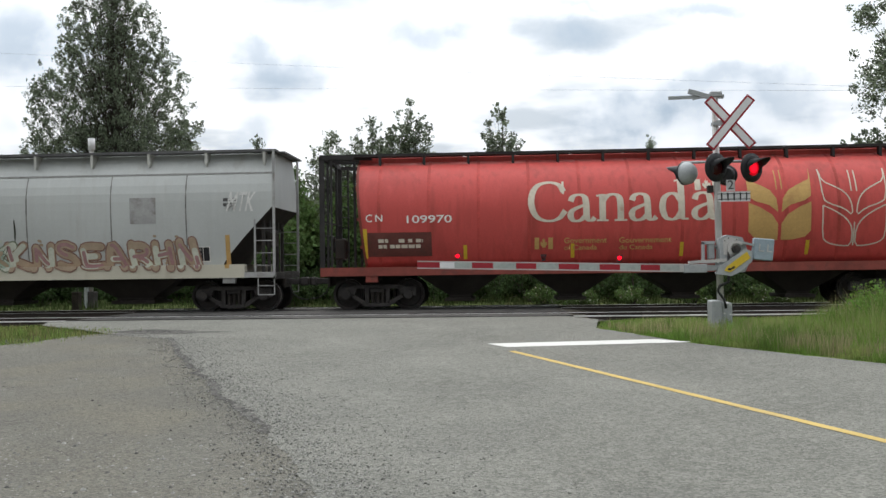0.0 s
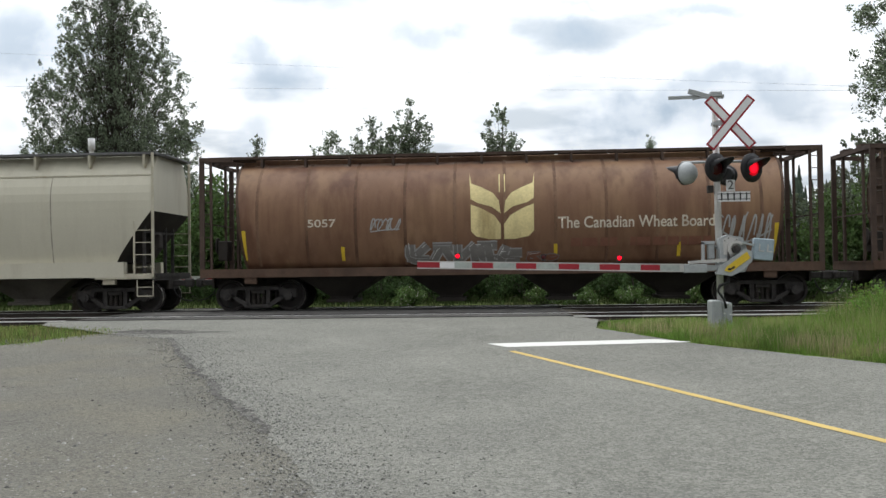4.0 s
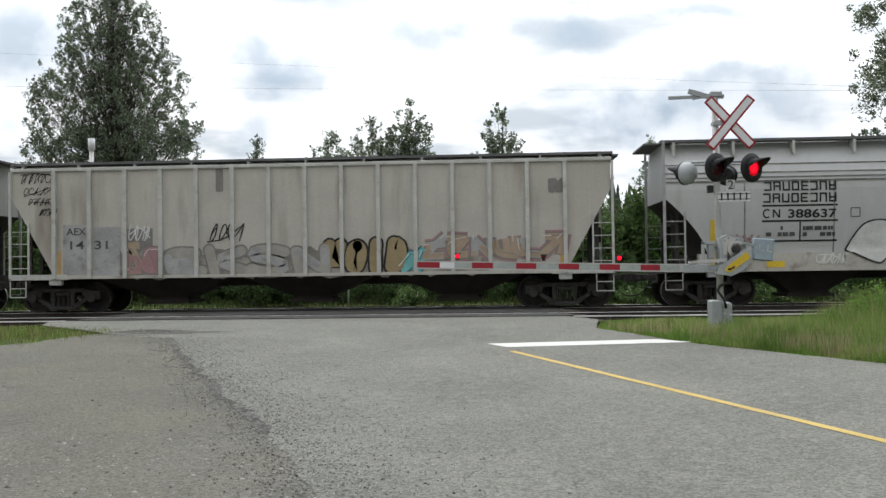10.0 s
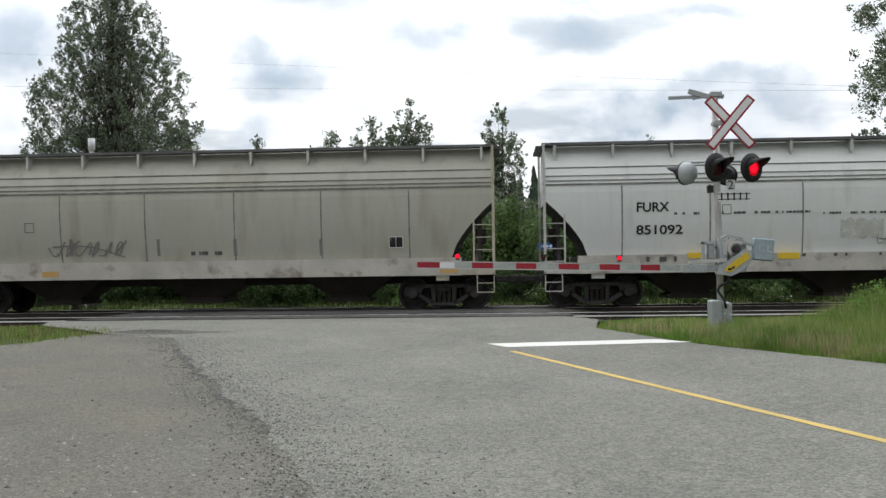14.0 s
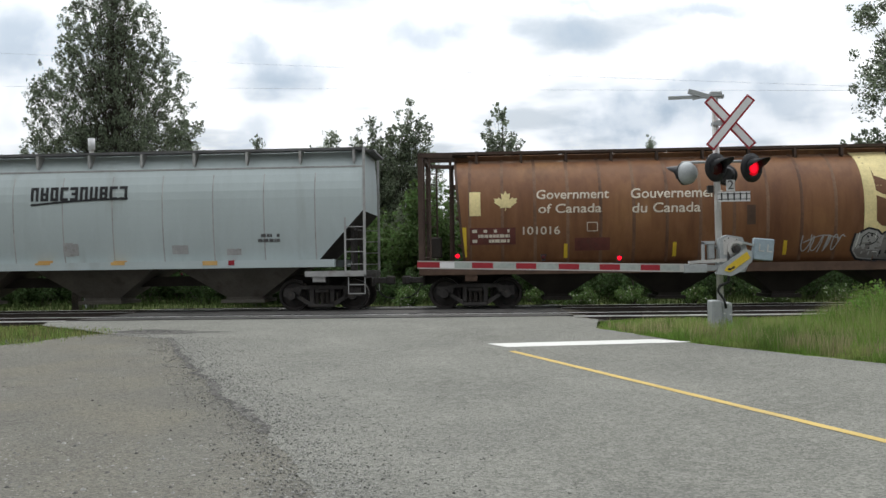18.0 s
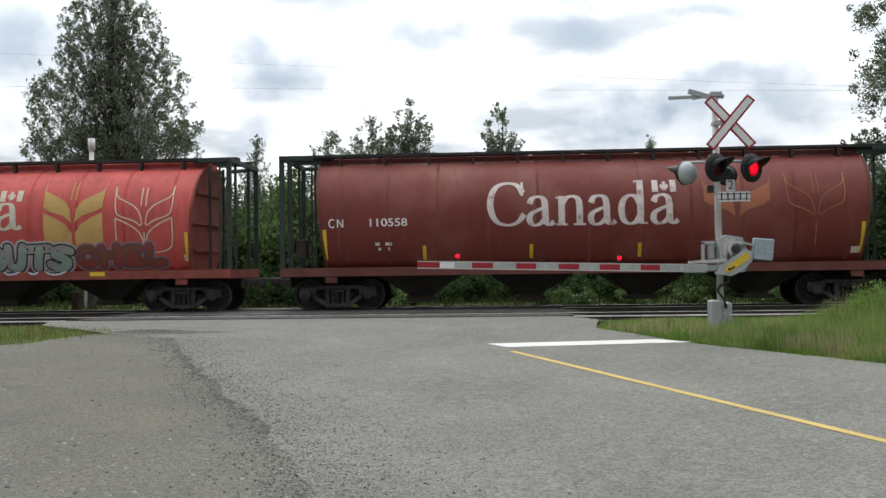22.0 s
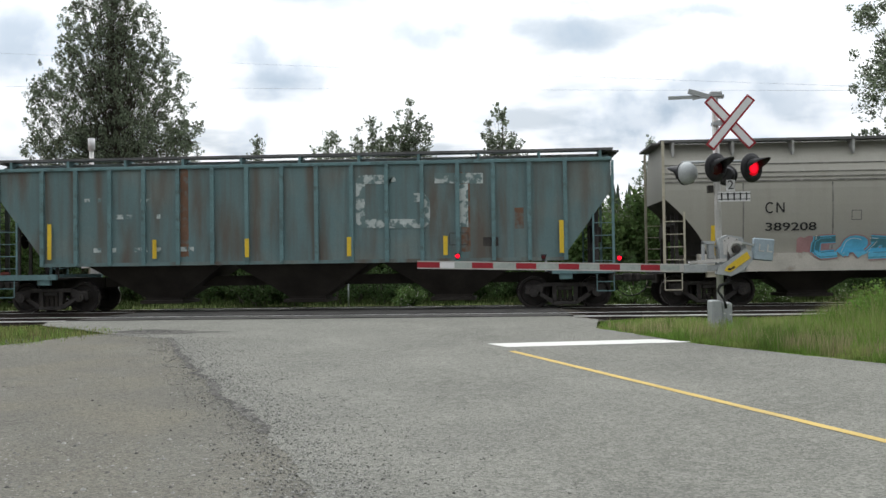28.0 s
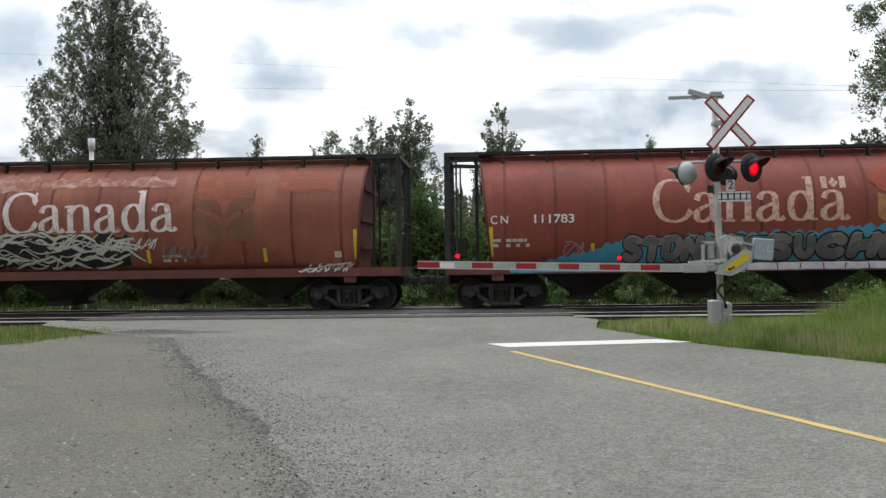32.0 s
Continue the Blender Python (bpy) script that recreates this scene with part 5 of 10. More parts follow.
def cylinder_car(index, s, label, paint, trim, roof, sill, rings=11, yellow=M_YELLOW, frame_mat=None, flat_strips=False):
    L, half_body = 17.4, 7.72
    car = new_car(index, s, L, label)
    frame_mat = frame_mat or roof
    tank = built(loft, outline(2 * half_body, cyl_half, 1.22, 4.44), smooth=True)
    # the ends lean in towards the sill
    for v in tank.verts:
        v.co.x -= math.copysign(0.28 * (4.44 - v.co.z) / 3.2, v.co.x)
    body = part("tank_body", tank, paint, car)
    # the end sheets' darker, undusted paint, with the next car's shade put in
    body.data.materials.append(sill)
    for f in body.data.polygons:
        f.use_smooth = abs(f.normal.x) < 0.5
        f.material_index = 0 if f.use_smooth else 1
    for k in range(rings):
        x = -half_body + 2 * half_body * (k + 0.5) / rings

        def hoop(bm):
            zs = [1.3 + 3.1 * q / 16 for q in range(17)]
            loft(bm, [[(xx, -(cyl_half(z) + d), z) for z in zs] for xx, d in ((-0.045, 0.0012), (-0.02, 0.0055), (0.02, 0.0055), (0.045, 0.0012))], close=False, smooth=True, caps=False)
        part("weld_band", shared("weld_band", trim, hoop), trim, car).location.x = x
    # end rims and lower slopes
    for s2 in (-1, 1):
        def rim(bm):
            zs = [1.3 + 3.1 * q / 16 for q in range(17)]
            loft(bm, [[(s2 * (xx - 0.28 * (4.44 - z) / 3.2), -(cyl_half(z) + d), z) for z in zs] + [(s2 * (xx - 0.28 * (4.44 - z) / 3.2), (cyl_half(z) + d), z) for z in zs[::-1]] for xx, d in ((-0.05, 0.0), (-0.05, 0.02), (0.02, 0.02), (0.02, -0.02))], close=False, smooth=False, caps=False)
        part("end_rim", shared(("end_rim", s2), sill, rim), sill, car).location.x = s2 * half_body
        part("end_stiffener", shared(("end_stiffener", s2), sill, lambda bm: (box(bm, -s2 * 0.054 - 0.03, -s2 * 0.054 + 0.03, -1.3, 1.3, 3.5, 3.6), box(bm, -s2 * 0.112 - 0.03, -s2 * 0.112 + 0.03, -1.5, 1.5, 2.6, 2.68), box(bm, -s2 * 0.163 - 0.03, -s2 * 0.163 + 0.03, -1.2, 1.2, 1.8, 1.88))), sill, car).location.x = s2 * (half_body + 0.02)
    # roof
    part("roof_coaming", built(box, -half_body, half_body, -0.42, 0.42, 4.3, 4.53, 0.02), paint, car)
    for k in range(10):
        x = -half_body + 2 * half_body * (k + 0.5) / 10
        part("hatch_cover", shared("cyl_hatch", roof, lambda bm: box(bm, -0.72, 0.72, -0.4, 0.4, 4.54, 4.6, 0.02)), roof, car).location.x = x
    for y in (-0.62, 0.62):
        part("running_board", shared("cyl_board", roof, lambda bm: box(bm, -L / 2, L / 2, -0.16, 0.16, 4.53, 4.61)), roof, car, "slatted roof walkway").location.y = y
    for k in range(12):
        x = -half_body + 2 * half_body * (k + 0.5) / 12
        for y in (-1, 1):
            part("board_bracket", shared(("cyl_bracket", y), roof, lambda bm: prism(bm, [(-0.035, 4.56), (0.035, 4.56), (0.035, 4.24), (-0.035, 4.3)], min(y * 0.6, y * 0.78), max(y * 0.6, y * 0.78))), roof, car).location.x = x
    # end cages
    for s2 in (-1, 1):
        def cage(bm):
            e, i = 0.98, 0.02
            for y in (-1.45, 1.45):
                beam(bm, (e - 0.05, y, 1.2), (e - 0.05, y, 4.5), 0.14, 0.07)
                beam(bm, (e - 0.32, y, 1.2), (e - 0.32, y, 4.42), 0.05, 0.06)
            for y in (-0.72, 0.72):
                beam(bm, (e - 0.08, y, 1.2), (e - 0.08, y, 4.45), 0.07, 0.07)
                beam(bm, (i + 0.1, y * 0.9, 1.2), (i + 0.1, y * 0.9, 4.4), 0.07, 0.07)
            beam(bm, (e - 0.05, -1.5, 4.46), (e - 0.05, 1.5, 4.46), 0.12, 0.12)
            beam(bm, (i, -1.48, 4.42), (e, -1.48, 4.46), 0.07, 0.12)
            beam(bm, (i, 1.48, 4.42), (e, 1.48, 4.46), 0.07, 0.12)
            for y in (-0.5, 0.0, 0.5):
                beam(bm, (i - 0.4, y, 4.5), (e, y, 4.5), 0.2, 0.05)
            for y in (-1.45, 1.45):
                for k in range(9):
                    tube(bm, (e - 0.05, y, 1.5 + k * 0.34), (e - 0.32, y, 1.5 + k * 0.34), 0.013, n=5)
            beam(bm, (e - 0.05, -1.45, 2.6), (e - 0.05, 1.45, 2.6), 0.04, 0.04)
        cg = part("end_cage", shared("end_cage", frame_mat, cage), frame_mat, car, "open steel end cage with ladder rungs")
        cg.matrix_basis = pose(s2 * half_body, 0, 0, 0, 0, 0 if s2 > 0 else 180)
        part("end_deck", shared("cyl_deck", sill, lambda bm: (box(bm, -0.5, 0.5, -1.48, 1.48, 1.14, 1.2), box(bm, 0.42, 0.5, -1.5, 1.5, 0.98, 1.24))), sill, car).matrix_basis = pose(s2 * (L / 2 - 0.49), 0, 0, 0, 0, 0 if s2 > 0 else 180)
        st = part("brake_stand", shared("brake_stand", M_UNDER, lambda bm: (box(bm, -0.15, 0.15, 0.3, 0.75, 1.5, 2.1, 0.03), cyl(bm, (0.2, 0.5, 1.95), (1, 0, 0), 0.25, 0.03, 18))), M_UNDER, car) if s2 < 0 else None
        if st:
            st.matrix_basis = pose(s2 * (half_body + 0.55), 0, 0, 0, 0, 180)
    for y in (-1, 1):
        part("side_sill", shared(("cyl_sill", y), sill, lambda bm: prism(bm, [(-L / 2, 1.0), (L / 2, 1.0), (L / 2, 1.25), (-L / 2, 1.25)], min(y * 1.4, y * 1.53), max(y * 1.4, y * 1.53))), sill, car)
        part("side_shelf", shared(("cyl_shelf", y), sill, lambda bm: box(bm, -half_body, half_body, min(y * 0.5, y * 1.45), max(y * 0.5, y * 1.45), 1.2, 1.24)), sill, car)
    for x in (-4.8, -1.6, 1.6, 4.8):
        pocket(car, x, 1.55, 0.32, 0.32, 1.24, M_UNDER)
    for s2 in (-1, 1):
        for y in (-1, 1):
            part("jacking_pad", shared(("jack_pad", y), sill, lambda bm: (box(bm, -0.17, 0.17, min(y * 1.38, y * 1.5), max(y * 1.38, y * 1.5), 0.82, 1.0), box(bm, -0.07, 0.07, min(y * 1.5, y * 1.505), max(y * 1.5, y * 1.505), 0.86, 0.95))), sill, car).location.x = s2 * (L / 2 - 1.45)
        truck(car, s2 * (L / 2 - 1.55), index)
    end_gear(car, L, sill)
    # yellow reflector strips
    for x, z0, z1, w in ((-7.42, 1.5, 2.35, 0.11), (7.42, 1.5, 2.35, 0.11), (-4.6, 1.45, 1.85, 0.1), (-1.6, 1.45, 1.85, 0.1), (1.4, 1.45, 1.85, 0.1), (4.8, 1.45, 1.85, 0.1)):
        if yellow and flat_strips and abs(x) < 7:
            part("reflector", built(box, x - 0.22, x + 0.22, -1.536, -1.53, 1.1, 1.22), yellow, car, "yellow reflective strip on the sill")
        elif yellow:
            decal_rect(car, "reflector", x - w / 2, x + w / 2, z0, z1, yellow, cyl_half, "yellow reflective strip")
    return car


def ledge_cut(bm, half):
    """Paint that runs over the top of the sill breaks sharply there."""
    ledge = 1.502 if half is hop_side else 1.392 if half is low_sill_side else 1.252 if half is cyl_side else None
    if ledge:
        for dz in (-0.0015, 0.0015):
            bmesh.ops.bisect_plane(bm, geom=list(bm.verts) + list(bm.edges) + list(bm.faces), plane_co=(0, 0, ledge + dz), plane_no=(0, 0, 1))


def conform(bm, half, z0, z1, lift=0.008, step=0.16):
    """Cut a flat shape in x and z into bands and lay it against a car's side."""
    ledge_cut(bm, half)
    n = int((z1 - z0) / step)
    for k in range(1, n + 1):
        bmesh.ops.bisect_plane(bm, geom=list(bm.verts) + list(bm.edges) + list(bm.faces), plane_co=(0, 0, z0 + (z1 - z0) * k / (n + 1)), plane_no=(0, 0, 1))
    for v in bm.verts:
        v.co.y = -(half(v.co.z) + lift)
    return bm


LAYER = {}


def decal_poly(car, name, poly, material, half, label="", lift=0.008):
    LAYER[car.name] = LAYER.get(car.name, 0) + 1
    lift += 0.00045 * (LAYER[car.name] % 11)
    bm = fresh()
    bm.faces.new([bm.verts.new((x, 0, z)) for x, z in poly])
    zs = [z for _, z in poly]
    conform(bm, half, min(zs), max(zs), lift)
    bmesh.ops.recalc_face_normals(bm, faces=bm.faces)
    if sum(f.normal.y for f in bm.faces) > 0:
        bmesh.ops.reverse_faces(bm, faces=bm.faces)
    return part(name, bm, material, car, label)


def decal_rect(car, name, x0, x1, z0, z1, material, half, label="", lift=0.008):
    return decal_poly(car, name, [(x0, z0), (x1, z0), (x1, z1), (x0, z1)], material, half, label, lift)


def hopper_shell(index, s, L, label, paint, trim, roof, style):
    """A covered hopper with smooth sides (curved, thin or wide sill) or with outside posts."""
    car = new_car(index, s, L, label)
    ribbed = style.get("ribs", 0)
    half = rib_half if ribbed else hop_half
    zb, ztop = style.get("zb", 1.47), style.get("ztop", 4.68 if not ribbed else 4.45)
    cut, zcut, bend = style.get("cut", 1.3), style.get("zcut", 3.42), style.get("bend", 0.3)
    inset = 0.08
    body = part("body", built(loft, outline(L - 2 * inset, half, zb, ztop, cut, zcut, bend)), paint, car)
    # sloping end sheets, grimy; most of this black is their shade, painted in
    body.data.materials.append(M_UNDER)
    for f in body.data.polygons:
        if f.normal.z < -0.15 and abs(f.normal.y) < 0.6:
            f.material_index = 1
    if ribbed:
        for k in range(ribbed):
            x = -L / 2 + 1.35 + (L - 2.7) * k / (ribbed - 1)
            for y in (-1, 1):
                part("side_post", shared(("side_post", y, zb), trim, lambda bm: prism(bm, [(-0.055, zb - 0.05), (0.055, zb - 0.05), (0.055, 4.22), (-0.055, 4.22)], min(y * 1.49, y * 1.6), max(y * 1.49, y * 1.6))), trim, car).location.x = x
        for y in (-1, 1):
            part("top_chord", built(box, -L / 2 + 0.05, L / 2 - 0.05, min(y * 1.47, y * 1.56), max(y * 1.47, y * 1.56), 4.2, 4.3, 0.01), trim, car)
    else:
        for x in style.get("seams", []):
            def seam(bm):
                zs = [zb + 0.02 + (style.get("seam_top", 4.0) - zb) * q / 8 for q in range(9)]
                loft(bm, [[(xx, -(half(z) + d), z) for z in zs] for xx, d in ((-0.02, 0.0), (-0.012, 0.008), (0.012, 0.008), (0.02, 0.0))], close=False, caps=False)
            part("weld_seam", shared(("weld_seam", zb), style.get("seam_mat", trim), seam), style.get("seam_mat", trim), car).location.x = x
        for z, h in style.get("lines", [(4.04, 0.05)]):
            for y in (-1, 1):
                part("side_stiffener", built(box, -L / 2 + 0.09, L / 2 - 0.09, min(y * (half(z) - 0.02), y * (half(z) + 0.022)), max(y * (half(z) - 0.02), y * (half(z) + 0.022)), z - h / 2, z + h / 2), style.get("line_mat", trim), car)
    # sill
    low, cutback = style.get("sill_low", 1.28), style.get("sill_in", 0.95)
    for y in (-1, 1):
        part("side_sill", built(lambda bm: prism(bm, [(-L / 2 + cutback, low), (L / 2 - cutback, low), (L / 2 - cutback, zb + 0.03), (-L / 2 + cutback, zb + 0.03)], min(y * 1.3, y * SILL_Y), max(y * 1.3, y * SILL_Y))), style.get("sill_mat", paint), car)
        for s2 in (-1, 1):
            part("end_sill", shared(("end_sill_side", y, s2), trim, lambda bm: box(bm, min(-s2 * 1.75, 0), max(-s2 * 1.75, 0), min(y * 1.44, y * 1.56), max(y * 1.44, y * 1.56), 1.0, 1.16)), trim, car).location.x = s2 * L / 2
    # roof: hatch covers, walkways on brackets
    zr = ztop
    for k in range(10):
        x = -L / 2 + 0.7 + (L - 1.4) * (k + 0.5) / 10
        part("hatch_cover", shared(("hop_hatch", zr), roof, lambda bm: box(bm, -0.74, 0.74, -0.32, 0.32, zr - 0.02, zr + 0.07, 0.02)), roof, car).location.x = x
    zw = zr + style.get("walk_up", 0.0 if not ribbed else -0.05)
    for y in (-1.22, 1.22):
        part("running_board", shared(("hop_board", zw, round(L, 2)), style.get("board", M_GRATE), lambda bm: (box(bm, -L / 2, L / 2, -0.2, 0.2, zw, zw + 0.07))), M_GRATE, car, "grey roof walkway grating").location.y = y
        n = 11
        for k in range(n):
            x = -L / 2 + 0.35 + (L - 0.7) * k / (n - 1)
            part("board_bracket", shared(("hop_bracket", zw, y), roof, lambda bm: prism(bm, [(-0.035, zw), (0.035, zw), (0.035, zw - 0.3), (0.012, zw - 0.4), (-0.012, zw - 0.4), (-0.035, zw - 0.3)], min(math.copysign(0.8, y), math.copysign(1.41, y)), max(math.copysign(0.8, y), math.copysign(1.41, y)))), roof, car).location.x = x
    for s2 in (-1, 1):
        part("end_walk", shared(("end_walk", zw, style.get("overhang", 0.2)), style.get("board", M_GRATE), lambda bm: box(bm, -0.35, style.get("overhang", 0.2), -1.1, 1.1, zw - 0.02, zw + 0.03)), M_GRATE, car).matrix_basis = pose(s2 * L / 2, 0, 0, 0, 0, 0 if s2 > 0 else 180)
        part("deck", shared("hop_deck", M_STEEL_DARK, lambda bm: (box(bm, -1.75, 0.0, -1.44, 1.44, 1.0, 1.05), box(bm, -0.06, 0.0, -1.56, 1.56, 0.95, 1.16))), M_STEEL_DARK, car).matrix_basis = pose(s2 * L / 2, 0, 0, 0, 0, 0 if s2 > 0 else 180)
        part("slope_support", shared(("slope_support", round(cut, 2)), M_STEEL_DARK, lambda bm: [beam(bm, (-0.45, y, 1.0), (-0.45, y, zcut - 0.35), 0.09, 0.06) for y in (-1.15, -0.5, 0.5, 1.15)] + [beam(bm, (-0.45, -1.2, 2.4), (-0.45, 1.2, 2.4), 0.05, 0.06)]), M_STEEL_DARK, car).matrix_basis = pose(s2 * L / 2, 0, 0, 0, 0, 0 if s2 > 0 else 180)
        for y in (-1, 1):
            ladder(car, s2 * (L / 2 - 0.04), y, 1.05, style.get("ladder_top", 2.7), zr + 0.02 if not ribbed else 4.2, style.get("ladder", trim), -s2 * 0.55)
            part("jacking_pad", shared(("hop_jack", y), trim, lambda bm: box(bm, -0.18, 0.18, min(y * 1.36, y * 1.52), max(y * 1.36, y * 1.52), 0.84, 1.02, 0.01)), trim, car).location.x = s2 * (L / 2 - style.get("truck_in", 1.36))
        bk = part("end_brake_box", shared("end_brake_box", M_UNDER, lambda bm: box(bm, -0.3, 0.0, -0.5, -0.2, 1.9, 2.35, 0.03)), M_UNDER, car)
        if s2 < 0:
            bw = part("brake_wheel", shared("brake_wheel", M_UNDER, lambda bm: (cyl(bm, (0.04, 0.35, 2.2), (1, 0, 0), 0.24, 0.03, 18), tube(bm, (-0.2, 0.35, 2.2), (0.04, 0.35, 2.2), 0.03))), M_UNDER, car)
            bw.matrix_basis = pose(s2 * (L / 2 - 0.25), 0, 0, 0, 0, 180)
        bk.matrix_basis = pose(s2 * (L / 2 - 0.25), 0, 0, 0, 0, 0 if s2 > 0 else 180)
        truck(car, s2 * (L / 2 - style.get("truck_in", 1.36)), index)
    for x in style.get("bays", (-4.3, 0.0, 4.3)):
        pocket(car, x, style.get("bay_w", 2.1), 0.55, 0.34, zb + 0.02, style.get("bay", M_UNDER))
    part("centre_sill", built(box, -L / 2 + 2, L / 2 - 2, -0.2, 0.2, 0.75, 1.05), M_UNDER, car)
    end_gear(car, L, trim)
    return car


# ---- lettering and paint on the cars ----
def lettering(car, text, x0, x1, z0, z1, material, half, label="", lift=0.0145, bold=0.0, lean=0.0):
    """Built-in font, fitted to a box on the car's side and laid against it."""
    cu = bpy.data.curves.new("lettering", "FONT")
    cu.body, cu.size, cu.resolution_u, cu.offset = text, 1.0, 4, bold + 0.012
    tmp = bpy.data.objects.new("lettering", cu)
    me = bpy.data.meshes.new_from_object(tmp)
    bpy.data.objects.remove(tmp)
    bpy.data.curves.remove(cu)
    bm = fresh()
    bm.from_mesh(me)
    bpy.data.meshes.remove(me)
    xs, ys = [v.co.x for v in bm.verts], [v.co.y for v in bm.verts]
    a, b, c, d = min(xs), max(xs), min(ys), max(ys)
    for v in bm.verts:
        f = (v.co.y - c) / (d - c)
        v.co = Vector((x0 + (v.co.x - a) / (b - a) * (x1 - x0) + lean * f, 0, z0 + f * (z1 - z0)))
    conform(bm, half, z0, z1, lift, 0.2)
    bmesh.ops.recalc_face_normals(bm, faces=bm.faces)
    if sum(f.normal.y for f in bm.faces) > 0:
        bmesh.ops.reverse_faces(bm, faces=bm.faces)
    return tagged(part("lettering", bm, material, car, label or "painted lettering"), kind="stuff")


def smooth_path(pts, times=2):
    for _ in range(times):
        res = [pts[0]]
        for (ax, az), (bx, bz) in zip(pts, pts[1:]):
            res += [(ax * 0.75 + bx * 0.25, az * 0.75 + bz * 0.25), (ax * 0.25 + bx * 0.75, az * 0.25 + bz * 0.75)]
        pts = res + [pts[-1]]
    return pts


def ribbon(verts, faces, pts, width, lift, taper=False, round_ends=False):
    """A painted stroke along pts (x, z), as a flat strip."""
    n0 = len(verts)
    fine = [pts[0]]
    for (ax, az), (bx, bz) in zip(pts, pts[1:]):
        m = max(1, math.ceil(math.hypot(bx - ax, (bz - az) * 2) / 0.22))
        fine += [(ax + (bx - ax) * q / m, az + (bz - az) * q / m) for q in range(1, m + 1)]
    pts = fine
    thin = [1.0] * len(pts)
    if round_ends:
        for tail in (False, True):
            (ax, az), (bx, bz) = (pts[-2], pts[-1]) if tail else (pts[1], pts[0])
            l = math.hypot(bx - ax, bz - az) or 1
            ends = [(bx + (bx - ax) / l * width * q, bz + (bz - az) / l * width * q) for q in (0.26, 0.42, 0.5)]
            pts = pts + ends if tail else ends[::-1] + pts
            thin = thin + [0.85, 0.54, 0.12] if tail else [0.12, 0.54, 0.85] + thin
    for k, (x, z) in enumerate(pts):
        a, b = pts[max(0, k - 1)], pts[min(len(pts) - 1, k + 1)]
        dx, dz = b[0] - a[0], b[1] - a[1]
        l = math.hypot(dx, dz) or 1
        w = thin[k] * width / 2 * (math.sin(math.pi * (0.12 + 0.76 * k / (len(pts) - 1))) if taper else 1)
        for s in (-1, 1):
            px, pz = x - s * dz / l * w, z + s * dx / l * w
            verts.append((px, -lift, pz))
    for k in range(len(pts) - 1):
        faces.append((n0 + 2 * k, n0 + 2 * k + 2, n0 + 2 * k + 3, n0 + 2 * k + 1))


def laid(name, verts, faces, material, half):
    """A mesh of flat strips, laid against a car's side."""
    me = mesh_of(name, verts, faces, material)
    bm = fresh()
    bm.from_mesh(me)
    ledge_cut(bm, half)
    for v in bm.verts:
        v.co.y -= half(v.co.z)
    bm.to_mesh(me)
    bm.free()
    return me


def stroke(car, name, paths, width, material, half, label="", lift=0.0138, taper=False, round_ends=False):
    verts, faces = [], []
    for k, p in enumerate(paths):
        ribbon(verts, faces, p, width, lift + 0.00014 * (k % 13), taper, round_ends)
    ob = part(name, laid(name, verts, faces, material, half), material, car, label)
    return tagged(ob, kind="stuff") if len(paths) > 1 else ob


WORM = [(0.37, 0.93), (0.12, 0.93), (0.03, 0.93), (0.0, 0.8), (0.0, 0.5), (0.0, 0.2), (0.03, 0.06), (0.12, 0.06), (0.36, 0.06), (0.46, 0.06), (0.485, 0.2), (0.49, 0.55), (0.5, 0.82), (0.53, 0.94), (0.6, 0.94), (0.66, 0.8), (0.8, 0.4), (0.9, 0.12), (0.95, 0.05), (0.99, 0.08), (1.0, 0.25), (1.0, 0.6), (1.0, 1.0)]


def emblem_band(car, x0, x1, z0, z1, width, material, half):
    pts = smooth_path([(x0 + u * (x1 - x0), z0 + v * (z1 - z0)) for u, v in WORM], 1)
    return stroke(car, "emblem", [pts], width, material, half, "large dark looped railway emblem")


LEAF_UP = [(0.0, 1.0), (0.03, 0.84), (0.2, 0.77), (0.36, 0.69), (0.45, 0.57), (0.475, 0.38), (0.34, 0.48), (0.12, 0.54), (0.02, 0.6)]
LEAF_LOW = [(0.02, 0.52), (0.02, 0.12), (0.1, 0.04), (0.3, 0.0), (0.475, 0.0), (0.475, 0.22), (0.38, 0.35), (0.2, 0.45)]


def wheat(car, x0, x1, z0, z1, material, half, outline=False, label="painted wheat emblem", lower=True):
    def put(u, v):
        return (x0 + u * (x1 - x0), z0 + v * (z1 - z0))
    if outline:
        paths = []
        for leaf in (LEAF_UP, LEAF_LOW) if lower else (LEAF_UP,):
            for m in (0, 1):
                pts = [put(1 - u if m else u, v) for u, v in leaf]
                paths.append(smooth_path(pts + [pts[0]], 1))
        for u in (0.46, 0.54):
            paths.append([put(u, 0.7), put(u, 0.98)])
        paths.append([put(0.5, 0.0), put(0.5, 0.3)])
        return stroke(car, "wheat_emblem", paths, 0.035, material, half, label)
    for leaf in (LEAF_UP, LEAF_LOW) if lower else (LEAF_UP,):
        for m in (0, 1):
            decal_poly(car, "wheat_leaf", [put(1 - u if m else u, v) for u, v in leaf], material, half, label)
    stroke(car, "wheat_awn", [[put(u, 0.7), put(u, 0.98)] for u in (0.46, 0.54)], 0.03, material, half, label)


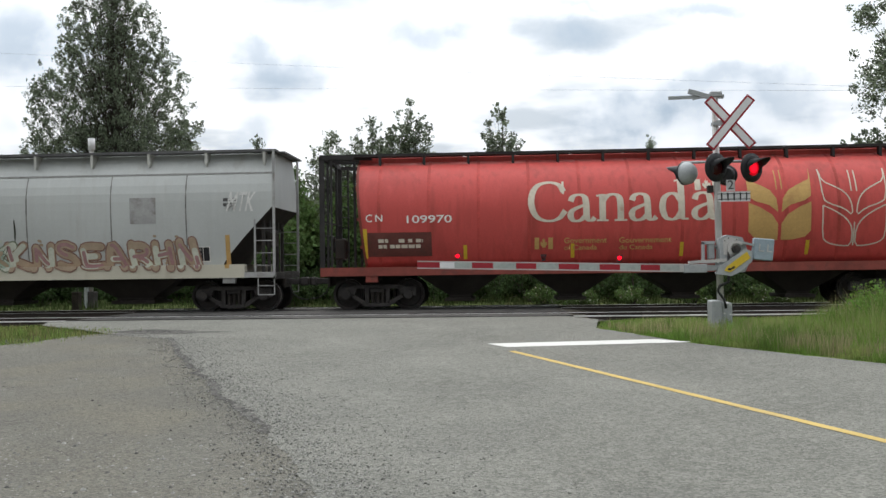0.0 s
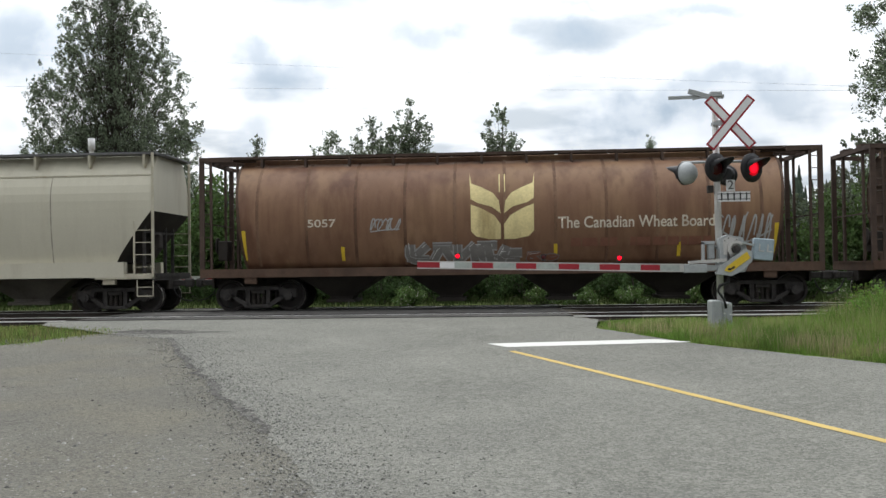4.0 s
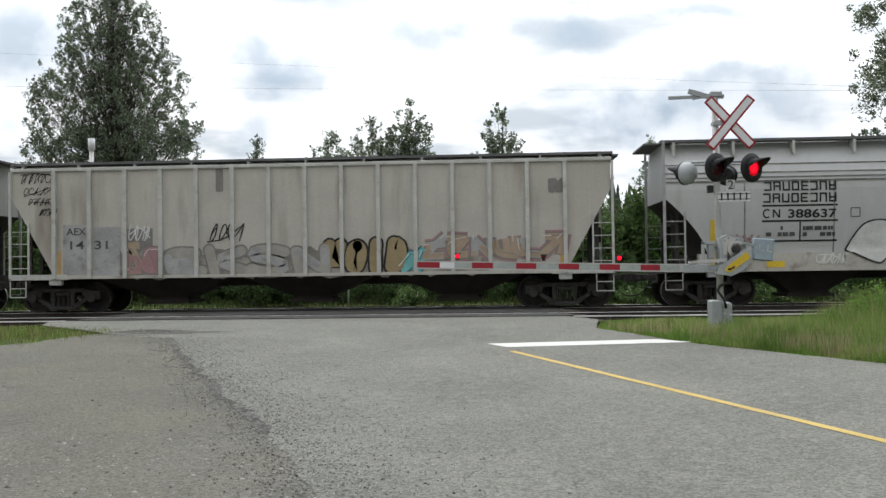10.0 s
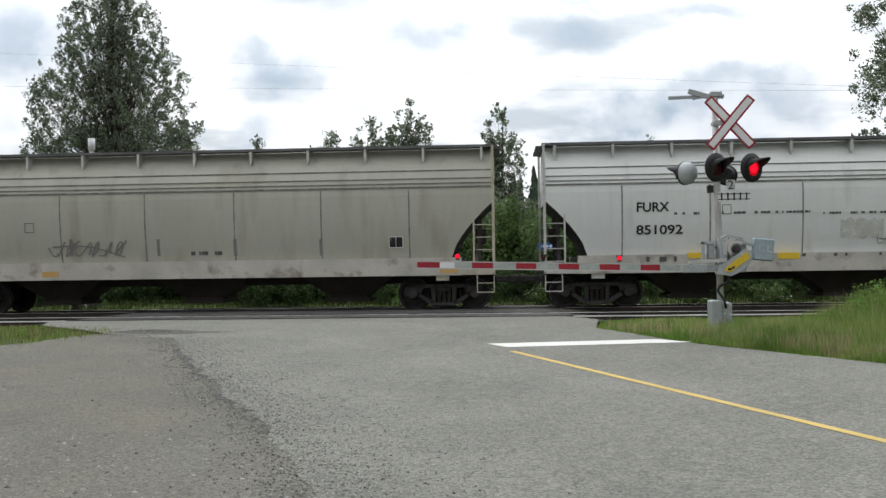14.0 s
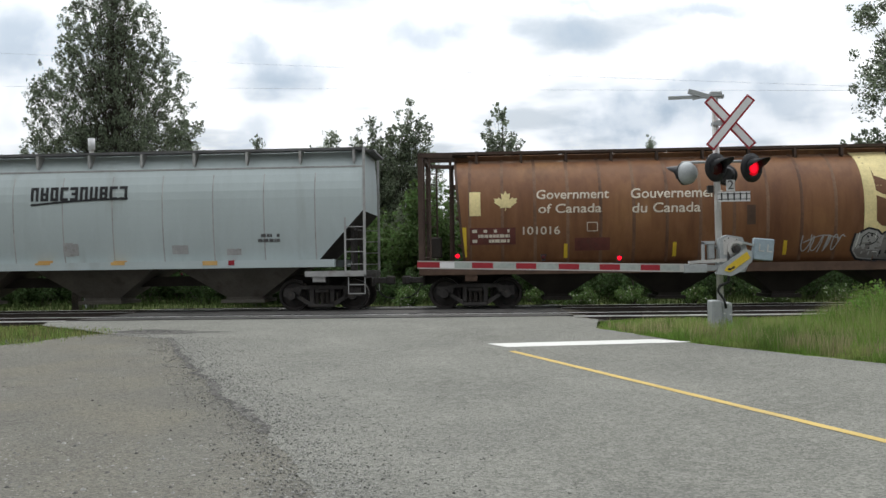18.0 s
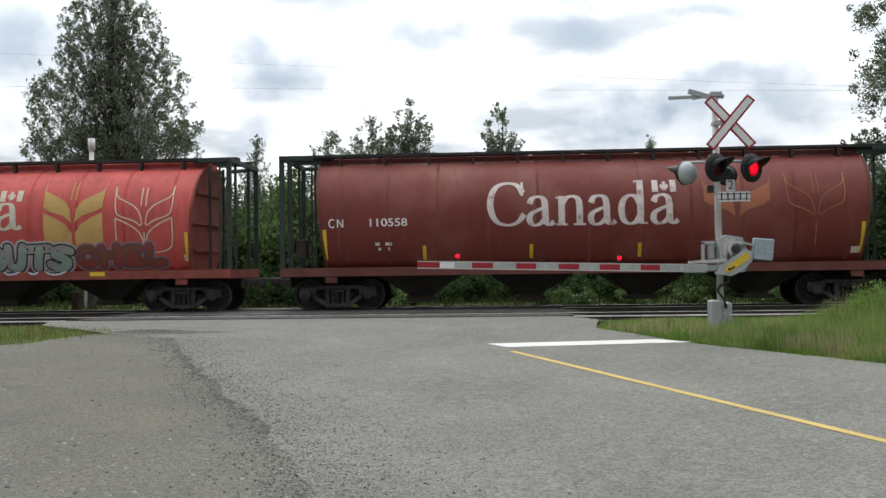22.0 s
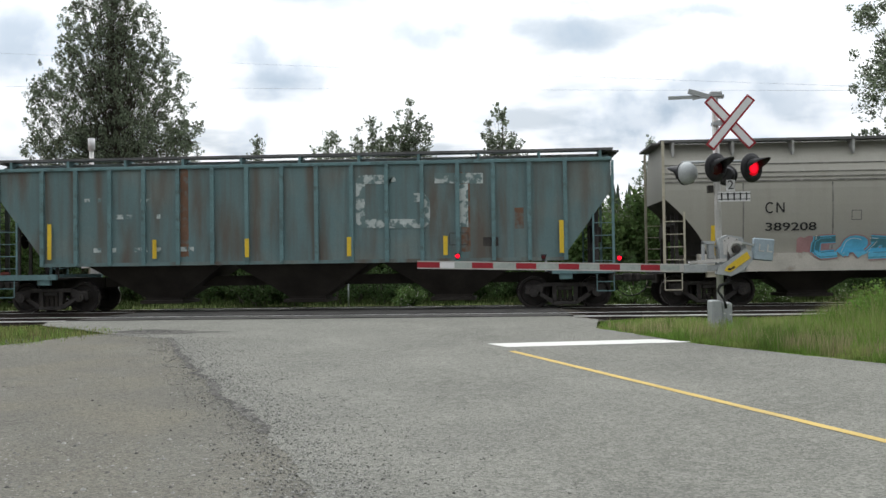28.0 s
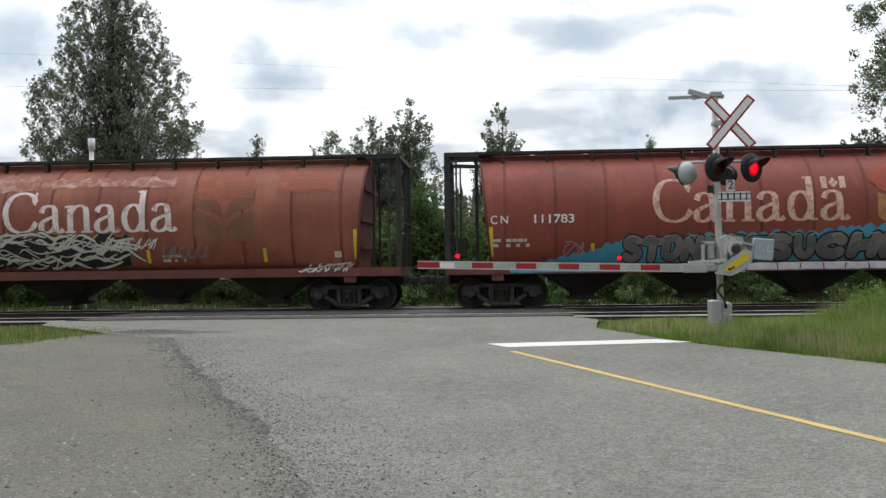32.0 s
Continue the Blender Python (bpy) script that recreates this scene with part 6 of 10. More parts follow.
MAPLE = [(0.5, 1.0), (0.58, 0.82), (0.7, 0.88), (0.66, 0.55), (0.8, 0.68), (0.84, 0.6), (1.0, 0.62), (0.94, 0.46), (1.0, 0.42), (0.72, 0.2), (0.74, 0.12), (0.52, 0.16), (0.52, 0.0), (0.48, 0.0), (0.48, 0.16), (0.26, 0.12), (0.28, 0.2), (0.0, 0.42), (0.06, 0.46), (0.0, 0.62), (0.16, 0.6), (0.2, 0.68), (0.34, 0.55), (0.3, 0.88), (0.42, 0.82)]


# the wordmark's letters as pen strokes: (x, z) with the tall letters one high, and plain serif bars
PEN_A = ([[(0.07, 0.49), (0.12, 0.62), (0.27, 0.665), (0.41, 0.62), (0.45, 0.46), (0.45, 0.14), (0.5, 0.03), (0.58, 0.015), (0.66, 0.09)], [(0.45, 0.41), (0.26, 0.35), (0.08, 0.26), (0.05, 0.11), (0.16, 0.0), (0.32, 0.03), (0.45, 0.16)]], [])
PEN_C = ([[(0.9, 0.74), (0.8, 0.93), (0.53, 1.0), (0.2, 0.9), (0.06, 0.5), (0.2, 0.1), (0.53, 0.0), (0.8, 0.08), (0.93, 0.27)]], [((0.885, 0.68), (0.885, 1.0), 0.05)])
PEN_N = ([[(0.17, 0.66), (0.17, 0.4), (0.17, 0.0)], [(0.17, 0.47), (0.28, 0.62), (0.44, 0.665), (0.58, 0.6), (0.61, 0.44), (0.61, 0.2), (0.61, 0.0)]], [((0.02, 0.02), (0.31, 0.02), 0.045), ((0.46, 0.02), (0.77, 0.02), 0.045), ((0.02, 0.62), (0.17, 0.645), 0.045)])
PEN_D = ([[(0.5, 0.48), (0.42, 0.62), (0.28, 0.665), (0.11, 0.56), (0.05, 0.32), (0.12, 0.07), (0.28, 0.0), (0.42, 0.05), (0.5, 0.17)], [(0.53, 1.0), (0.53, 0.5), (0.53, 0.02)]], [((0.38, 0.965), (0.53, 0.985), 0.045), ((0.53, 0.025), (0.7, 0.025), 0.045)])


def wordmark(car, x0, x1, z0, z1, material, half):
    """The word Canada in a serif letter, drawn with a pen that is broad on the way down."""
    verts, faces, sx, h = [], [], (x1 - x0) / 4.7, z1 - z0
    lift = 0.0088
    for (paths, serifs), at in ((PEN_C, 0.0), (PEN_A, 1.0), (PEN_N, 1.68), (PEN_A, 2.5), (PEN_D, 3.24), (PEN_A, 4.02)):
        for p in paths:
            lift += 0.0003
            pts = smooth_path(p, 2)
            n0 = len(verts)
            for k, (u, v) in enumerate(pts):
                a, b = pts[max(0, k - 1)], pts[min(len(pts) - 1, k + 1)]
                dx, dz = b[0] - a[0], b[1] - a[1]
                l = math.hypot(dx, dz) or 1
                w = (0.055 + 0.105 * abs(dz / l) ** 1.5) / 2
                for s in (-1, 1):
                    px, pz = u - s * dz / l * w, v + s * dx / l * w
                    z = z0 + pz * h
                    verts.append((x0 + (at + px) * sx, -lift, z))
            faces += [(n0 + 2 * k, n0 + 2 * k + 2, n0 + 2 * k + 3, n0 + 2 * k + 1) for k in range(len(pts) - 1)]
        for (u0, v0), (u1, v1), w in serifs:
            ribbon(verts, faces, [(x0 + (at + u0) * sx, z0 + v0 * h), (x0 + (at + u1) * sx, z0 + v1 * h)], w * h, lift + 0.0003)
    return part("wordmark", laid("wordmark", verts, faces, material, half), material, car, "large serif word Canada in pale paint")


def maple(car, x0, x1, z0, z1, material, half):
    decal_poly(car, "maple_leaf", [(x0 + u * (x1 - x0), z0 + v * (z1 - z0)) for u, v in MAPLE], material, half, "painted maple leaf")


def flag(car, x0, x1, z0, z1, material, half):
    w = (x1 - x0) / 4
    decal_rect(car, "flag_bar", x0, x0 + w, z0, z1, material, half)
    decal_rect(car, "flag_bar", x1 - w, x1, z0, z1, material, half)
    maple(car, x0 + w * 1.25, x1 - w * 1.25, z0, z1, material, half)


def bars(car, x0, x1, z0, z1, material, half, rows=2, seed=0, fill=0.7):
    """Writing too small or not to be lettered: plain bars of its size."""
    r = random.Random(seed + int(abs(x0) * 100))
    verts, faces = [], []
    hh = (z1 - z0) / (rows * 1.6 - 0.6)
    for k in range(rows):
        zt = z1 - k * hh * 1.6
        x = x0
        while x < x1 - 0.02:
            w = min(x1 - x, hh * r.uniform(0.6, 2.2))
            if r.random() < fill:
                ribbon(verts, faces, [(x, zt - hh / 2), (x + w * 0.85, zt - hh / 2)], hh, 0.0142)
            x += w
    if faces:
        return tagged(part("small_writing", laid("small_writing", verts, faces, material, half), material, car, "small unreadable stencilled writing"), kind="stuff")


def frame_mark(car, x0, x1, z0, z1, material, half):
    return stroke(car, "panel_mark", [[(x0, z0), (x1, z0)], [(x1, z0), (x1, z1)], [(x1, z1), (x0, z1)], [(x0, z1), (x0, z0)]], 0.018, material, half, "small stencilled panel")


def data_box(car, x0, x1, z0, z1, half):
    decal_rect(car, "data_panel", x0, x1, z0, z1, WHITEINK, half, "black and white data panel", 0.007)
    m, g = (x0 + x1) / 2, 0.022
    for a, b in ((x0 + g, m - g * 0.4), (m + g * 0.4, x1 - g)):
        decal_rect(car, "data_field", a, b, z0 + g, z1 - g, INK, half, "", 0.013)
        bars(car, a + g, b - g, z0 + (z1 - z0) * 0.45, z1 - g * 2.4, S_DIM, half, 2, 3, 0.8)


def spray(name, c, rough=0.6):
    return surf("spray_" + name, c, rough, var=0.12, scale=3, bump=0)


S_BLACK, S_WHITE, S_SILVER = spray("black", (0.02, 0.02, 0.022)), spray("white", (0.62, 0.62, 0.6)), spray("silver", (0.34, 0.34, 0.33))
S_DIM, S_TAN, S_BLUE = spray("dim_grey", (0.2, 0.19, 0.18)), spray("tan", (0.36, 0.28, 0.2)), spray("blue", (0.03, 0.12, 0.38))
S_SKY, S_CYAN, S_PINK = spray("sky_blue", (0.10, 0.38, 0.55)), spray("cyan", (0.16, 0.42, 0.42)), spray("pink", (0.5, 0.16, 0.26))
S_ROSE, S_PURPLE, S_YELLOW = spray("dusty_rose", (0.34, 0.2, 0.2)), spray("lilac", (0.28, 0.25, 0.36)), spray("lemon", (0.55, 0.5, 0.16))
S_TEAL, S_BROWN = spray("dark_teal", (0.06, 0.17, 0.2)), spray("rust_brown", (0.2, 0.09, 0.06))
S_LILAC, S_PLUM, S_SAGE = spray("pale_lilac", (0.42, 0.38, 0.46)), spray("plum", (0.11, 0.08, 0.13)), spray("sage", (0.3, 0.4, 0.33))
S_OLIVE, S_DKGREEN, S_NAVY = spray("olive_ochre", (0.3, 0.22, 0.08)), spray("dark_green", (0.03, 0.1, 0.06)), spray("navy", (0.012, 0.02, 0.07))


S_VOID = spray("bronze", (0.3, 0.235, 0.13))
S_RUSTY = spray("rusty_rose", (0.24, 0.14, 0.11))
S_MOSS = spray("moss", (0.2, 0.23, 0.16))
S_CHALK = spray("chalk_green", (0.5, 0.52, 0.44))
S_OLIVEPALE = spray("olive_pale", (0.37, 0.38, 0.14))
S_PALEMINT, S_LAGOON, S_LEAF = spray("pale_mint", (0.45, 0.55, 0.5)), spray("lagoon", (0.05, 0.33, 0.38)), spray("leaf_green", (0.25, 0.4, 0.13))
S_SMOKE, S_FROST, S_SLATE = spray("smoke", (0.3, 0.29, 0.33)), spray("frost", (0.46, 0.46, 0.5)), spray("slate_blue", (0.045, 0.085, 0.115))
S_BRICK = spray("brick_red", (0.27, 0.07, 0.06))
S_PUTTY = spray("putty", (0.33, 0.315, 0.28))
S_LAGOONSKY = spray("bright_sky", (0.07, 0.3, 0.42))
S_INKMOSS = spray("dark_moss", (0.045, 0.05, 0.035))
S_STEEL = spray("steel_grey", (0.14, 0.14, 0.145))


def graffiti(car, x0, x1, z0, z1, fill, edge, half, seed, n=6, second=None, label="spray-painted graffiti letters", fat=0.3, shade=None):
    """A row of bulging letter-like shapes: fat strokes, their outlines, and inner lines."""
    r = random.Random(seed)
    z0 = max(z0, 1.3) if half is cyl_side else z0
    w = (x1 - x0) / n
    h = z1 - z0
    out_paths, shine = [], []
    fills = [[], []]
    forms = [[(-0.32, 1), (-0.32, 0)], [(0.32, 1), (0.32, 0)], [(-0.34, 0.96), (0.34, 0.02)], [(0.36, 0.98), (-0.34, 0.04)], [(-0.4, 0.93), (0.4, 0.93)], [(-0.36, 0.5), (0.34, 0.52)], [(-0.4, 0.06), (0.42, 0.06)], [(-0.36, 0.9), (-0.38, 0.08), (0.4, 0.06)], [(0.34, 0.9), (-0.3, 0.86), (-0.34, 0.1), (0.36, 0.1)], [(-0.3, 0.05), (-0.28, 0.94), (0.36, 0.8), (0.3, 0.5), (-0.2, 0.46)], [(0.0, 1), (0.02, 0.0)], [(-0.4, 0.1), (-0.05, 0.95), (0.36, 0.05)]]
    for k in range(n):
        cx = x0 + w * (k + 0.5)
        slant, grow = r.uniform(-0.2, 0.3) * w, r.uniform(0.8, 1.0)
        for q in r.sample(range(len(forms)), r.choice((2, 3, 3))):
            pts = [(cx + u * w * 1.08 + slant * (v - 0.5) + r.uniform(-0.06, 0.06) * w, z0 + h * (0.13 + 0.74 * v * grow + r.uniform(-0.05, 0.05))) for u, v in forms[q]]
            pts = smooth_path(pts, 1 if r.random() < 0.6 else 2)
            out_paths.append(pts)
            fills[k % 2].append(pts)
            if len(pts) > 4:
                shine.append([(x + r.uniform(-0.02, 0.02), z + 0.04) for x, z in pts[1:-1]])
    g = fat * h
    if shade:
        stroke(car, "graffiti_halo", out_paths, g * 1.8, shade, half, "coloured halo of the graffiti", 0.0145)
    stroke(car, "graffiti_outline", out_paths, g * 1.34, edge, half, "dark outline of the graffiti", 0.0165)
    stroke(car, "graffiti", fills[0], g * 0.96, fill, half, label, 0.0185)
    if fills[1]:
        stroke(car, "graffiti", fills[1], g * 0.96, second or fill, half, label, 0.0188)
    # the other colour fades in at the feet of the letters
    feet = [[(x, z) for x, z in p if z < z0 + h * 0.5] for p in fills[0]]
    feet = [p for p in feet if len(p) > 1]
    if second and feet:
        stroke(car, "graffiti_shade", feet, g * 0.7, second, half, "second colour of the graffiti", 0.0193)
    if shine:
        stroke(car, "graffiti_line", shine[::2], g * 0.1, edge, half, "", 0.0205)
    glints = [[(x - g * 0.2, z + g * 0.18) for x, z in p[: max(2, len(p) // 2)]] for p in fills[0] + fills[1]]
    stroke(car, "graffiti_glint", glints[::2], g * 0.09, S_WHITE, half, "thin pale highlights", 0.021)


def swirls(car, x0, x1, z0, z1, pale, dark, half, seed, n=84):
    """Flowing striped letters: long tapering strokes over a dark ground."""
    r = random.Random(seed)
    z0 = max(z0, 1.3) if half is cyl_side else z0
    h = z1 - z0
    patch(car, x0 + 0.1, x1 - 0.15, z0, z1 - 0.12, dark, half, "dark ground of the flowing graffiti", 0.09, seed, 0.0085)
    wide, slim = [], []
    for k in range(n):
        cx, cz = r.uniform(x0, x1), z0 + 0.06 + (h - 0.12) * r.random()
        l, lift, bend = r.uniform(0.35, 0.95), r.uniform(-0.2, 0.28), r.choice((-1, 1)) * r.uniform(0.06, 0.2)
        pts = [(cx - l / 2, cz - lift / 2), (cx - l * 0.2, cz - lift * 0.3 + bend), (cx + l * 0.15, cz + lift * 0.25 + bend * 0.2), (cx + l / 2, cz + lift / 2 - bend * 0.4)]
        (wide if k % 2 else slim).append(smooth_path([(x, min(z1, max(z0 + 0.03, z))) for x, z in pts], 2))
    stroke(car, "graffiti_outline", wide, 0.13, dark, half, "dark rims of the flowing strokes", 0.0165, True)
    stroke(car, "graffiti", wide, 0.075, pale, half, "pale flowing spray-painted strokes", 0.0188, True)
    stroke(car, "graffiti_line", slim, 0.04, pale, half, "thin pale strokes", 0.0195, True)


def bubble(car, pts, fill, edge, width, half):
    """A swollen shape in one colour with a bold outline."""
    pts = smooth_path(pts + [pts[0]], 2)
    decal_poly(car, "graffiti", pts[:-1], fill, half, "filled throw-up shape", 0.0145)
    stroke(car, "graffiti_outline", [pts], width, edge, half, "bold outline of the throw-up", 0.0195)


LOOP_O = [(0.5, 1.0), (0.15, 0.86), (0.06, 0.5), (0.15, 0.14), (0.5, 0.0), (0.85, 0.14), (0.94, 0.5), (0.85, 0.86), (0.5, 1.0)]
BOWL_P = [[(0.15, 0.0), (0.15, 0.5), (0.15, 1.0)], [(0.15, 0.95), (0.7, 0.96), (0.92, 0.72), (0.7, 0.46), (0.15, 0.44)]]
FAT = {"L": [[(0.2, 1.0), (0.16, 0.3), (0.24, 0.04), (0.9, 0.04)]], "E": [[(0.92, 0.96), (0.4, 0.98), (0.12, 0.9), (0.1, 0.5), (0.12, 0.1), (0.4, 0.02), (0.92, 0.04)], [(0.15, 0.52), (0.72, 0.5)]], "C": [[(0.9, 0.8), (0.6, 1.0), (0.2, 0.88), (0.06, 0.5), (0.2, 0.12), (0.6, 0.0), (0.92, 0.16)]], "N": [[(0.12, 0.0), (0.14, 0.96)], [(0.16, 0.92), (0.6, 0.3), (0.86, 0.06)], [(0.86, 0.0), (0.88, 1.0)]], "H": [[(0.12, 0.0), (0.14, 1.0)], [(0.86, 0.0), (0.88, 1.0)], [(0.15, 0.48), (0.85, 0.54)]], "M": [[(0.08, 0.0), (0.16, 0.96), (0.5, 0.35), (0.82, 0.96), (0.94, 0.0)]], "J": [[(0.75, 1.0), (0.78, 0.3), (0.5, 0.02), (0.1, 0.2)]], "V": [[(0.06, 1.0), (0.5, 0.0), (0.94, 1.0)]], "I": [[(0.5, 1.0), (0.5, 0.5), (0.5, 0.0)]], "D": [[(0.15, 0.0), (0.15, 1.0)], [(0.15, 0.97), (0.6, 0.95), (0.92, 0.7), (0.92, 0.3), (0.6, 0.05), (0.15, 0.03)]], "G": [[(0.9, 0.8), (0.6, 1.0), (0.2, 0.88), (0.06, 0.5), (0.2, 0.12), (0.6, 0.0), (0.9, 0.12), (0.9, 0.45), (0.55, 0.45)]], "U": [[(0.12, 1.0), (0.12, 0.3), (0.3, 0.02), (0.7, 0.02), (0.88, 0.3), (0.88, 1.0)]], "T": [[(0.02, 0.95), (0.98, 0.95)], [(0.5, 0.95), (0.5, 0.0)]], "S": [[(0.9, 0.86), (0.6, 1.0), (0.2, 0.95), (0.08, 0.74), (0.35, 0.56), (0.7, 0.45), (0.92, 0.25), (0.7, 0.03), (0.35, 0.0), (0.06, 0.14)]], "P": BOWL_P, "B": [[(0.14, 0.0), (0.14, 1.0)], [(0.14, 0.97), (0.66, 0.96), (0.8, 0.75), (0.62, 0.54), (0.16, 0.52)], [(0.5, 0.54), (0.86, 0.42), (0.9, 0.18), (0.66, 0.02), (0.14, 0.03)]], "Y": [[(0.08, 1.0), (0.5, 0.5), (0.92, 1.0)], [(0.5, 0.55), (0.5, 0.0)]], "R": BOWL_P + [[(0.4, 0.45), (0.65, 0.3), (0.92, 0.0)]], "O": [LOOP_O], "K": [[(0.12, 1.0), (0.12, 0.0)], [(0.9, 1.0), (0.15, 0.48), (0.92, 0.0)]], "A": [[(0.05, 0.0), (0.4, 1.0), (0.6, 1.0), (0.95, 0.0)], [(0.25, 0.34), (0.75, 0.34)]]}


def fat_letters(car, text, x0, x1, z0, z1, fill, edge, halo, half, fat=0.26, lean=0.0, seed=1, tones=(), line=1.3):
    """Swollen spray-can letters in three layers: halo, outline and filling."""
    r = random.Random(seed)
    w, h = (x1 - x0) / len(text), z1 - z0
    m = fat * h * 0.62
    paths = []
    for k, ch in enumerate(text):
        up, side, wide, slant = r.uniform(-0.1, 0.06), r.uniform(-0.04, 0.04), r.uniform(0.95, 1.2), r.uniform(-0.08, 0.08)
        for p in FAT[ch]:
            pts = [(x0 + w * (k + 0.5 + side) + (u - 0.5) * wide * max(0.1, w - 1.0 * m) + (lean + slant) * (v - 0.5) * h + r.uniform(-0.035, 0.035) * h, z0 + m + (v * (1 + up) + r.uniform(-0.05, 0.05)) * (h - 2 * m)) for u, v in p]
            paths.append(smooth_path(pts, 1))
    if halo:
        stroke(car, "graffiti_halo", paths, fat * h * (line + 0.45), halo, half, "pale halo of the graffiti", 0.0145, round_ends=True)
    stroke(car, "graffiti_outline", paths, fat * h * line, edge, half, "dark outline of the graffiti", 0.0165, round_ends=True)
    stroke(car, "graffiti", paths, fat * h * 0.96, fill, half, "swollen spray-painted letters", 0.0187, round_ends=True)
    # other colours cover stretches of the letters
    for q, tone in enumerate(tones):
        runs = []
        for k, p in enumerate(paths):
            fine = smooth_path(p, 1)
            a = r.randrange(max(1, len(fine) // 2))
            run = fine[a:a + max(3, len(fine) // 2)]
            if (k + q) % 3 != 2 and len(run) > 1:
                runs.append(run)
        if runs:
            stroke(car, "graffiti_shade", runs, fat * h * (0.8 - 0.3 * q), tone, half, "second colour of the graffiti", 0.0206 + 0.0018 * q, round_ends=True)


def cloud_band(car, line, z0, material, half, seed, puff=0.3):
    """A flat painted cloud with a scalloped top that follows line, a list of (x, z)."""
    r = random.Random(seed)
    top, x = [], line[0][0]
    while x < line[-1][0] - 0.05:
        w = min(puff * r.uniform(0.6, 1.5), line[-1][0] - x)
        high = w * r.uniform(0.25, 0.5)
        top += [(x + w * q / 5, lerp(line, x + w * q / 5) + high * math.sin(math.pi * q / 5)) for q in range(5)]
        x += w
    top.append(line[-1])
    decal_poly(car, "paint_patch", [(line[-1][0], z0), (line[0][0], z0)] + top, material, half, "painted cloud behind the graffiti", 0.0085)


def froth(car, x0, x1, z0, z1, material, half, seed, n=60):
    """Dots and flecks sprayed over the top of the letters."""
    r = random.Random(seed)
    dabs = []
    for k in range(n):
        x, z = r.uniform(x0, x1), z0 + (z1 - z0) * r.random() ** 1.6
        dabs.append([(x, z), (x + r.uniform(0.02, 0.06), z + r.uniform(-0.03, 0.03))])
    stroke(car, "graffiti_froth", dabs, 0.07, material, half, "sprayed dots over the letters", 0.0105, round_ends=True)


def tag(car, x0, x1, z0, z1, material, half, seed, width=0.03, n=5, loops=3):
    """A quick scribbled tag: one looping thin line and a few flicks."""
    r = random.Random(seed)
    paths = []
    for k in range(n):
        cx = x0 + (x1 - x0) * (k + 0.5) / n
        a0 = r.uniform(0, 6.28)
        w = (x1 - x0) / n
        pts = [(cx + 0.55 * w * math.cos(a0 + t * 0.9) + 0.1 * w * (t - loops), (z0 + z1) / 2 + (z1 - z0) * 0.42 * math.sin(a0 + t * 1.25 + r.uniform(-0.3, 0.3))) for t in range(2 * loops + 2)]
        paths.append(smooth_path(pts, 2))
    paths.append(smooth_path([(x0, z0 + (z1 - z0) * r.random()), ((x0 + x1) / 2, z0 + (z1 - z0) * r.random()), (x1, z0 + (z1 - z0) * r.random())], 2))
    return stroke(car, "tag", paths, width, material, half, "thin scribbled spray tag", 0.0215)


def patch(car, x0, x1, z0, z1, material, half, label="repainted patch", ragged=0.0, seed=1, lift=0.0065):
    if half is cyl_side and z1 > 1.3:
        z0 = max(z0, 1.26 + ragged)
    if not ragged:
        return decal_rect(car, "paint_patch", x0, x1, z0, z1, material, half, label, lift)
    r = random.Random(seed)
    n = max(9, int((x1 - x0) * 6))
    top = [(x0 + (x1 - x0) * k / n, z1 + r.uniform(-ragged, ragged)) for k in range(n + 1)]
    low = [(x1 - (x1 - x0) * k / n, z0 + r.uniform(-ragged, ragged) * 0.6) for k in range(n + 1)]
    return decal_poly(car, "paint_patch", low + top, material, half, label, lift)


def cyl_side(z):
    return 1.532 if z < 1.252 else cyl_half(z)


def hop_side(z):
    return SILL_Y + 0.002 if z < 1.502 else hop_half(z)


def low_sill_side(z):
    return SILL_Y + 0.002 if z < 1.392 else hop_half(z)


def rib_side(z):
    return rib_half(z)


def cells(car, x0, x1, z0, z1, n, width, material, half, label="company name as plain open shapes"):
    """A name that is not lettered: a row of plain open blocks of its size."""
    w = (x1 - x0) / n
    e = width / 2
    paths = []
    for k in range(n):
        a, b = x0 + k * w + w * 0.1 + e, x0 + (k + 1) * w - w * 0.1 - e
        sides = [[(a - e, z0 + e), (b + e, z0 + e)], [(b, z0), (b, z1)], [(a - e, z1 - e), (b + e, z1 - e)], [(a, z0), (a, z1)]]
        gone = (k * 7 + n) % 5
        paths += [side for q, side in enumerate(sides) if q != gone]
        if k % 3 == 1:
            paths.append([(a, (z0 + z1) / 2), (b, (z0 + z1) / 2)])
    return stroke(car, "name_shape", paths, width, material, half, label)


def initials(car, x0, x1, z0, z1, width, material, half):
    """The owner's initials as two plain shapes: an open ring and a slanted band between two posts."""
    w, h = x1 - x0, z1 - z0
    ring = [(x0 + w * (0.22 + 0.22 * math.cos(q)), z0 + h * (0.5 + 0.5 * math.sin(q))) for q in [radians(48 + 264 * k / 12) for k in range(13)]]
    a, b = x0 + w * 0.62, x1
    stroke(car, "initial_shape", [ring, [(a, z0), (a, z1)], [(a, z1), (b, z0)], [(b, z0), (b, z1)]], width, material, half, "owner initials as plain shapes")


def worn(name, c, under, at=(0.48, 0.58)):
    return surf("spray_" + name, c, 0.7, var=0.15, scale=2.5, bump=0, stain=under, stain_at=at)

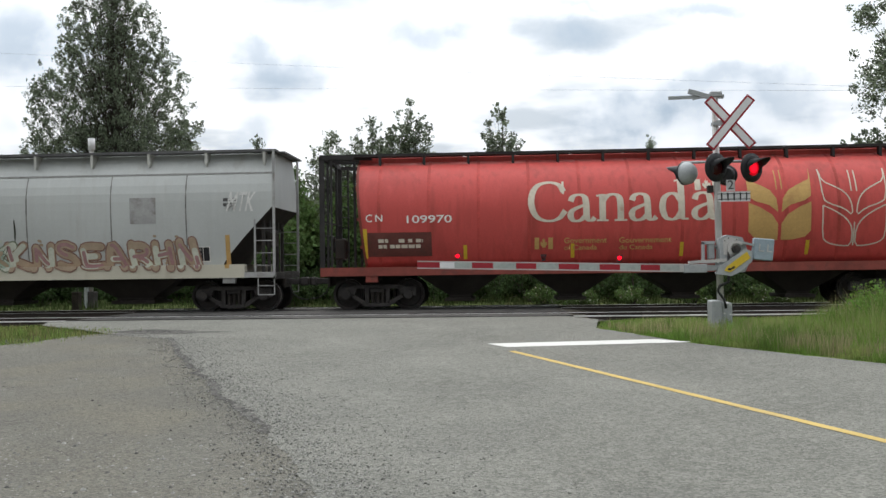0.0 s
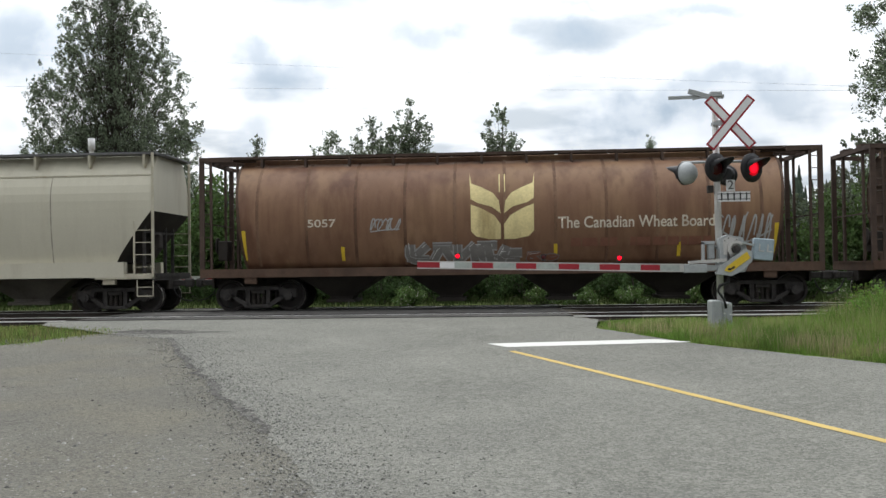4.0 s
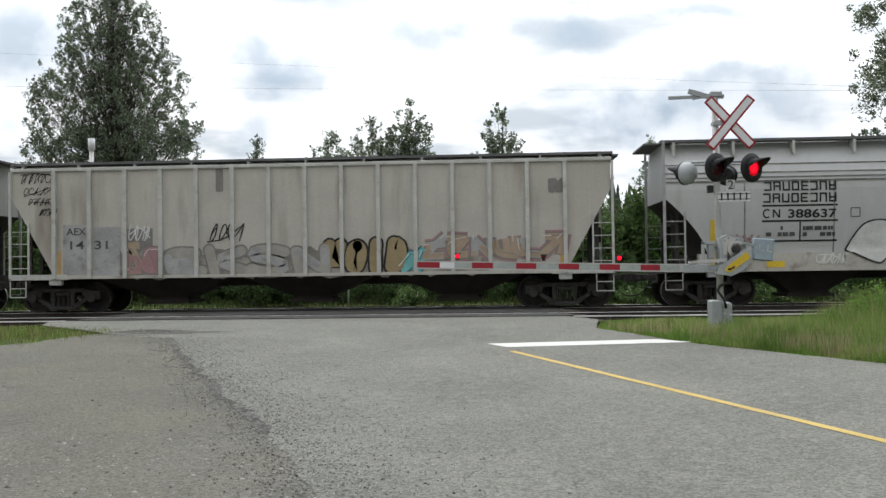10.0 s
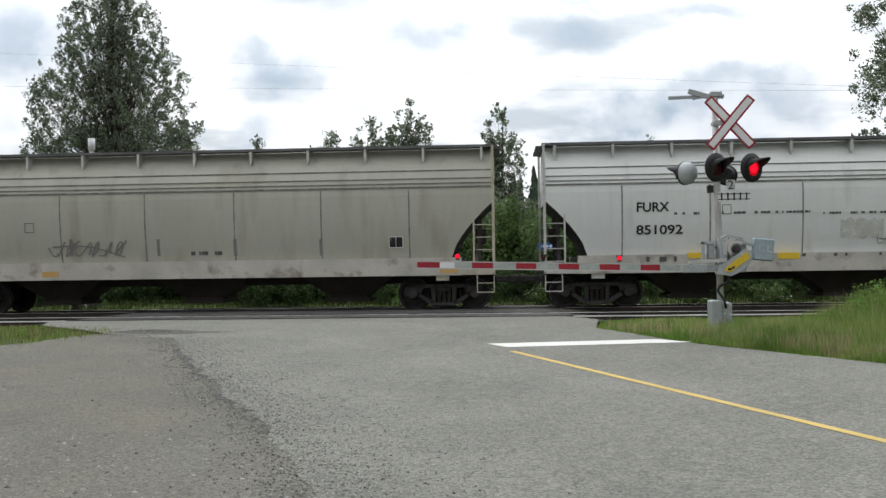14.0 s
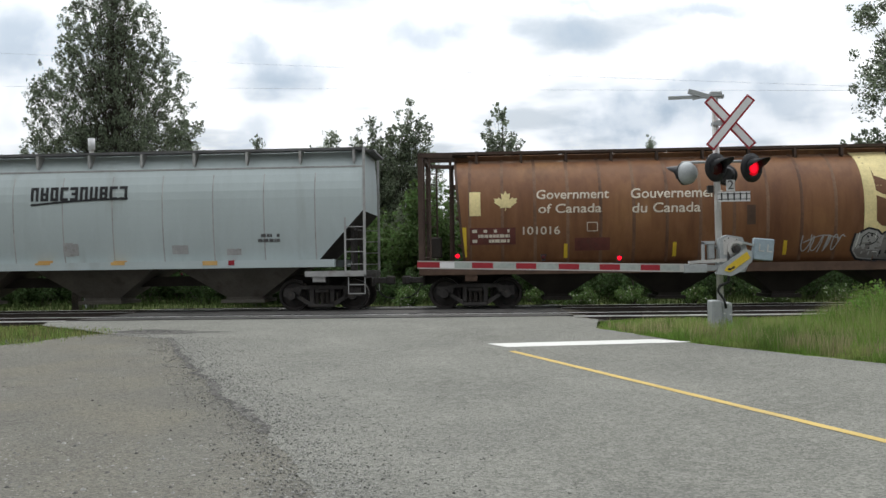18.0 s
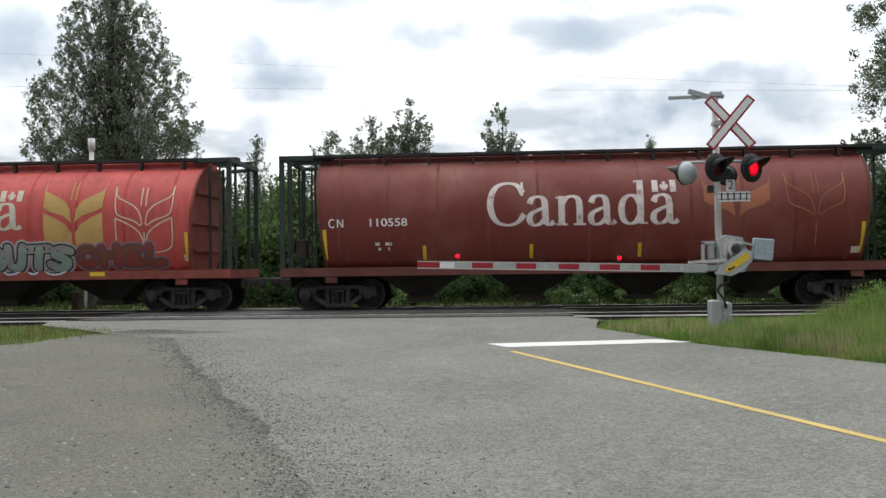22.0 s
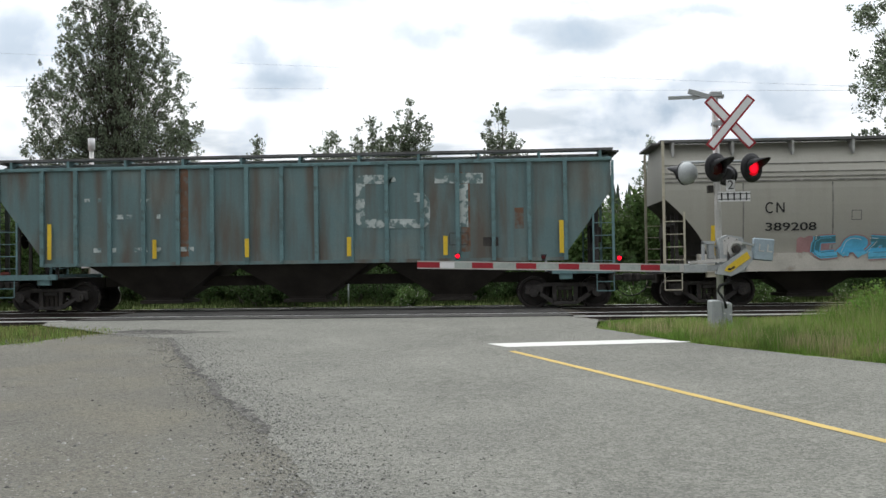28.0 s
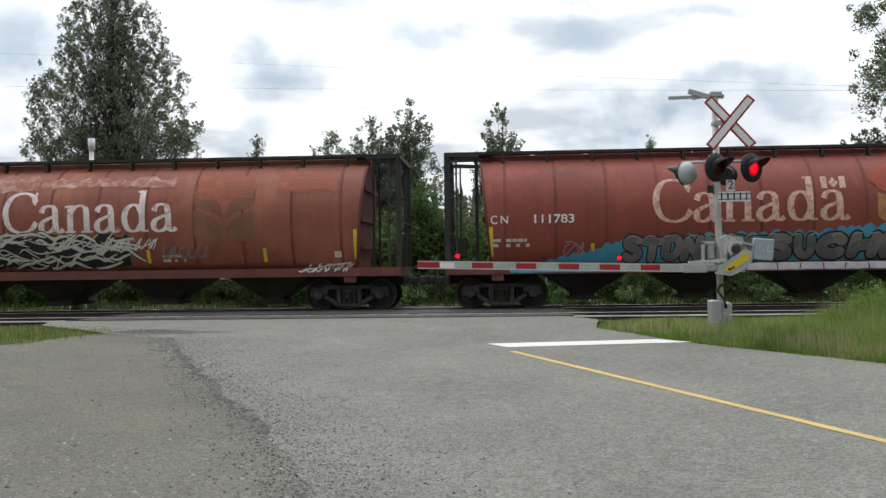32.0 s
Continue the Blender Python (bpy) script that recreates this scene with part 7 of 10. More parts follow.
# ---- paints ----
def paint(name, base, stain=RUST, at=(0.6, 0.85), second=None, second_at=(0.5, 0.7), rough=0.52, var=0.1, scale=0.5):
    return surf(name, base, rough, var=var, scale=scale, fine=26, bump=0.05, stain=stain, stain_at=at, streak=True, second=second, second_at=second_at, second_scale=0.5)


def darker(c, k=0.6):
    return tuple(v * k for v in c)


P_RED = paint("bright_red_paint", (0.53, 0.08, 0.07), (0.25, 0.045, 0.035), (0.55, 0.85))
P_RED_WORN = paint("worn_red_paint", (0.53, 0.095, 0.085), (0.24, 0.045, 0.035), (0.52, 0.8))
P_RED_PINK = paint("faded_red_paint", (0.56, 0.1, 0.093), (0.3, 0.05, 0.04), (0.55, 0.85))
P_MAROON = paint("maroon_paint", (0.175, 0.038, 0.03), (0.1, 0.034, 0.028), second=(0.225, 0.085, 0.066), second_at=(0.5, 0.7))
P_MAROON_BR = paint("rusty_maroon_paint", (0.175, 0.05, 0.034), (0.10, 0.035, 0.024), second=(0.22, 0.055, 0.034))
P_OXIDE = paint("oxide_red_paint", (0.24, 0.062, 0.044), (0.12, 0.036, 0.027), second=(0.31, 0.09, 0.06))
P_OXIDE_B = paint("dull_oxide_paint", (0.25, 0.085, 0.055), (0.14, 0.05, 0.035), second=(0.33, 0.12, 0.075))
P_BROWN_A = paint("brown_rusted_paint", (0.212, 0.118, 0.074), (0.13, 0.06, 0.038), (0.48, 0.72), second=(0.28, 0.18, 0.085), second_at=(0.48, 0.66))
P_BROWN_B = paint("dusty_brown_paint", (0.2, 0.132, 0.084), (0.115, 0.062, 0.04), (0.48, 0.72), second=(0.25, 0.175, 0.1), second_at=(0.48, 0.66))
P_BROWN_C = paint("wheat_brown_paint", (0.205, 0.113, 0.068), (0.11, 0.05, 0.031), (0.48, 0.72), second=(0.25, 0.15, 0.085), second_at=(0.48, 0.66))
P_BROWN_D = paint("olive_brown_paint", (0.172, 0.113, 0.069), (0.1, 0.054, 0.034), (0.48, 0.72), second=(0.225, 0.16, 0.09), second_at=(0.48, 0.66))
P_ORANGE = paint("orange_rust_paint", (0.33, 0.15, 0.078), (0.12, 0.048, 0.03), (0.46, 0.68), second=(0.35, 0.18, 0.1), second_at=(0.48, 0.66))
P_GOV = paint("government_brown_paint", (0.195, 0.09, 0.04), (0.10, 0.04, 0.02), (0.5, 0.75), second=(0.25, 0.13, 0.055))
P_GREY = paint("light_grey_paint", (0.47, 0.49, 0.48), (0.30, 0.27, 0.24), (0.6, 0.85), var=0.06)
P_CREAM = paint("cream_paint", (0.54, 0.515, 0.42), (0.42, 0.37, 0.27), (0.58, 0.85), var=0.05)
P_CREAM_B = paint("sand_cream_paint", (0.51, 0.485, 0.395), (0.36, 0.32, 0.24), (0.58, 0.85), var=0.05)
P_TAN = paint("tan_dust_paint", (0.23, 0.142, 0.082), (0.16, 0.088, 0.05), (0.5, 0.75), second=(0.27, 0.175, 0.10))
P_GT = paint("dark_brown_rib_paint", (0.082, 0.058, 0.044), (0.05, 0.03, 0.02), (0.5, 0.75), second=(0.105, 0.08, 0.06))
P_CNGREY = paint("silver_grey_paint", (0.46, 0.465, 0.46), (0.30, 0.28, 0.25), (0.6, 0.85), var=0.06)
P_CNGREY_D = paint("dull_grey_paint", (0.38, 0.385, 0.36), (0.22, 0.21, 0.19), (0.66, 0.9), var=0.08)
P_AEX = paint("chalky_white_paint", (0.47, 0.45, 0.40), (0.22, 0.18, 0.14), (0.55, 0.78), second=(0.40, 0.38, 0.34))
P_FURX = paint("clean_white_grey_paint", (0.64, 0.655, 0.64), (0.38, 0.37, 0.34), (0.6, 0.85), var=0.05)
P_WFRX = paint("greenish_grey_paint", (0.40, 0.395, 0.335), (0.26, 0.24, 0.19), (0.55, 0.8), var=0.06)
P_DUNE = paint("pale_sand_paint", (0.50, 0.47, 0.385), (0.34, 0.3, 0.22), (0.55, 0.8), var=0.06)
P_SLATE = paint("slate_grey_paint", (0.20, 0.212, 0.205), (0.125, 0.11, 0.09), (0.48, 0.75), second=(0.27, 0.235, 0.175), second_at=(0.5, 0.72), var=0.18)
P_PALEBLUE = paint("pale_blue_grey_paint", (0.41, 0.47, 0.475), (0.30, 0.32, 0.31), (0.6, 0.85), var=0.04)
P_CGEX = paint("rust_washed_cream_paint", (0.36, 0.255, 0.16), (0.15, 0.085, 0.05), (0.5, 0.72), second=(0.26, 0.125, 0.065), second_at=(0.44, 0.6))
P_RIBGREY = paint("even_grey_paint", (0.43, 0.46, 0.455), (0.30, 0.30, 0.28), (0.62, 0.9), var=0.05)
P_TAUPE = paint("taupe_grey_paint", (0.33, 0.322, 0.285), (0.26, 0.24, 0.2), (0.58, 0.85), var=0.06)
P_TEAL = paint("faded_teal_paint", (0.12, 0.188, 0.194), (0.11, 0.088, 0.07), (0.47, 0.66), second=(0.17, 0.195, 0.18))
P_OFFWHITE = paint("off_white_paint", (0.46, 0.455, 0.40), (0.38, 0.35, 0.28), (0.6, 0.85), var=0.04)

T_DARK = surf("dark_trim", (0.05, 0.045, 0.042), 0.7, var=0.3, scale=2, fine=20, bump=0.1)
T_BROWN = surf("brown_trim", (0.085, 0.052, 0.036), 0.75, var=0.25, scale=2, fine=20, bump=0.1, stain=(0.07, 0.035, 0.022))
T_ROOFBLACK = surf("black_roof_tar", (0.03, 0.028, 0.028), 0.7, var=0.3, scale=2, fine=20, bump=0.1)
T_ROOFBROWN = surf("brown_roof_rust", (0.065, 0.044, 0.035), 0.8, var=0.25, scale=2, fine=20, bump=0.1)
T_GREENBLACK = surf("dark_green_frame", (0.03, 0.042, 0.035), 0.7, var=0.3, scale=2, fine=20, bump=0.1)
T_GREY = surf("grey_trim", (0.34, 0.34, 0.335), 0.6, var=0.15, scale=2, fine=20, bump=0.06, stain=(0.2, 0.18, 0.16))
T_LIGHT = surf("light_trim", (0.47, 0.47, 0.44), 0.6, var=0.12, scale=2, fine=20, bump=0.06, stain=(0.35, 0.32, 0.28))
T_CREAMT = surf("cream_trim", (0.43, 0.40, 0.315), 0.6, var=0.12, scale=2, fine=20, bump=0.06, stain=(0.33, 0.28, 0.2))
T_TEAL = surf("teal_trim", (0.12, 0.205, 0.215), 0.65, var=0.15, scale=2, fine=20, bump=0.06, stain=(0.07, 0.09, 0.085))
T_GTPOST = surf("grey_brown_post", (0.15, 0.125, 0.10), 0.7, var=0.15, scale=2, fine=20, bump=0.06, stain=(0.09, 0.065, 0.05))
T_MAROONS = surf("maroon_sill", (0.125, 0.042, 0.034), 0.7, var=0.2, scale=2, fine=20, bump=0.1, stain=(0.09, 0.045, 0.035))
T_REDSILL = surf("dirty_red_sill", (0.22, 0.055, 0.042), 0.7, var=0.2, scale=2, fine=20, bump=0.1, stain=(0.13, 0.05, 0.04))
T_REDBAND = surf("red_weld_shadow", (0.47, 0.07, 0.06), 0.7, var=0.2, scale=2, bump=0.05, stain=(0.28, 0.05, 0.04), stain_at=(0.5, 0.7), streak=True)
T_MAROONBAND = surf("maroon_weld", (0.145, 0.038, 0.031), 0.7, var=0.25, scale=2, bump=0.05, stain=(0.19, 0.055, 0.042), stain_at=(0.42, 0.6), streak=True)
T_BROWNBAND = surf("brown_weld", (0.115, 0.062, 0.04), 0.75, var=0.3, scale=2, bump=0.05, stain=(0.2, 0.12, 0.075), stain_at=(0.42, 0.6), streak=True)
T_BAYGREY = surf("dusty_grey_bay", (0.115, 0.105, 0.09), 0.8, var=0.2, scale=1.2, fine=16, bump=0.1, stain=(0.07, 0.06, 0.055))
T_BAYTAN = surf("dusty_tan_bay", (0.15, 0.115, 0.08), 0.8, var=0.2, scale=1.2, fine=16, bump=0.1, stain=(0.07, 0.05, 0.04))

T_SEAM = surf("sooty_seam", (0.17, 0.165, 0.155), 0.75, var=0.3, scale=3, bump=0.05, stain=(0.3, 0.29, 0.27), stain_at=(0.5, 0.7))
T_RUSTFLAKE = surf("flaking_rust", (0.2, 0.085, 0.045), 0.85, var=0.3, scale=6, bump=0.1, stain=(0.36, 0.33, 0.3), stain_at=(0.5, 0.6))
T_SILLDUST = surf("dusty_sill_paint", (0.44, 0.42, 0.375), 0.75, var=0.15, scale=1.2, fine=24, bump=0.06, stain=(0.2, 0.17, 0.13), stain_at=(0.56, 0.72))
T_PATCH = surf("chalky_patch", (0.36, 0.355, 0.30), 0.75, var=0.15, scale=2.5, bump=0.03, stain=(0.24, 0.17, 0.11), stain_at=(0.55, 0.66))
CN_LINES = [(4.02, 0.03), (3.78, 0.022), (3.64, 0.022), (3.53, 0.045)]
WIDE = dict(overhang=0.42, sill_mat=T_SILLDUST, lines=CN_LINES, sill_low=0.99, sill_in=0.95, cut=1.15, zcut=3.05, bend=0.35, seam_mat=T_SEAM, line_mat=T_SEAM, seam_top=3.45, seams=[-6.3, -3.9, -1.4, 1.2, 3.7, 6.2])
T_SEAMDUST = surf("dusty_seam", (0.31, 0.285, 0.235), 0.75, var=0.3, scale=3, bump=0.05, stain=(0.2, 0.175, 0.14), stain_at=(0.5, 0.7))
THIN = dict(seam_mat=T_SEAMDUST, lines=[(4.06, 0.05)], sill_low=1.28, sill_in=0.9, cut=1.45, zcut=3.45, bend=0.5, seams=[-7.0 + 1.27 * k for k in range(12)], bay=T_BAYGREY)
RIB = dict(cut=1.35, zcut=3.35, bend=0.0, ribs=16, zb=1.45, sill_low=1.38, sill_in=1.3)


def style(base, **more):
    return {**base, **more}


C = {}
C[0] = cylinder_car(0, 3.56, "bright red cylindrical grain hopper with white wordmark and wheat emblem", P_RED, T_REDBAND, T_ROOFBLACK, T_REDSILL)
C[1] = hopper_shell(1, -15.2, 17.56, "light grey covered hopper with low graffiti along its side", P_GREY, T_GREY, T_LIGHT, style(THIN, seam_mat=T_SEAM, sill_low=1.0, sill_mat=P_CREAM_B, zb=1.36, cut=1.5, zcut=3.05, bend=0.1, seams=[-5.6, -3.3, -0.9, 1.5, 4.0, 6.2], bay=M_UNDER))
C[2] = cylinder_car(2, -34.09, "rusty brown cylindrical grain hopper with grey graffiti", P_BROWN_A, T_BROWNBAND, T_ROOFBROWN, T_BROWN)
C[3] = cylinder_car(3, -52.88, "dusty brown cylindrical grain hopper with blue and pink graffiti", P_BROWN_B, T_BROWNBAND, T_ROOFBROWN, T_BROWN)
C[4] = cylinder_car(4, -71.58, "brown cylindrical grain hopper with a yellow wheat emblem", P_BROWN_C, T_BROWNBAND, T_ROOFBROWN, T_BROWN)
C[5] = hopper_shell(5, -90.04, 16.88, "sand cream covered hopper with faint scribbles", P_CREAM_B, T_CREAMT, T_CREAMT, style(THIN, sill_low=1.05, cut=1.1, zcut=3.0, bend=0.1, seams=[-5.4, -2.7, 0.0, 2.7, 5.4], bay=T_BAYGREY))
C[6] = hopper_shell(6, -108.74, 17.87, "clean cream covered hopper with dark lettering", P_CREAM, T_CREAMT, T_CREAMT, style(THIN, truck_in=1.55))
C[7] = hopper_shell(7, -127.9, 17.71, "tan dust-covered hopper with pale repainted patches", P_TAN, T_BAYTAN, T_BAYTAN, style(THIN, truck_in=1.5, seam_mat=T_BAYTAN, seams=[-6.6, -4.7, -2.8, -0.9, 1.0, 2.9, 4.8, 6.7], bay=T_BAYTAN))
C[8] = hopper_shell(8, -146.9, 17.8, "dark brown ribbed covered hopper with faded blue lettering", P_GT, T_GTPOST, T_DARK, style(RIB, board=M_GRATE, walk_up=0.06))
C[9] = hopper_shell(9, -165.5, 17.03, "silver grey covered hopper with a large black emblem", P_CNGREY, T_GREY, T_LIGHT, style(WIDE))
C[10] = hopper_shell(10, -184.02, 17.34, "chalky white ribbed covered hopper with graffiti along its foot", P_AEX, T_LIGHT, T_GREY, style(RIB, zb=1.08, sill_low=1.02, zcut=3.4, cut=1.25, ribs=15))
C[11] = hopper_shell(11, -202.48, 17.0, "dull grey covered hopper with green and yellow graffiti", P_CNGREY_D, T_GREY, T_GREY, style(WIDE))
C[12] = cylinder_car(12, -221.04, "orange rusted cylindrical grain hopper with wheat emblem and graffiti", P_ORANGE, T_BROWNBAND, T_ROOFBROWN, T_BROWN)
C[13] = hopper_shell(13, -239.55, 16.96, "clean white-grey covered hopper with yellow reflectors", P_FURX, T_LIGHT, T_LIGHT, style(WIDE, truck_in=1.5, overhang=0.16))
C[14] = hopper_shell(14, -257.98, 17.2, "greenish grey covered hopper with a dark scribbled tag", P_WFRX, T_CREAMT, T_LIGHT, style(WIDE, truck_in=1.48, overhang=0.14))
C[15] = hopper_shell(15, -276.04, 16.25, "pale sand covered hopper with dirty lower side", P_DUNE, T_CREAMT, T_CREAMT, style(THIN, cut=1.1, zcut=3.2, bend=0.2, seams=[-5.6, -4.2, -2.8, -1.4, 0, 1.4, 2.8, 4.2, 5.6]))
C[16] = hopper_shell(16, -294.29, 17.58, "slate grey weathered covered hopper", P_SLATE, T_GREY, T_LIGHT, style(THIN, seam_mat=T_SEAM, sill_low=1.0, zb=1.36, cut=1.5, zcut=3.0, bend=0.1, seams=[-6.2, -3.7, -1.2, 1.3, 3.8, 6.3], bay=M_UNDER))
C[17] = cylinder_car(17, -313.15, "brown ribbed cylindrical grain hopper with straw yellow wheat panel", P_GOV, T_BROWNBAND, T_ROOFBROWN, T_BROWN, rings=17)
C[18] = hopper_shell(18, -331.42, 16.14, "pale blue-grey covered hopper with a dark emblem", P_PALEBLUE, T_GREY, T_GREY, style(THIN, seam_mat=T_GREY, lines=[(4.2, 0.05)], cut=1.3, zcut=2.9, bend=0.0, seams=[-6.6 + 1.47 * k for k in range(10)]))
C[19] = hopper_shell(19, -349.79, 17.78, "rust-washed cream covered hopper with a round green emblem", P_CGEX, T_CREAMT, T_CREAMT, style(THIN, seam_mat=T_BAYTAN, line_mat=T_BAYTAN, bay=T_BAYTAN))
C[20] = hopper_shell(20, -368.54, 16.99, "silver grey covered hopper with a large black emblem", P_CNGREY, T_GREY, T_LIGHT, style(WIDE))
C[21] = cylinder_car(21, -387.07, "dark maroon cylindrical grain hopper with white wordmark", P_MAROON, T_MAROONBAND, T_ROOFBLACK, T_MAROONS, frame_mat=T_GREENBLACK)
C[22] = cylinder_car(22, -405.9, "red cylindrical grain hopper with wordmark, wheat emblem and graffiti", P_RED_WORN, T_REDBAND, T_ROOFBLACK, T_REDSILL, frame_mat=T_GREENBLACK, flat_strips=True)
C[23] = cylinder_car(23, -424.5, "olive brown cylindrical grain hopper with a row of graffiti", P_BROWN_D, T_BROWNBAND, T_ROOFBROWN, T_BROWN)
C[24] = cylinder_car(24, -443.2, "rusty maroon cylindrical grain hopper with white wordmark", P_MAROON_BR, T_MAROONBAND, T_ROOFBLACK, T_MAROONS, frame_mat=T_GREENBLACK)
C[25] = hopper_shell(25, -462.11, 17.7, "even light grey ribbed covered hopper", P_RIBGREY, T_GREY, T_LIGHT, style(RIB, zb=1.43, bay=T_BAYGREY, ribs=19, walk_up=0.06))
C[26] = hopper_shell(26, -480.79, 17.0, "taupe grey covered hopper with black and blue graffiti", P_TAUPE, T_CREAMT, T_GREY, style(WIDE, overhang=0.2))
C[27] = hopper_shell(27, -499.45, 17.7, "faded teal ribbed covered hopper with ghost lettering", P_TEAL, T_TEAL, T_TEAL, style(RIB, walk_up=0.06))
C[28] = cylinder_car(28, -518.3, "red cylindrical grain hopper with wordmark and grey graffiti letters", P_RED_PINK, T_REDBAND, T_ROOFBLACK, T_REDSILL, frame_mat=T_GREENBLACK)
C[29] = hopper_shell(29, -537.0, 17.33, "off-white covered hopper with scrawled handwriting", P_OFFWHITE, T_LIGHT, T_LIGHT, style(THIN, cut=1.5, zcut=3.1, bend=0.0, seams=[-6.6, -5.1, -3.6, -2.1, -0.6, 0.9, 2.4, 3.9, 5.4, 6.9]))
C[30] = cylinder_car(30, -555.62, "oxide red cylindrical grain hopper with worn wordmark and graffiti", P_OXIDE, T_MAROONBAND, T_ROOFBLACK, T_MAROONS)
C[31] = cylinder_car(31, -574.29, "dull oxide red cylindrical grain hopper with zebra graffiti", P_OXIDE_B, T_MAROONBAND, T_ROOFBLACK, T_MAROONS)


# ---- marks, car by car ----
k, h = C[0], cyl_side
wordmark(k, -2.85, 2.42, 2.47, 3.63, CREAM, h)
flag(k, 1.76, 2.41, 3.30, 3.62, CREAM, h)
lettering(k, "109970", -6.23, -4.96, 2.50, 2.72, WHITEINK, h)
initials(k, -7.37, -6.93, 2.56, 2.75, 0.038, WHITEINK, h)
patch(k, -7.35, -5.54, 1.55, 2.24, T_MAROONS, h, "dark repainted patch")
bars(k, -7.05, -5.79, 1.79, 2.05, CREAM, h, 2, 0, 0.7)
flag(k, -2.66, -2.15, 1.70, 2.03, GOLD, h)
lettering(k, "Government", -1.84, -0.66, 1.86, 2.02, GOLD, h)
lettering(k, "of Canada", -1.84, -0.93, 1.67, 1.81, GOLD, h)
lettering(k, "Gouvernement", -0.32, 1.11, 1.85, 2.01, GOLD, h)
lettering(k, "du Canada", -0.31, 0.60, 1.66, 1.80, GOLD, h)
wheat(k, 3.15, 4.90, 1.87, 3.89, GOLD, h)
wheat(k, 5.14, 6.89, 1.68, 3.85, CREAM, h, True)
graffiti(k, 7.25, 7.88, 1.27, 1.90, S_DIM, S_BLACK, h, 3, 1, None, fat=0.3, shade=None)
k, h = C[1], low_sill_side
lettering(k, "NDYX", -6.93, -5.73, 2.46, 2.82, INK, h, bold=0.01)
lettering(k, "849312", -6.95, -5.49, 1.92, 2.25, INK, h, bold=0.01)
frame_mark(k, -4.95, -4.71, 2.29, 2.55, INK_GREY, h)
patch(k, 4.56, 5.32, 2.61, 3.37, T_GREY, h, "greyer repainted patch")
froth(k, -5.3, 1.0, 1.75, 2.3, S_CHALK, h, 411, 150)
froth(k, -5.2, 6.4, 1.4, 2.25, S_TAN, h, 412, 90)
fat_letters(k, "SEJNCEMK", -5.2, 1.1, 1.22, 2.22, S_CHALK, S_MOSS, None, h, 0.24, 0.1, 4, (S_SAGE, S_TAN))
fat_letters(k, "KNSEARHN", 0.9, 6.6, 1.22, 2.2, S_TAN, S_RUSTY, None, h, 0.22, -0.1, 7, (S_CHALK, S_ROSE))
tag(k, -5.2, 0.8, 1.4, 2.1, S_INKMOSS, h, 413, 0.016, 12)
tag(k, -5.45, -4.72, 1.21, 1.86, S_BLACK, h, 5, 0.025, 3)
tag(k, -1.81, -0.77, 2.07, 2.36, S_CYAN, h, 6, 0.02, 4)
stroke(k, "paint_drip", [[(-4.265, 2.09), (-4.250, 2.69), (-4.270, 3.3)]], 0.055, S_INKMOSS, h, "dark paint drip", 0.0125, True)
stroke(k, "paint_drip", [[(-3.585, 2.32), (-3.570, 2.96), (-3.590, 3.61)]], 0.055, S_INKMOSS, h, "dark paint drip", 0.0125, True)
stroke(k, "paint_drip", [[(0.105, 2.02), (0.120, 2.58), (0.100, 3.14)]], 0.055, S_INKMOSS, h, "dark paint drip", 0.0125, True)
stroke(k, "paint_drip", [[(1.135, 2.16), (1.150, 2.48), (1.130, 2.8)]], 0.055, S_INKMOSS, h, "dark paint drip", 0.0125, True)
stroke(k, "paint_drip", [[(-4.545, 2.01), (-4.530, 2.44), (-4.550, 2.87)]], 0.055, S_INKMOSS, h, "dark paint drip", 0.0125, True)
data_box(k, 6.46, 6.86, 1.48, 1.92, h)
bars(k, 7.29, 7.68, 3.08, 3.32, INK_GREY, h, 2, 0, 0.7)
bars(k, -6.87, -6.15, 1.60, 1.76, INK_GREY, h, 1, 0, 0.7)
patch(k, -7.31, -7.18, 1.48, 2.49, GOLD, h, "faded yellow reflector")
patch(k, 7.32, 7.45, 1.28, 2.25, GOLD, h, "faded yellow reflector")
k, h = C[1], low_sill_side
lettering(k, "MTK", 7.37, 8.15, 2.93, 3.49, S_WHITE, h, lean=0.12)
k, h = C[2], cyl_side
lettering(k, "396689", -6.08, -4.92, 2.27, 2.53, CREAM, h)
initials(k, -7.35, -6.92, 2.29, 2.52, 0.038, CREAM, h)
bars(k, -7.37, -6.39, 1.66, 1.89, CREAM, h, 2, 0, 0.6)
patch(k, -7.43, -7.07, 1.66, 2.18, T_MAROONS, h)
patch(k, -4.93, -3.45, 1.54, 2.02, T_MAROONS, h, "dark repainted patch")
graffiti(k, -2.31, 1.74, 1.3, 2.12, S_RUSTY, S_BLACK, h, 27, 4, S_DIM, fat=0.36, shade=S_SILVER)
graffiti(k, -0.33, 0.22, 1.40, 2.07, S_CYAN, S_BLACK, h, 22, 1, None, fat=0.34, shade=None)
graffiti(k, 1.75, 2.72, 1.28, 1.88, S_DIM, S_PURPLE, h, 23, 2, None, fat=0.3, shade=None)
tag(k, 6.82, 7.44, 1.85, 2.16, CREAM, h, 7, 0.02, 3)
tag(k, 2.83, 4.10, 1.67, 2.14, S_DIM, h, 8, 0.02, 4)
tag(k, -3.36, -2.87, 1.60, 2.17, S_DIM, h, 9, 0.02, 2)
k, h = C[3], cyl_side
initials(k, -7.16, -6.75, 2.26, 2.47, 0.038, CREAM, h)
bars(k, -7.13, -6.13, 1.81, 2.02, CREAM, h, 2, 0, 0.6)
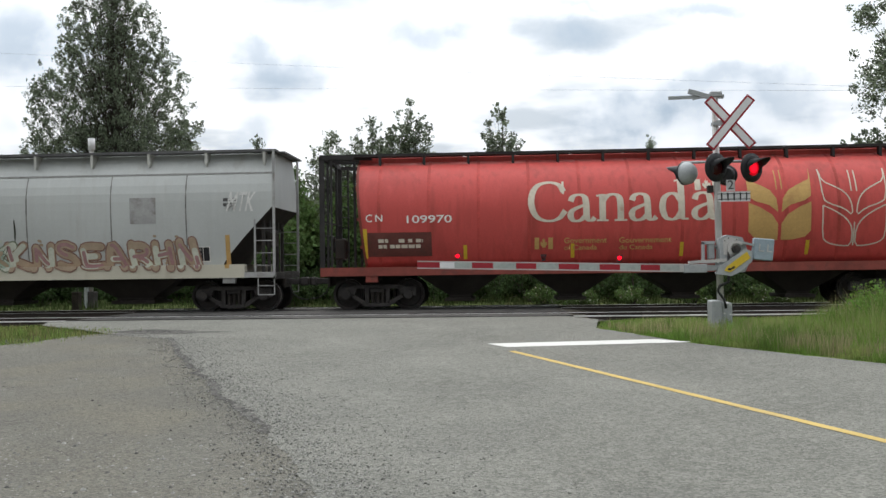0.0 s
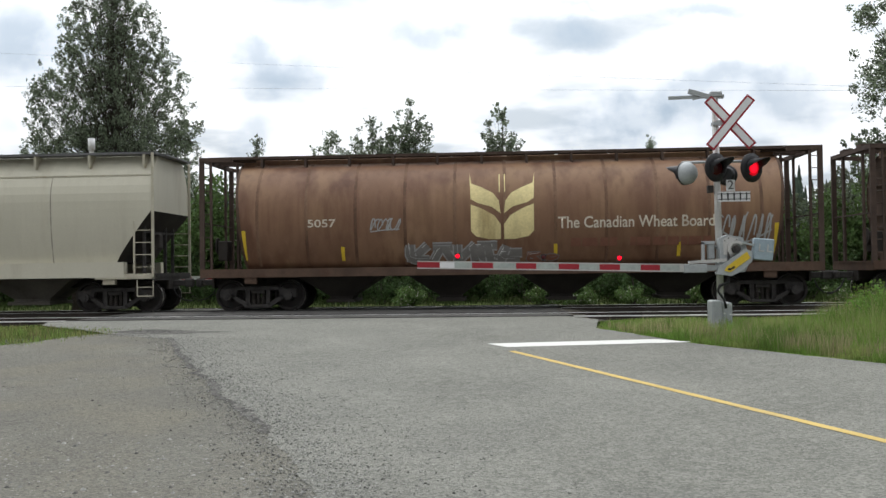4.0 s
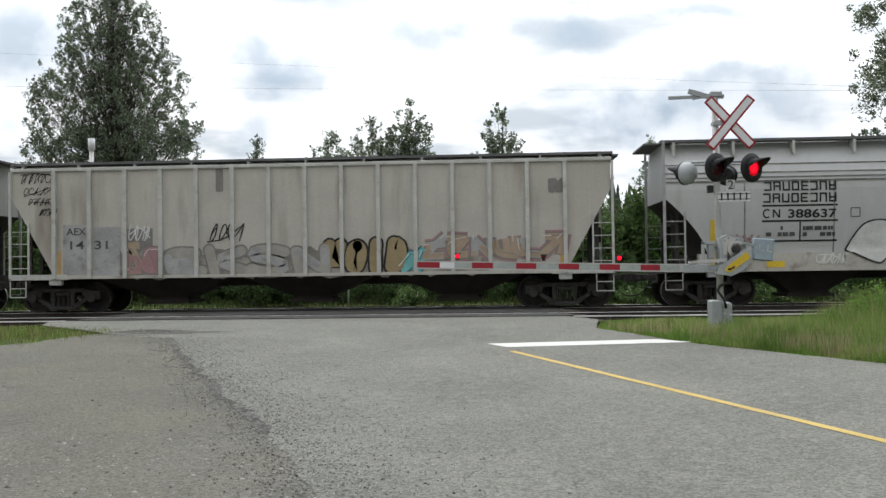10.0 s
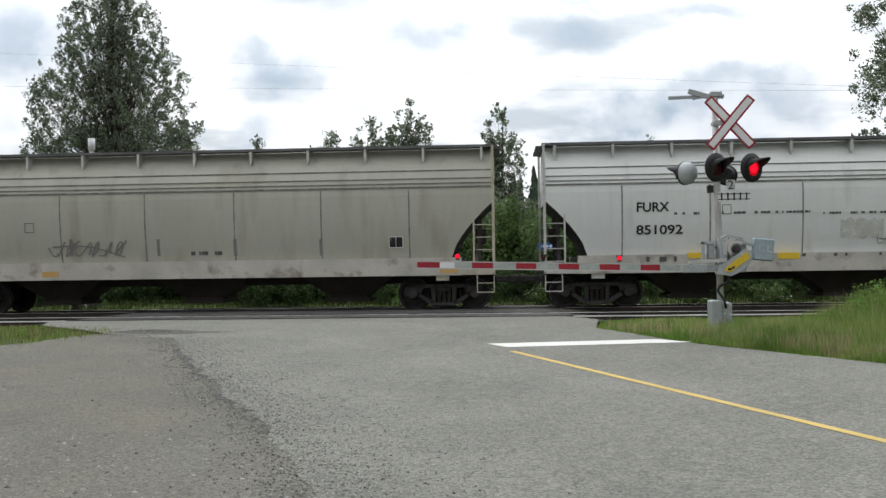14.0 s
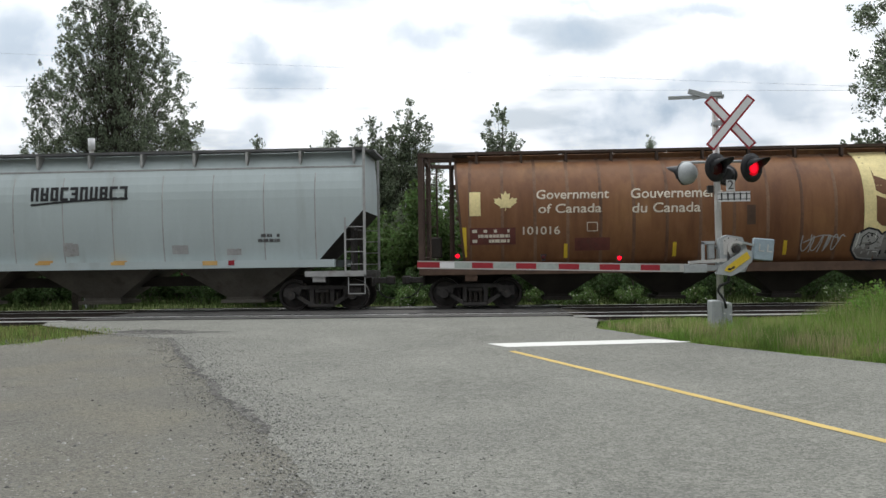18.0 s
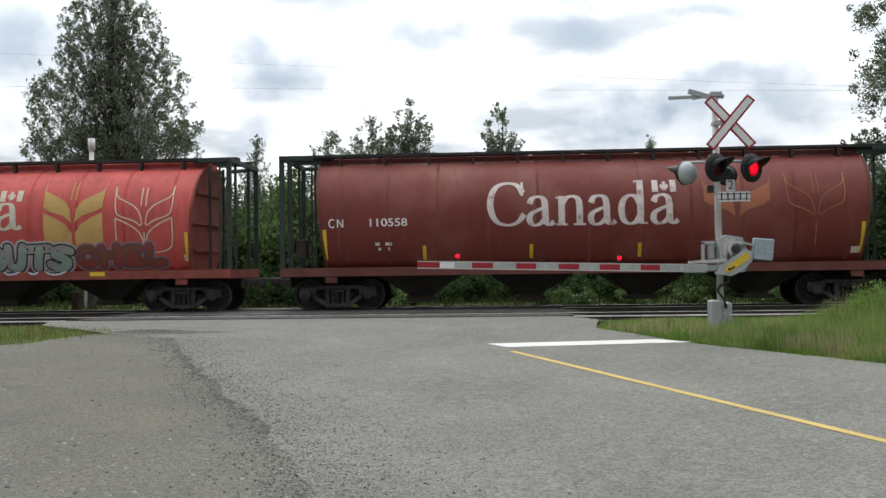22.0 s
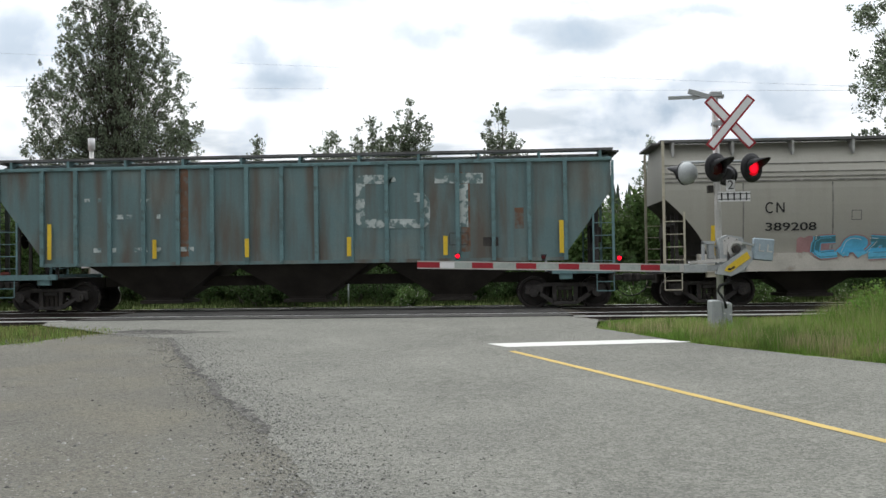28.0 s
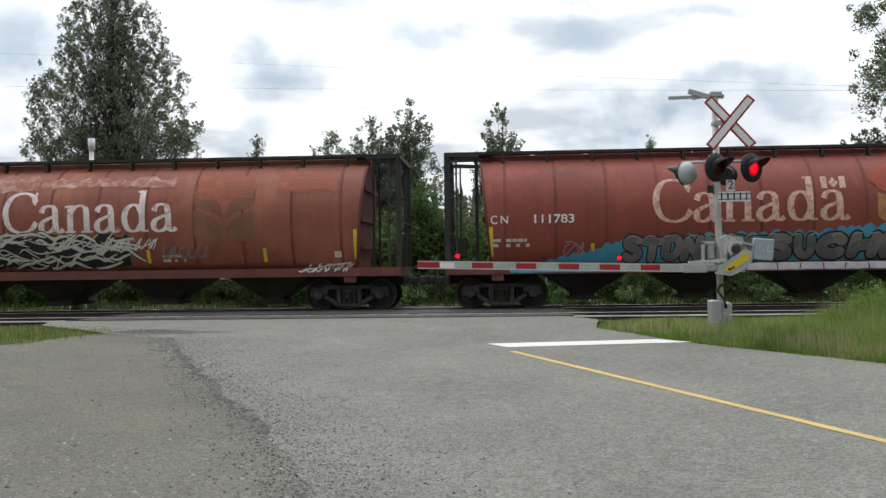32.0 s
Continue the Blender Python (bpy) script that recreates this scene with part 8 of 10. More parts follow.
bars(k, -5.97, -5.06, 2.30, 2.53, GOLD, h, 1, 0, 0.5)
graffiti(k, -1.50, -0.52, 1.39, 2.36, S_SKY, S_NAVY, h, 31, 2, None, fat=0.4, shade=None)
graffiti(k, -0.52, 0.45, 1.38, 2.24, S_PINK, S_BLACK, h, 32, 2, None, fat=0.4, shade=None)
graffiti(k, 0.85, 1.82, 1.36, 2.22, S_CYAN, S_NAVY, h, 33, 2, None, fat=0.4, shade=None)
graffiti(k, 1.81, 3.73, 1.34, 2.33, S_BLUE, S_NAVY, h, 34, 3, S_DKGREEN, fat=0.42, shade=None)
graffiti(k, 3.76, 4.75, 1.32, 1.91, S_BLUE, S_BLACK, h, 35, 2, None, fat=0.4, shade=None)
tag(k, -2.39, -1.61, 1.68, 2.21, S_DIM, h, 12, 0.02, 3)
patch(k, -4.60, -3.29, 1.63, 2.24, T_MAROONS, h)
patch(k, -5.88, -3.33, 1.03, 1.235, S_OLIVE, h, "yellowed paint along the sill")
k, h = C[3], cyl_side
patch(k, 0.73, 3.13, 1.03, 1.235, S_NAVY, h, "blue paint along the sill")
patch(k, 4.13, 5.51, 1.03, 1.235, S_OLIVE, h, "yellowed paint along the sill")
k, h = C[4], cyl_side
wheat(k, -0.99, 0.84, 2.01, 3.93, STRAW, h)
lettering(k, "The Canadian Wheat Board", 1.47, 5.75, 2.29, 2.62, CREAM, h)
bars(k, 1.82, 5.72, 1.77, 2.01, S_BROWN, h, 1, 0, 0.9)
lettering(k, "5057", -5.57, -4.77, 2.42, 2.65, CREAM, h)
tag(k, 5.82, 7.29, 1.62, 2.75, S_SILVER, h, 14, 0.045, 6)
tag(k, -3.80, -2.96, 2.26, 2.70, S_SILVER, h, 15, 0.035, 4)
graffiti(k, -2.75, 0.53, 1.09, 2.01, S_DIM, S_SILVER, h, 16, 5, None, fat=0.3, shade=None)
graffiti(k, 0.56, 1.49, 1.09, 1.66, S_BROWN, S_DIM, h, 17, 2, None, fat=0.3, shade=None)
k, h = C[5], hop_side
patch(k, -6.97, -5.86, 2.51, 2.91, T_GREY, h, "grey repainted patch")
lettering(k, "SMW", -6.78, -6.01, 2.56, 2.87, INK, h, bold=0.012, lift=0.011)
lettering(k, "843033", -6.87, -5.42, 2.03, 2.32, INK, h, bold=0.012)
frame_mark(k, -5.10, -4.86, 2.31, 2.57, INK_GREY, h)
patch(k, -7.06, -6.98, 1.56, 2.33, T_BAYTAN, h, "rusty strip")
patch(k, -3.68, -3.60, 1.38, 1.83, T_BAYTAN, h, "rusty strip")
patch(k, 1.78, 1.84, 1.31, 1.78, T_BAYTAN, h, "rusty strip")
bars(k, -6.91, -6.11, 1.42, 1.65, INK_GREY, h, 2, 0, 0.6)
tag(k, -5.05, -4.89, 1.43, 1.88, S_BLACK, h, 3, 0.02, 1)
tag(k, -4.06, -3.27, 1.38, 1.70, S_WHITE, h, 4, 0.025, 4)
tag(k, -3.11, -2.56, 1.50, 1.90, S_DIM, h, 5, 0.02, 3)
bars(k, -6.76, -4.93, 0.93, 1.16, INK_GREY, h, 1, 0, 0.5)
k, h = C[6], hop_side
lettering(k, "CITX", -7.59, -6.89, 2.64, 2.82, INK, h, bold=0.012)
lettering(k, "701287", -7.58, -6.38, 2.13, 2.34, INK, h, bold=0.012)
bars(k, -7.55, -6.60, 1.67, 2.03, INK_GREY, h, 3, 0, 0.6)
frame_mark(k, -5.79, -5.54, 2.37, 2.63, INK_GREY, h)
data_box(k, 5.76, 6.15, 1.64, 1.93, h)
bars(k, 6.64, 7.46, 1.93, 2.18, INK_GREY, h, 2, 0, 0.6)
patch(k, -6.50, -6.03, 1.38, 1.53, T_BAYTAN, h, "rusty sill reflector")
patch(k, -4.06, -3.60, 1.34, 1.49, T_BAYTAN, h, "rusty sill reflector")
patch(k, -1.44, -0.98, 1.31, 1.45, T_BAYTAN, h, "rusty sill reflector")
patch(k, 1.12, 1.57, 1.27, 1.42, T_BAYTAN, h, "rusty sill reflector")
patch(k, 3.68, 4.12, 1.24, 1.38, T_BAYTAN, h, "rusty sill reflector")
patch(k, -3.54, -3.51, 1.98, 2.82, INK_GREY, h, "dark streak")
patch(k, 0.73, 0.76, 1.91, 2.75, INK_GREY, h, "dark streak")
patch(k, 3.55, 3.58, 1.87, 2.70, INK_GREY, h, "dark streak")
bars(k, -0.02, 0.16, 1.63, 1.76, S_WHITE, h, 1, 0, 1)
bars(k, -1.56, -1.24, 1.67, 1.93, CREAM, h, 2, 0, 0.6)
bars(k, 1.27, 1.59, 1.63, 1.88, CREAM, h, 2, 0, 0.6)
patch(k, 7.16, 7.19, 2.48, 3.21, T_BAYTAN, h)
patch(k, 7.24, 7.27, 2.48, 3.21, T_BAYTAN, h)
patch(k, 7.32, 7.35, 2.48, 3.21, T_BAYTAN, h)
k, h = C[7], hop_side
patch(k, -5.56, -4.28, 1.36, 2.38, T_PATCH, h, "pale repainted patch", 0.02, 3)
patch(k, -3.55, -2.74, 1.34, 2.63, T_PATCH, h, "pale repainted patch", 0.02, 3)
patch(k, -2.74, -1.73, 1.55, 2.21, T_PATCH, h, "pale repainted patch", 0.02, 3)
patch(k, -1.73, 0.15, 1.53, 2.15, T_PATCH, h, "pale repainted patch", 0.02, 3)
patch(k, 0.31, 2.14, 1.50, 2.18, T_PATCH, h, "pale repainted patch", 0.02, 3)
patch(k, 2.14, 3.95, 1.54, 2.25, T_PATCH, h, "pale repainted patch", 0.02, 3)
patch(k, 2.95, 3.96, 2.21, 2.49, T_PATCH, h, "pale repainted patch", 0.02, 3)
patch(k, 3.96, 5.61, 1.52, 2.50, T_PATCH, h, "pale repainted patch", 0.02, 3)
patch(k, 6.83, 8.07, 1.56, 2.60, T_PATCH, h, "pale repainted patch", 0.02, 3)
patch(k, -7.78, -7.50, 1.65, 2.62, T_PATCH, h, "pale repainted patch", 0.02, 3)
lettering(k, "FCTX", -6.93, -6.11, 2.50, 2.73, INK_GREY, h)
bars(k, -6.88, -6.33, 2.04, 2.26, INK_GREY, h, 1, 0, 0.8)
patch(k, -6.91, -5.58, 1.56, 1.99, WHITEINK, h, "white label panel")
bars(k, -6.84, -5.67, 1.61, 1.92, INK, h, 2, 0, 0.7)
patch(k, -7.39, -7.06, 1.56, 1.81, WHITEINK, h)
data_box(k, 5.31, 5.82, 1.60, 2.08, h)
patch(k, -4.65, -4.55, 1.60, 2.11, M_YELLOW, h, "yellow reflector")
patch(k, -1.44, -1.34, 1.56, 2.06, M_YELLOW, h, "yellow reflector")
patch(k, 1.72, 1.82, 1.51, 2.01, M_YELLOW, h, "yellow reflector")
patch(k, 4.89, 4.99, 1.47, 1.96, M_YELLOW, h, "yellow reflector")
patch(k, -1.73, -1.19, 1.64, 2.13, T_BAYTAN, h, "grimy smear", 0.05, 5, 0.008)
patch(k, 3.10, 3.82, 1.49, 1.97, T_BAYTAN, h, "grimy smear", 0.05, 5, 0.008)
k, h = C[8], rib_side
ORANGE_STRIP = surf('orange_reflector', (0.5, 0.27, 0.05), 0.6, var=0.15, bump=0.05)
DIM_STENCIL = surf('dim_stencil', (0.115, 0.095, 0.078), 0.75, var=0.3, scale=6, bump=0)
S_GHOSTBLUE = worn('ghost_blue', (0.15, 0.18, 0.205), (0.085, 0.065, 0.052))
stroke(k, 'faded_letter', [smooth_path([(3.88, 3.59), (3.89, 3.72), (3.63, 3.72), (2.17, 3.75), (1.92, 3.76), (1.92, 3.48), (1.91, 2.75), (1.91, 2.54), (2.23, 2.53), (3.53, 2.51), (3.80, 2.50), (3.81, 2.71), (3.81, 3.07), (3.33, 3.08)], 1)], 0.3, S_GHOSTBLUE, h, 'faded pale blue letter shape')
stroke(k, 'faded_letter', [smooth_path([(4.35, 3.74), (5.88, 3.71)], 0)], 0.33, S_GHOSTBLUE, h, 'faded pale blue letter shape')
stroke(k, 'faded_letter', [smooth_path([(4.83, 3.57), (4.82, 2.34)], 0)], 0.33, S_GHOSTBLUE, h, 'faded pale blue letter shape')
decal_poly(k, 'stencil_pot', [(2.59, 2.69), (2.95, 2.68), (2.89, 3.05), (2.88, 3.30), (3.04, 3.34), (2.86, 3.44), (2.83, 3.54), (2.77, 3.71), (2.70, 3.55), (2.57, 3.42), (2.62, 3.22), (2.66, 3.06)], S_WHITE, h, 'white stencilled coffee pot', 0.02)
bars(k, -6.40, -4.88, 3.0, 3.2, DIM_STENCIL, h, 1, 0, 0.6)
bars(k, -4.6, -3.45, 3.0, 3.2, DIM_STENCIL, h, 1, 0, 0.6)
bars(k, -6.40, -4.96, 2.75, 2.83, DIM_STENCIL, h, 1, 0, 0.5)
bars(k, -6.35, -4.38, 2.3, 2.36, DIM_STENCIL, h, 1, 0, 0.6)
decal_rect(k, "reflector", -7.26, -7.14, 1.63, 2.57, ORANGE_STRIP, h, "orange-yellow reflector on a post", 0.108)
decal_rect(k, "reflector", -4.11, -3.99, 1.61, 2.11, ORANGE_STRIP, h, "orange-yellow reflector on a post", 0.108)
decal_rect(k, "reflector", -1.41, -1.29, 1.57, 2.07, ORANGE_STRIP, h, "orange-yellow reflector on a post", 0.108)
decal_rect(k, "reflector", 1.51, 1.63, 1.53, 2.10, ORANGE_STRIP, h, "orange-yellow reflector on a post", 0.108)
decal_rect(k, "reflector", 5.07, 5.19, 1.48, 2.05, ORANGE_STRIP, h, "orange-yellow reflector on a post", 0.108)
decal_rect(k, "reflector", 7.44, 7.56, 1.56, 2.49, ORANGE_STRIP, h, "orange-yellow reflector on a post", 0.108)
patch(k, 0.83, 1.49, 1.54, 1.91, P_TAN, h, "tan repainted patch")
frame_mark(k, 4.50, 4.92, 1.80, 2.15, T_GTPOST, h)
frame_mark(k, 5.34, 5.75, 1.78, 2.14, T_GTPOST, h)
k, h = C[9], hop_side
cells(k, -5.80, -3.82, 3.24, 3.50, 8, 0.045, INK, h)
cells(k, -5.83, -3.82, 2.91, 3.17, 8, 0.045, INK, h)
lettering(k, "388637", -5.14, -3.84, 2.47, 2.72, INK, h, bold=0.01)
initials(k, -5.80, -5.37, 2.49, 2.72, 0.038, INK, h)
patch(k, -5.83, -3.81, 2.80, 2.85, INK, h, "ruled line")
patch(k, -5.84, -3.81, 2.37, 2.42, INK, h, "ruled line")
patch(k, -5.84, -3.82, 1.81, 1.86, INK, h, "ruled line")
patch(k, -4.83, -4.79, 1.85, 2.36, INK, h)
bars(k, -5.73, -4.91, 1.97, 2.25, INK_GREY, h, 2, 0, 0.6)
bars(k, -4.74, -3.86, 1.96, 2.24, INK_GREY, h, 2, 0, 0.6)
frame_mark(k, -3.46, -3.22, 2.49, 2.73, INK_GREY, h)
emblem_band(k, 2.94, 6.73, 1.84, 3.35, 0.3, INK_GREY, h)
bubble(k, [(-3.59, 1.56), (-3.36, 2.0), (-3.07, 2.35), (-2.55, 2.42), (-2.28, 2.2), (-2.34, 1.69), (-2.63, 1.19), (-2.84, 1.19)], S_WHITE, S_BLACK, 0.045, h)
bubble(k, [(-2.39, 1.74), (-2.22, 2.42), (-1.95, 2.28), (-1.67, 2.55), (-1.43, 2.1), (-1.56, 1.87), (-1.27, 1.75), (-1.67, 1.47), (-1.87, 1.59), (-1.99, 1.19), (-2.28, 1.19)], S_WHITE, S_BLACK, 0.045, h)
bubble(k, [(-1.46, 2.0), (-1.29, 2.35), (-0.84, 2.6), (-0.35, 2.5), (-0.04, 2.1), (-0.06, 1.79), (-0.58, 1.72), (-1.0, 1.79), (-1.31, 1.67)], S_WHITE, S_BLACK, 0.045, h)
graffiti(k, 4.27, 7.30, 1.02, 1.98, S_TEAL, S_SLATE, h, 92, 8, S_CYAN, fat=0.17, shade=None)
tag(k, 4.27, 7.46, 1.05, 2.05, S_WHITE, h, 921, 0.018, 9)
tag(k, 4.43, 7.15, 1.08, 1.97, S_TEAL, h, 922, 0.035, 8)
graffiti(k, 0.61, 3.46, 1.25, 2.13, S_STEEL, S_DIM, h, 93, 4, S_DIM, fat=0.42, shade=None)
tag(k, 0.45, 1.35, 1.67, 2.04, S_DIM, h, 94, 0.03, 4)
tag(k, -6.71, -5.93, 1.74, 2.07, S_ROSE, h, 96, 0.025, 4)
tag(k, -6.29, -5.66, 1.27, 1.54, S_WHITE, h, 97, 0.03, 3)
tag(k, -4.37, -3.62, 1.15, 1.51, S_WHITE, h, 98, 0.035, 4)
tag(k, -0.55, 1.34, 1.12, 1.51, S_WHITE, h, 99, 0.03, 7)
patch(k, 6.78, 6.96, 3.60, 3.97, T_RUSTFLAKE, h, "flaking rust patch", 0.07, 40)
patch(k, 7.09, 7.28, 3.66, 3.90, T_RUSTFLAKE, h, "flaking rust patch", 0.07, 41)
patch(k, 7.31, 7.53, 3.72, 3.96, T_RUSTFLAKE, h, "flaking rust patch", 0.07, 42)
patch(k, 7.60, 7.79, 3.59, 3.89, T_RUSTFLAKE, h, "flaking rust patch", 0.07, 43)
patch(k, 7.85, 8.07, 3.65, 3.95, T_RUSTFLAKE, h, "flaking rust patch", 0.07, 44)
patch(k, 7.02, 8.07, 3.54, 3.65, T_RUSTFLAKE, h, "rust along a seam")
patch(k, -7.23, -7.10, 1.67, 2.45, M_YELLOW, h, "yellow reflector")
patch(k, -7.21, -7.09, 1.16, 1.59, M_YELLOW, h, "yellow reflector")
patch(k, -5.74, -5.26, 1.10, 1.27, M_YELLOW, h, "yellow reflector")
patch(k, -2.07, -1.92, 1.09, 1.59, M_YELLOW, h, "yellow reflector")
patch(k, 1.95, 2.09, 1.08, 1.57, M_YELLOW, h, "yellow reflector")
patch(k, 7.22, 7.35, 1.70, 2.44, M_YELLOW, h, "yellow reflector")
patch(k, 7.22, 7.35, 1.35, 1.62, M_YELLOW, h, "yellow reflector")
k, h = C[10], rib_side
lettering(k, "AEX", -6.97, -6.39, 2.31, 2.52, INK_GREY, h)
lettering(k, "14131", -6.86, -5.75, 1.89, 2.14, INK_GREY, h)
patch(k, -7.08, -6.25, 1.13, 2.62, T_GREY, h, "grey repainted patch")
patch(k, -6.18, -5.38, 1.11, 2.54, T_GREY, h, "grey repainted patch")
patch(k, -5.17, -4.43, 1.40, 2.48, S_DIM, h, "dark repainted patch")
FOOT_GRIME = worn("foot_grime", (0.2, 0.185, 0.155), (0.36, 0.345, 0.3), (0.42, 0.66))
patch(k, -5.4, 5.2, 1.03, 1.75, FOOT_GRIME, h, "road grime along the foot of the side", 0.14, 15)
fat_letters(k, "EKSN", -4.1, 0.75, 1.0, 1.98, S_PUTTY, S_DIM, None, h, 0.3, -0.1, 4, (T_GREY,))
fat_letters(k, "VOID", 0.61, 2.86, 1.02, 2.16, S_VOID, S_BLACK, None, h, 0.3, 0.05, 7)
graffiti(k, 2.70, 3.35, 1.03, 1.91, S_CYAN, S_TEAL, h, 103, 1, None, fat=0.3, shade=None)
graffiti(k, 3.36, 7.31, 1.42, 2.31, S_SILVER, S_DIM, h, 104, 6, S_TAN, fat=0.24, shade=S_ROSE)
tag(k, -8.32, -7.34, 3.81, 4.20, S_BLACK, h, 105, 0.018, 5)
tag(k, -8.23, -7.41, 3.48, 3.78, S_BLACK, h, 1051, 0.018, 4)
tag(k, -8.10, -7.29, 3.18, 3.44, S_BLACK, h, 1052, 0.018, 5)
tag(k, -7.79, -7.24, 2.87, 3.14, S_BLACK, h, 1053, 0.018, 4)
tag(k, -2.84, -1.84, 1.99, 2.68, S_BLACK, h, 106, 0.03, 3)
tag(k, -5.10, -4.50, 2.06, 2.64, S_WHITE, h, 107, 0.03, 3)
graffiti(k, -5.3, -4.2, 1.1, 2.2, S_TAN, S_DIM, h, 108, 2, S_ROSE, fat=0.2, shade=None)
data_box(k, 5.46, 6.06, 1.50, 1.79, h)
patch(k, -2.58, -2.36, 3.51, 4.42, S_DIM, h, "dark stain", 0.05, 3)
patch(k, 6.86, 7.26, 3.33, 3.69, S_DIM, h, "dark stain", 0.05, 5)
patch(k, -7.23, -7.14, 1.13, 1.85, GOLD, h, "faded yellow strip")
patch(k, -4.29, -4.19, 1.09, 1.80, GOLD, h, "faded yellow strip")
patch(k, -1.48, -1.38, 1.06, 1.76, GOLD, h, "faded yellow strip")
patch(k, 7.17, 7.27, 0.95, 1.64, GOLD, h, "faded yellow strip")
k, h = C[11], hop_side
SILL_GRIME = worn("sill_grime", (0.17, 0.155, 0.13), (0.33, 0.31, 0.27), (0.36, 0.62))
patch(k, -8.2, -4.2, 1.06, 1.46, SILL_GRIME, h, "brown road grime on the sill", 0.02, 21)
initials(k, -5.79, -5.39, 2.68, 2.90, 0.038, INK, h)
lettering(k, "389241", -5.82, -4.59, 2.09, 2.34, INK, h)
frame_mark(k, -3.62, -3.36, 2.36, 2.63, INK_GREY, h)
emblem_band(k, 4.85, 7.07, 2.47, 3.30, 0.15, INK, h)
fat_letters(k, "BSEMNS", -4.0, 0.15, 1.04, 2.1, S_PALEMINT, S_NAVY, None, h, 0.2, -0.12, 6, (S_LAGOON, S_LEAF))
tag(k, -3.8, 0.0, 1.15, 2.0, S_NAVY, h, 118, 0.024, 7)
tag(k, -3.8, 0.0, 1.1, 2.0, S_WHITE, h, 119, 0.03, 6)
patch(k, -4.1, -3.3, 1.1, 1.22, S_YELLOW, h, "yellow fringe under the letters", 0.05, 3)
fat_letters(k, "GABR", 0.45, 4.2, 1.05, 2.3, S_SMOKE, S_NAVY, S_FROST, h, 0.22, 0.1, 11, (S_OLIVEPALE, S_PURPLE))
tag(k, 4.10, 4.83, 1.44, 2.09, S_WHITE, h, 115, 0.03, 2)
graffiti(k, -0.20, 0.48, 1.75, 2.36, S_NAVY, S_BROWN, h, 116, 2, None, fat=0.3, shade=None)
tag(k, 4.83, 5.24, 1.68, 2.00, S_NAVY, h, 117, 0.04, 2)
data_box(k, 5.56, 6.12, 1.78, 2.10, h)
bars(k, 6.49, 7.08, 1.73, 1.86, INK_GREY, h, 1, 0, 0.7)
patch(k, -7.05, -6.90, 1.11, 2.01, M_YELLOW, h, "yellow reflector")
patch(k, -4.10, -3.62, 1.10, 1.30, M_YELLOW, h, "yellow reflector")
patch(k, -1.56, -1.09, 1.08, 1.30, M_YELLOW, h, "yellow reflector")
patch(k, 0.98, 1.56, 1.08, 1.29, M_YELLOW, h, "yellow reflector")
patch(k, 3.49, 4.04, 1.07, 1.28, M_YELLOW, h, "yellow reflector")
patch(k, 7.08, 7.21, 1.37, 1.99, M_YELLOW, h, "yellow reflector")
k, h = C[12], cyl_side
initials(k, -6.66, -6.23, 2.35, 2.54, 0.038, CREAM, h)
lettering(k, "396994", -5.47, -4.22, 2.30, 2.53, CREAM, h)
wheat(k, -0.95, 0.83, 2.02, 3.95, STRAW, h)
lettering(k, "The Canadian Wheat Board", 1.58, 5.92, 2.23, 2.55, CREAM, h)
bars(k, -6.93, -5.90, 1.75, 1.95, CREAM, h, 2, 0, 0.6)
froth(k, -5.1, -0.7, 1.95, 2.34, S_CHALK, h, 121, 170)
froth(k, -5.1, -0.7, 1.4, 2.2, S_TAN, h, 122, 90)
fat_letters(k, "KAPUTK", -4.95, -0.45, 1.3, 2.22, S_LILAC, S_PLUM, None, h, 0.21, 0.12, 5, (S_SMOKE, S_TAN))
tag(k, -4.8, -0.7, 1.36, 2.1, S_PLUM, h, 123, 0.026, 9)
graffiti(k, -0.6, 0.9, 1.36, 2.16, S_CHALK, S_MOSS, h, 125, 3, S_SAGE, fat=0.2, shade=None)
fat_letters(k, "NUOKSN", 0.6, 7.4, 1.34, 2.3, S_SLATE, S_CHALK, S_DIM, h, 0.24, 0.12, 8, line=1.75)
froth(k, 0.6, 7.4, 1.32, 2.2, S_CHALK, h, 127, 110)
tag(k, 6.77, 7.57, 2.63, 3.36, S_WHITE, h, 124, 0.022, 3)
patch(k, -4.2, -0.72, 1.04, 1.235, S_FROST, h, "white rollered paint along the sill", 0.02, 4)
patch(k, 1.0, 3.8, 1.04, 1.235, S_FROST, h, "white rollered paint along the sill", 0.02, 5)
tag(k, -3.9, -1.0, 1.1, 1.18, S_DIM, h, 126, 0.015, 9)
frame_mark(k, -3.69, -3.48, 2.38, 2.59, CREAM, h)
patch(k, -2.30, -2.10, 3.22, 3.39, S_BROWN, h, "rust spot", 0.03, 6)
patch(k, -1.41, -1.21, 3.22, 3.39, S_BROWN, h, "rust spot", 0.03, 6)
patch(k, 0.10, 0.30, 3.21, 3.38, S_BROWN, h, "rust spot", 0.03, 6)
patch(k, 0.81, 1.02, 3.52, 3.69, S_BROWN, h, "rust spot", 0.03, 6)
patch(k, 2.55, 2.75, 3.28, 3.45, S_BROWN, h, "rust spot", 0.03, 6)
k, h = C[13], hop_side
SMUDGE = surf('grey_smudge', (0.5, 0.5, 0.47), 0.7, var=0.2, scale=2, bump=0)
lettering(k, "FURX", -5.90, -5.01, 2.71, 2.98, INK, h, bold=0.008)
lettering(k, "851092", -5.92, -4.65, 2.07, 2.34, INK, h, bold=0.008)
data_box(k, 5.44, 5.86, 1.79, 2.10, h)
bars(k, 6.14, 6.67, 1.76, 2.02, INK_GREY, h, 2, 0, 0.7)
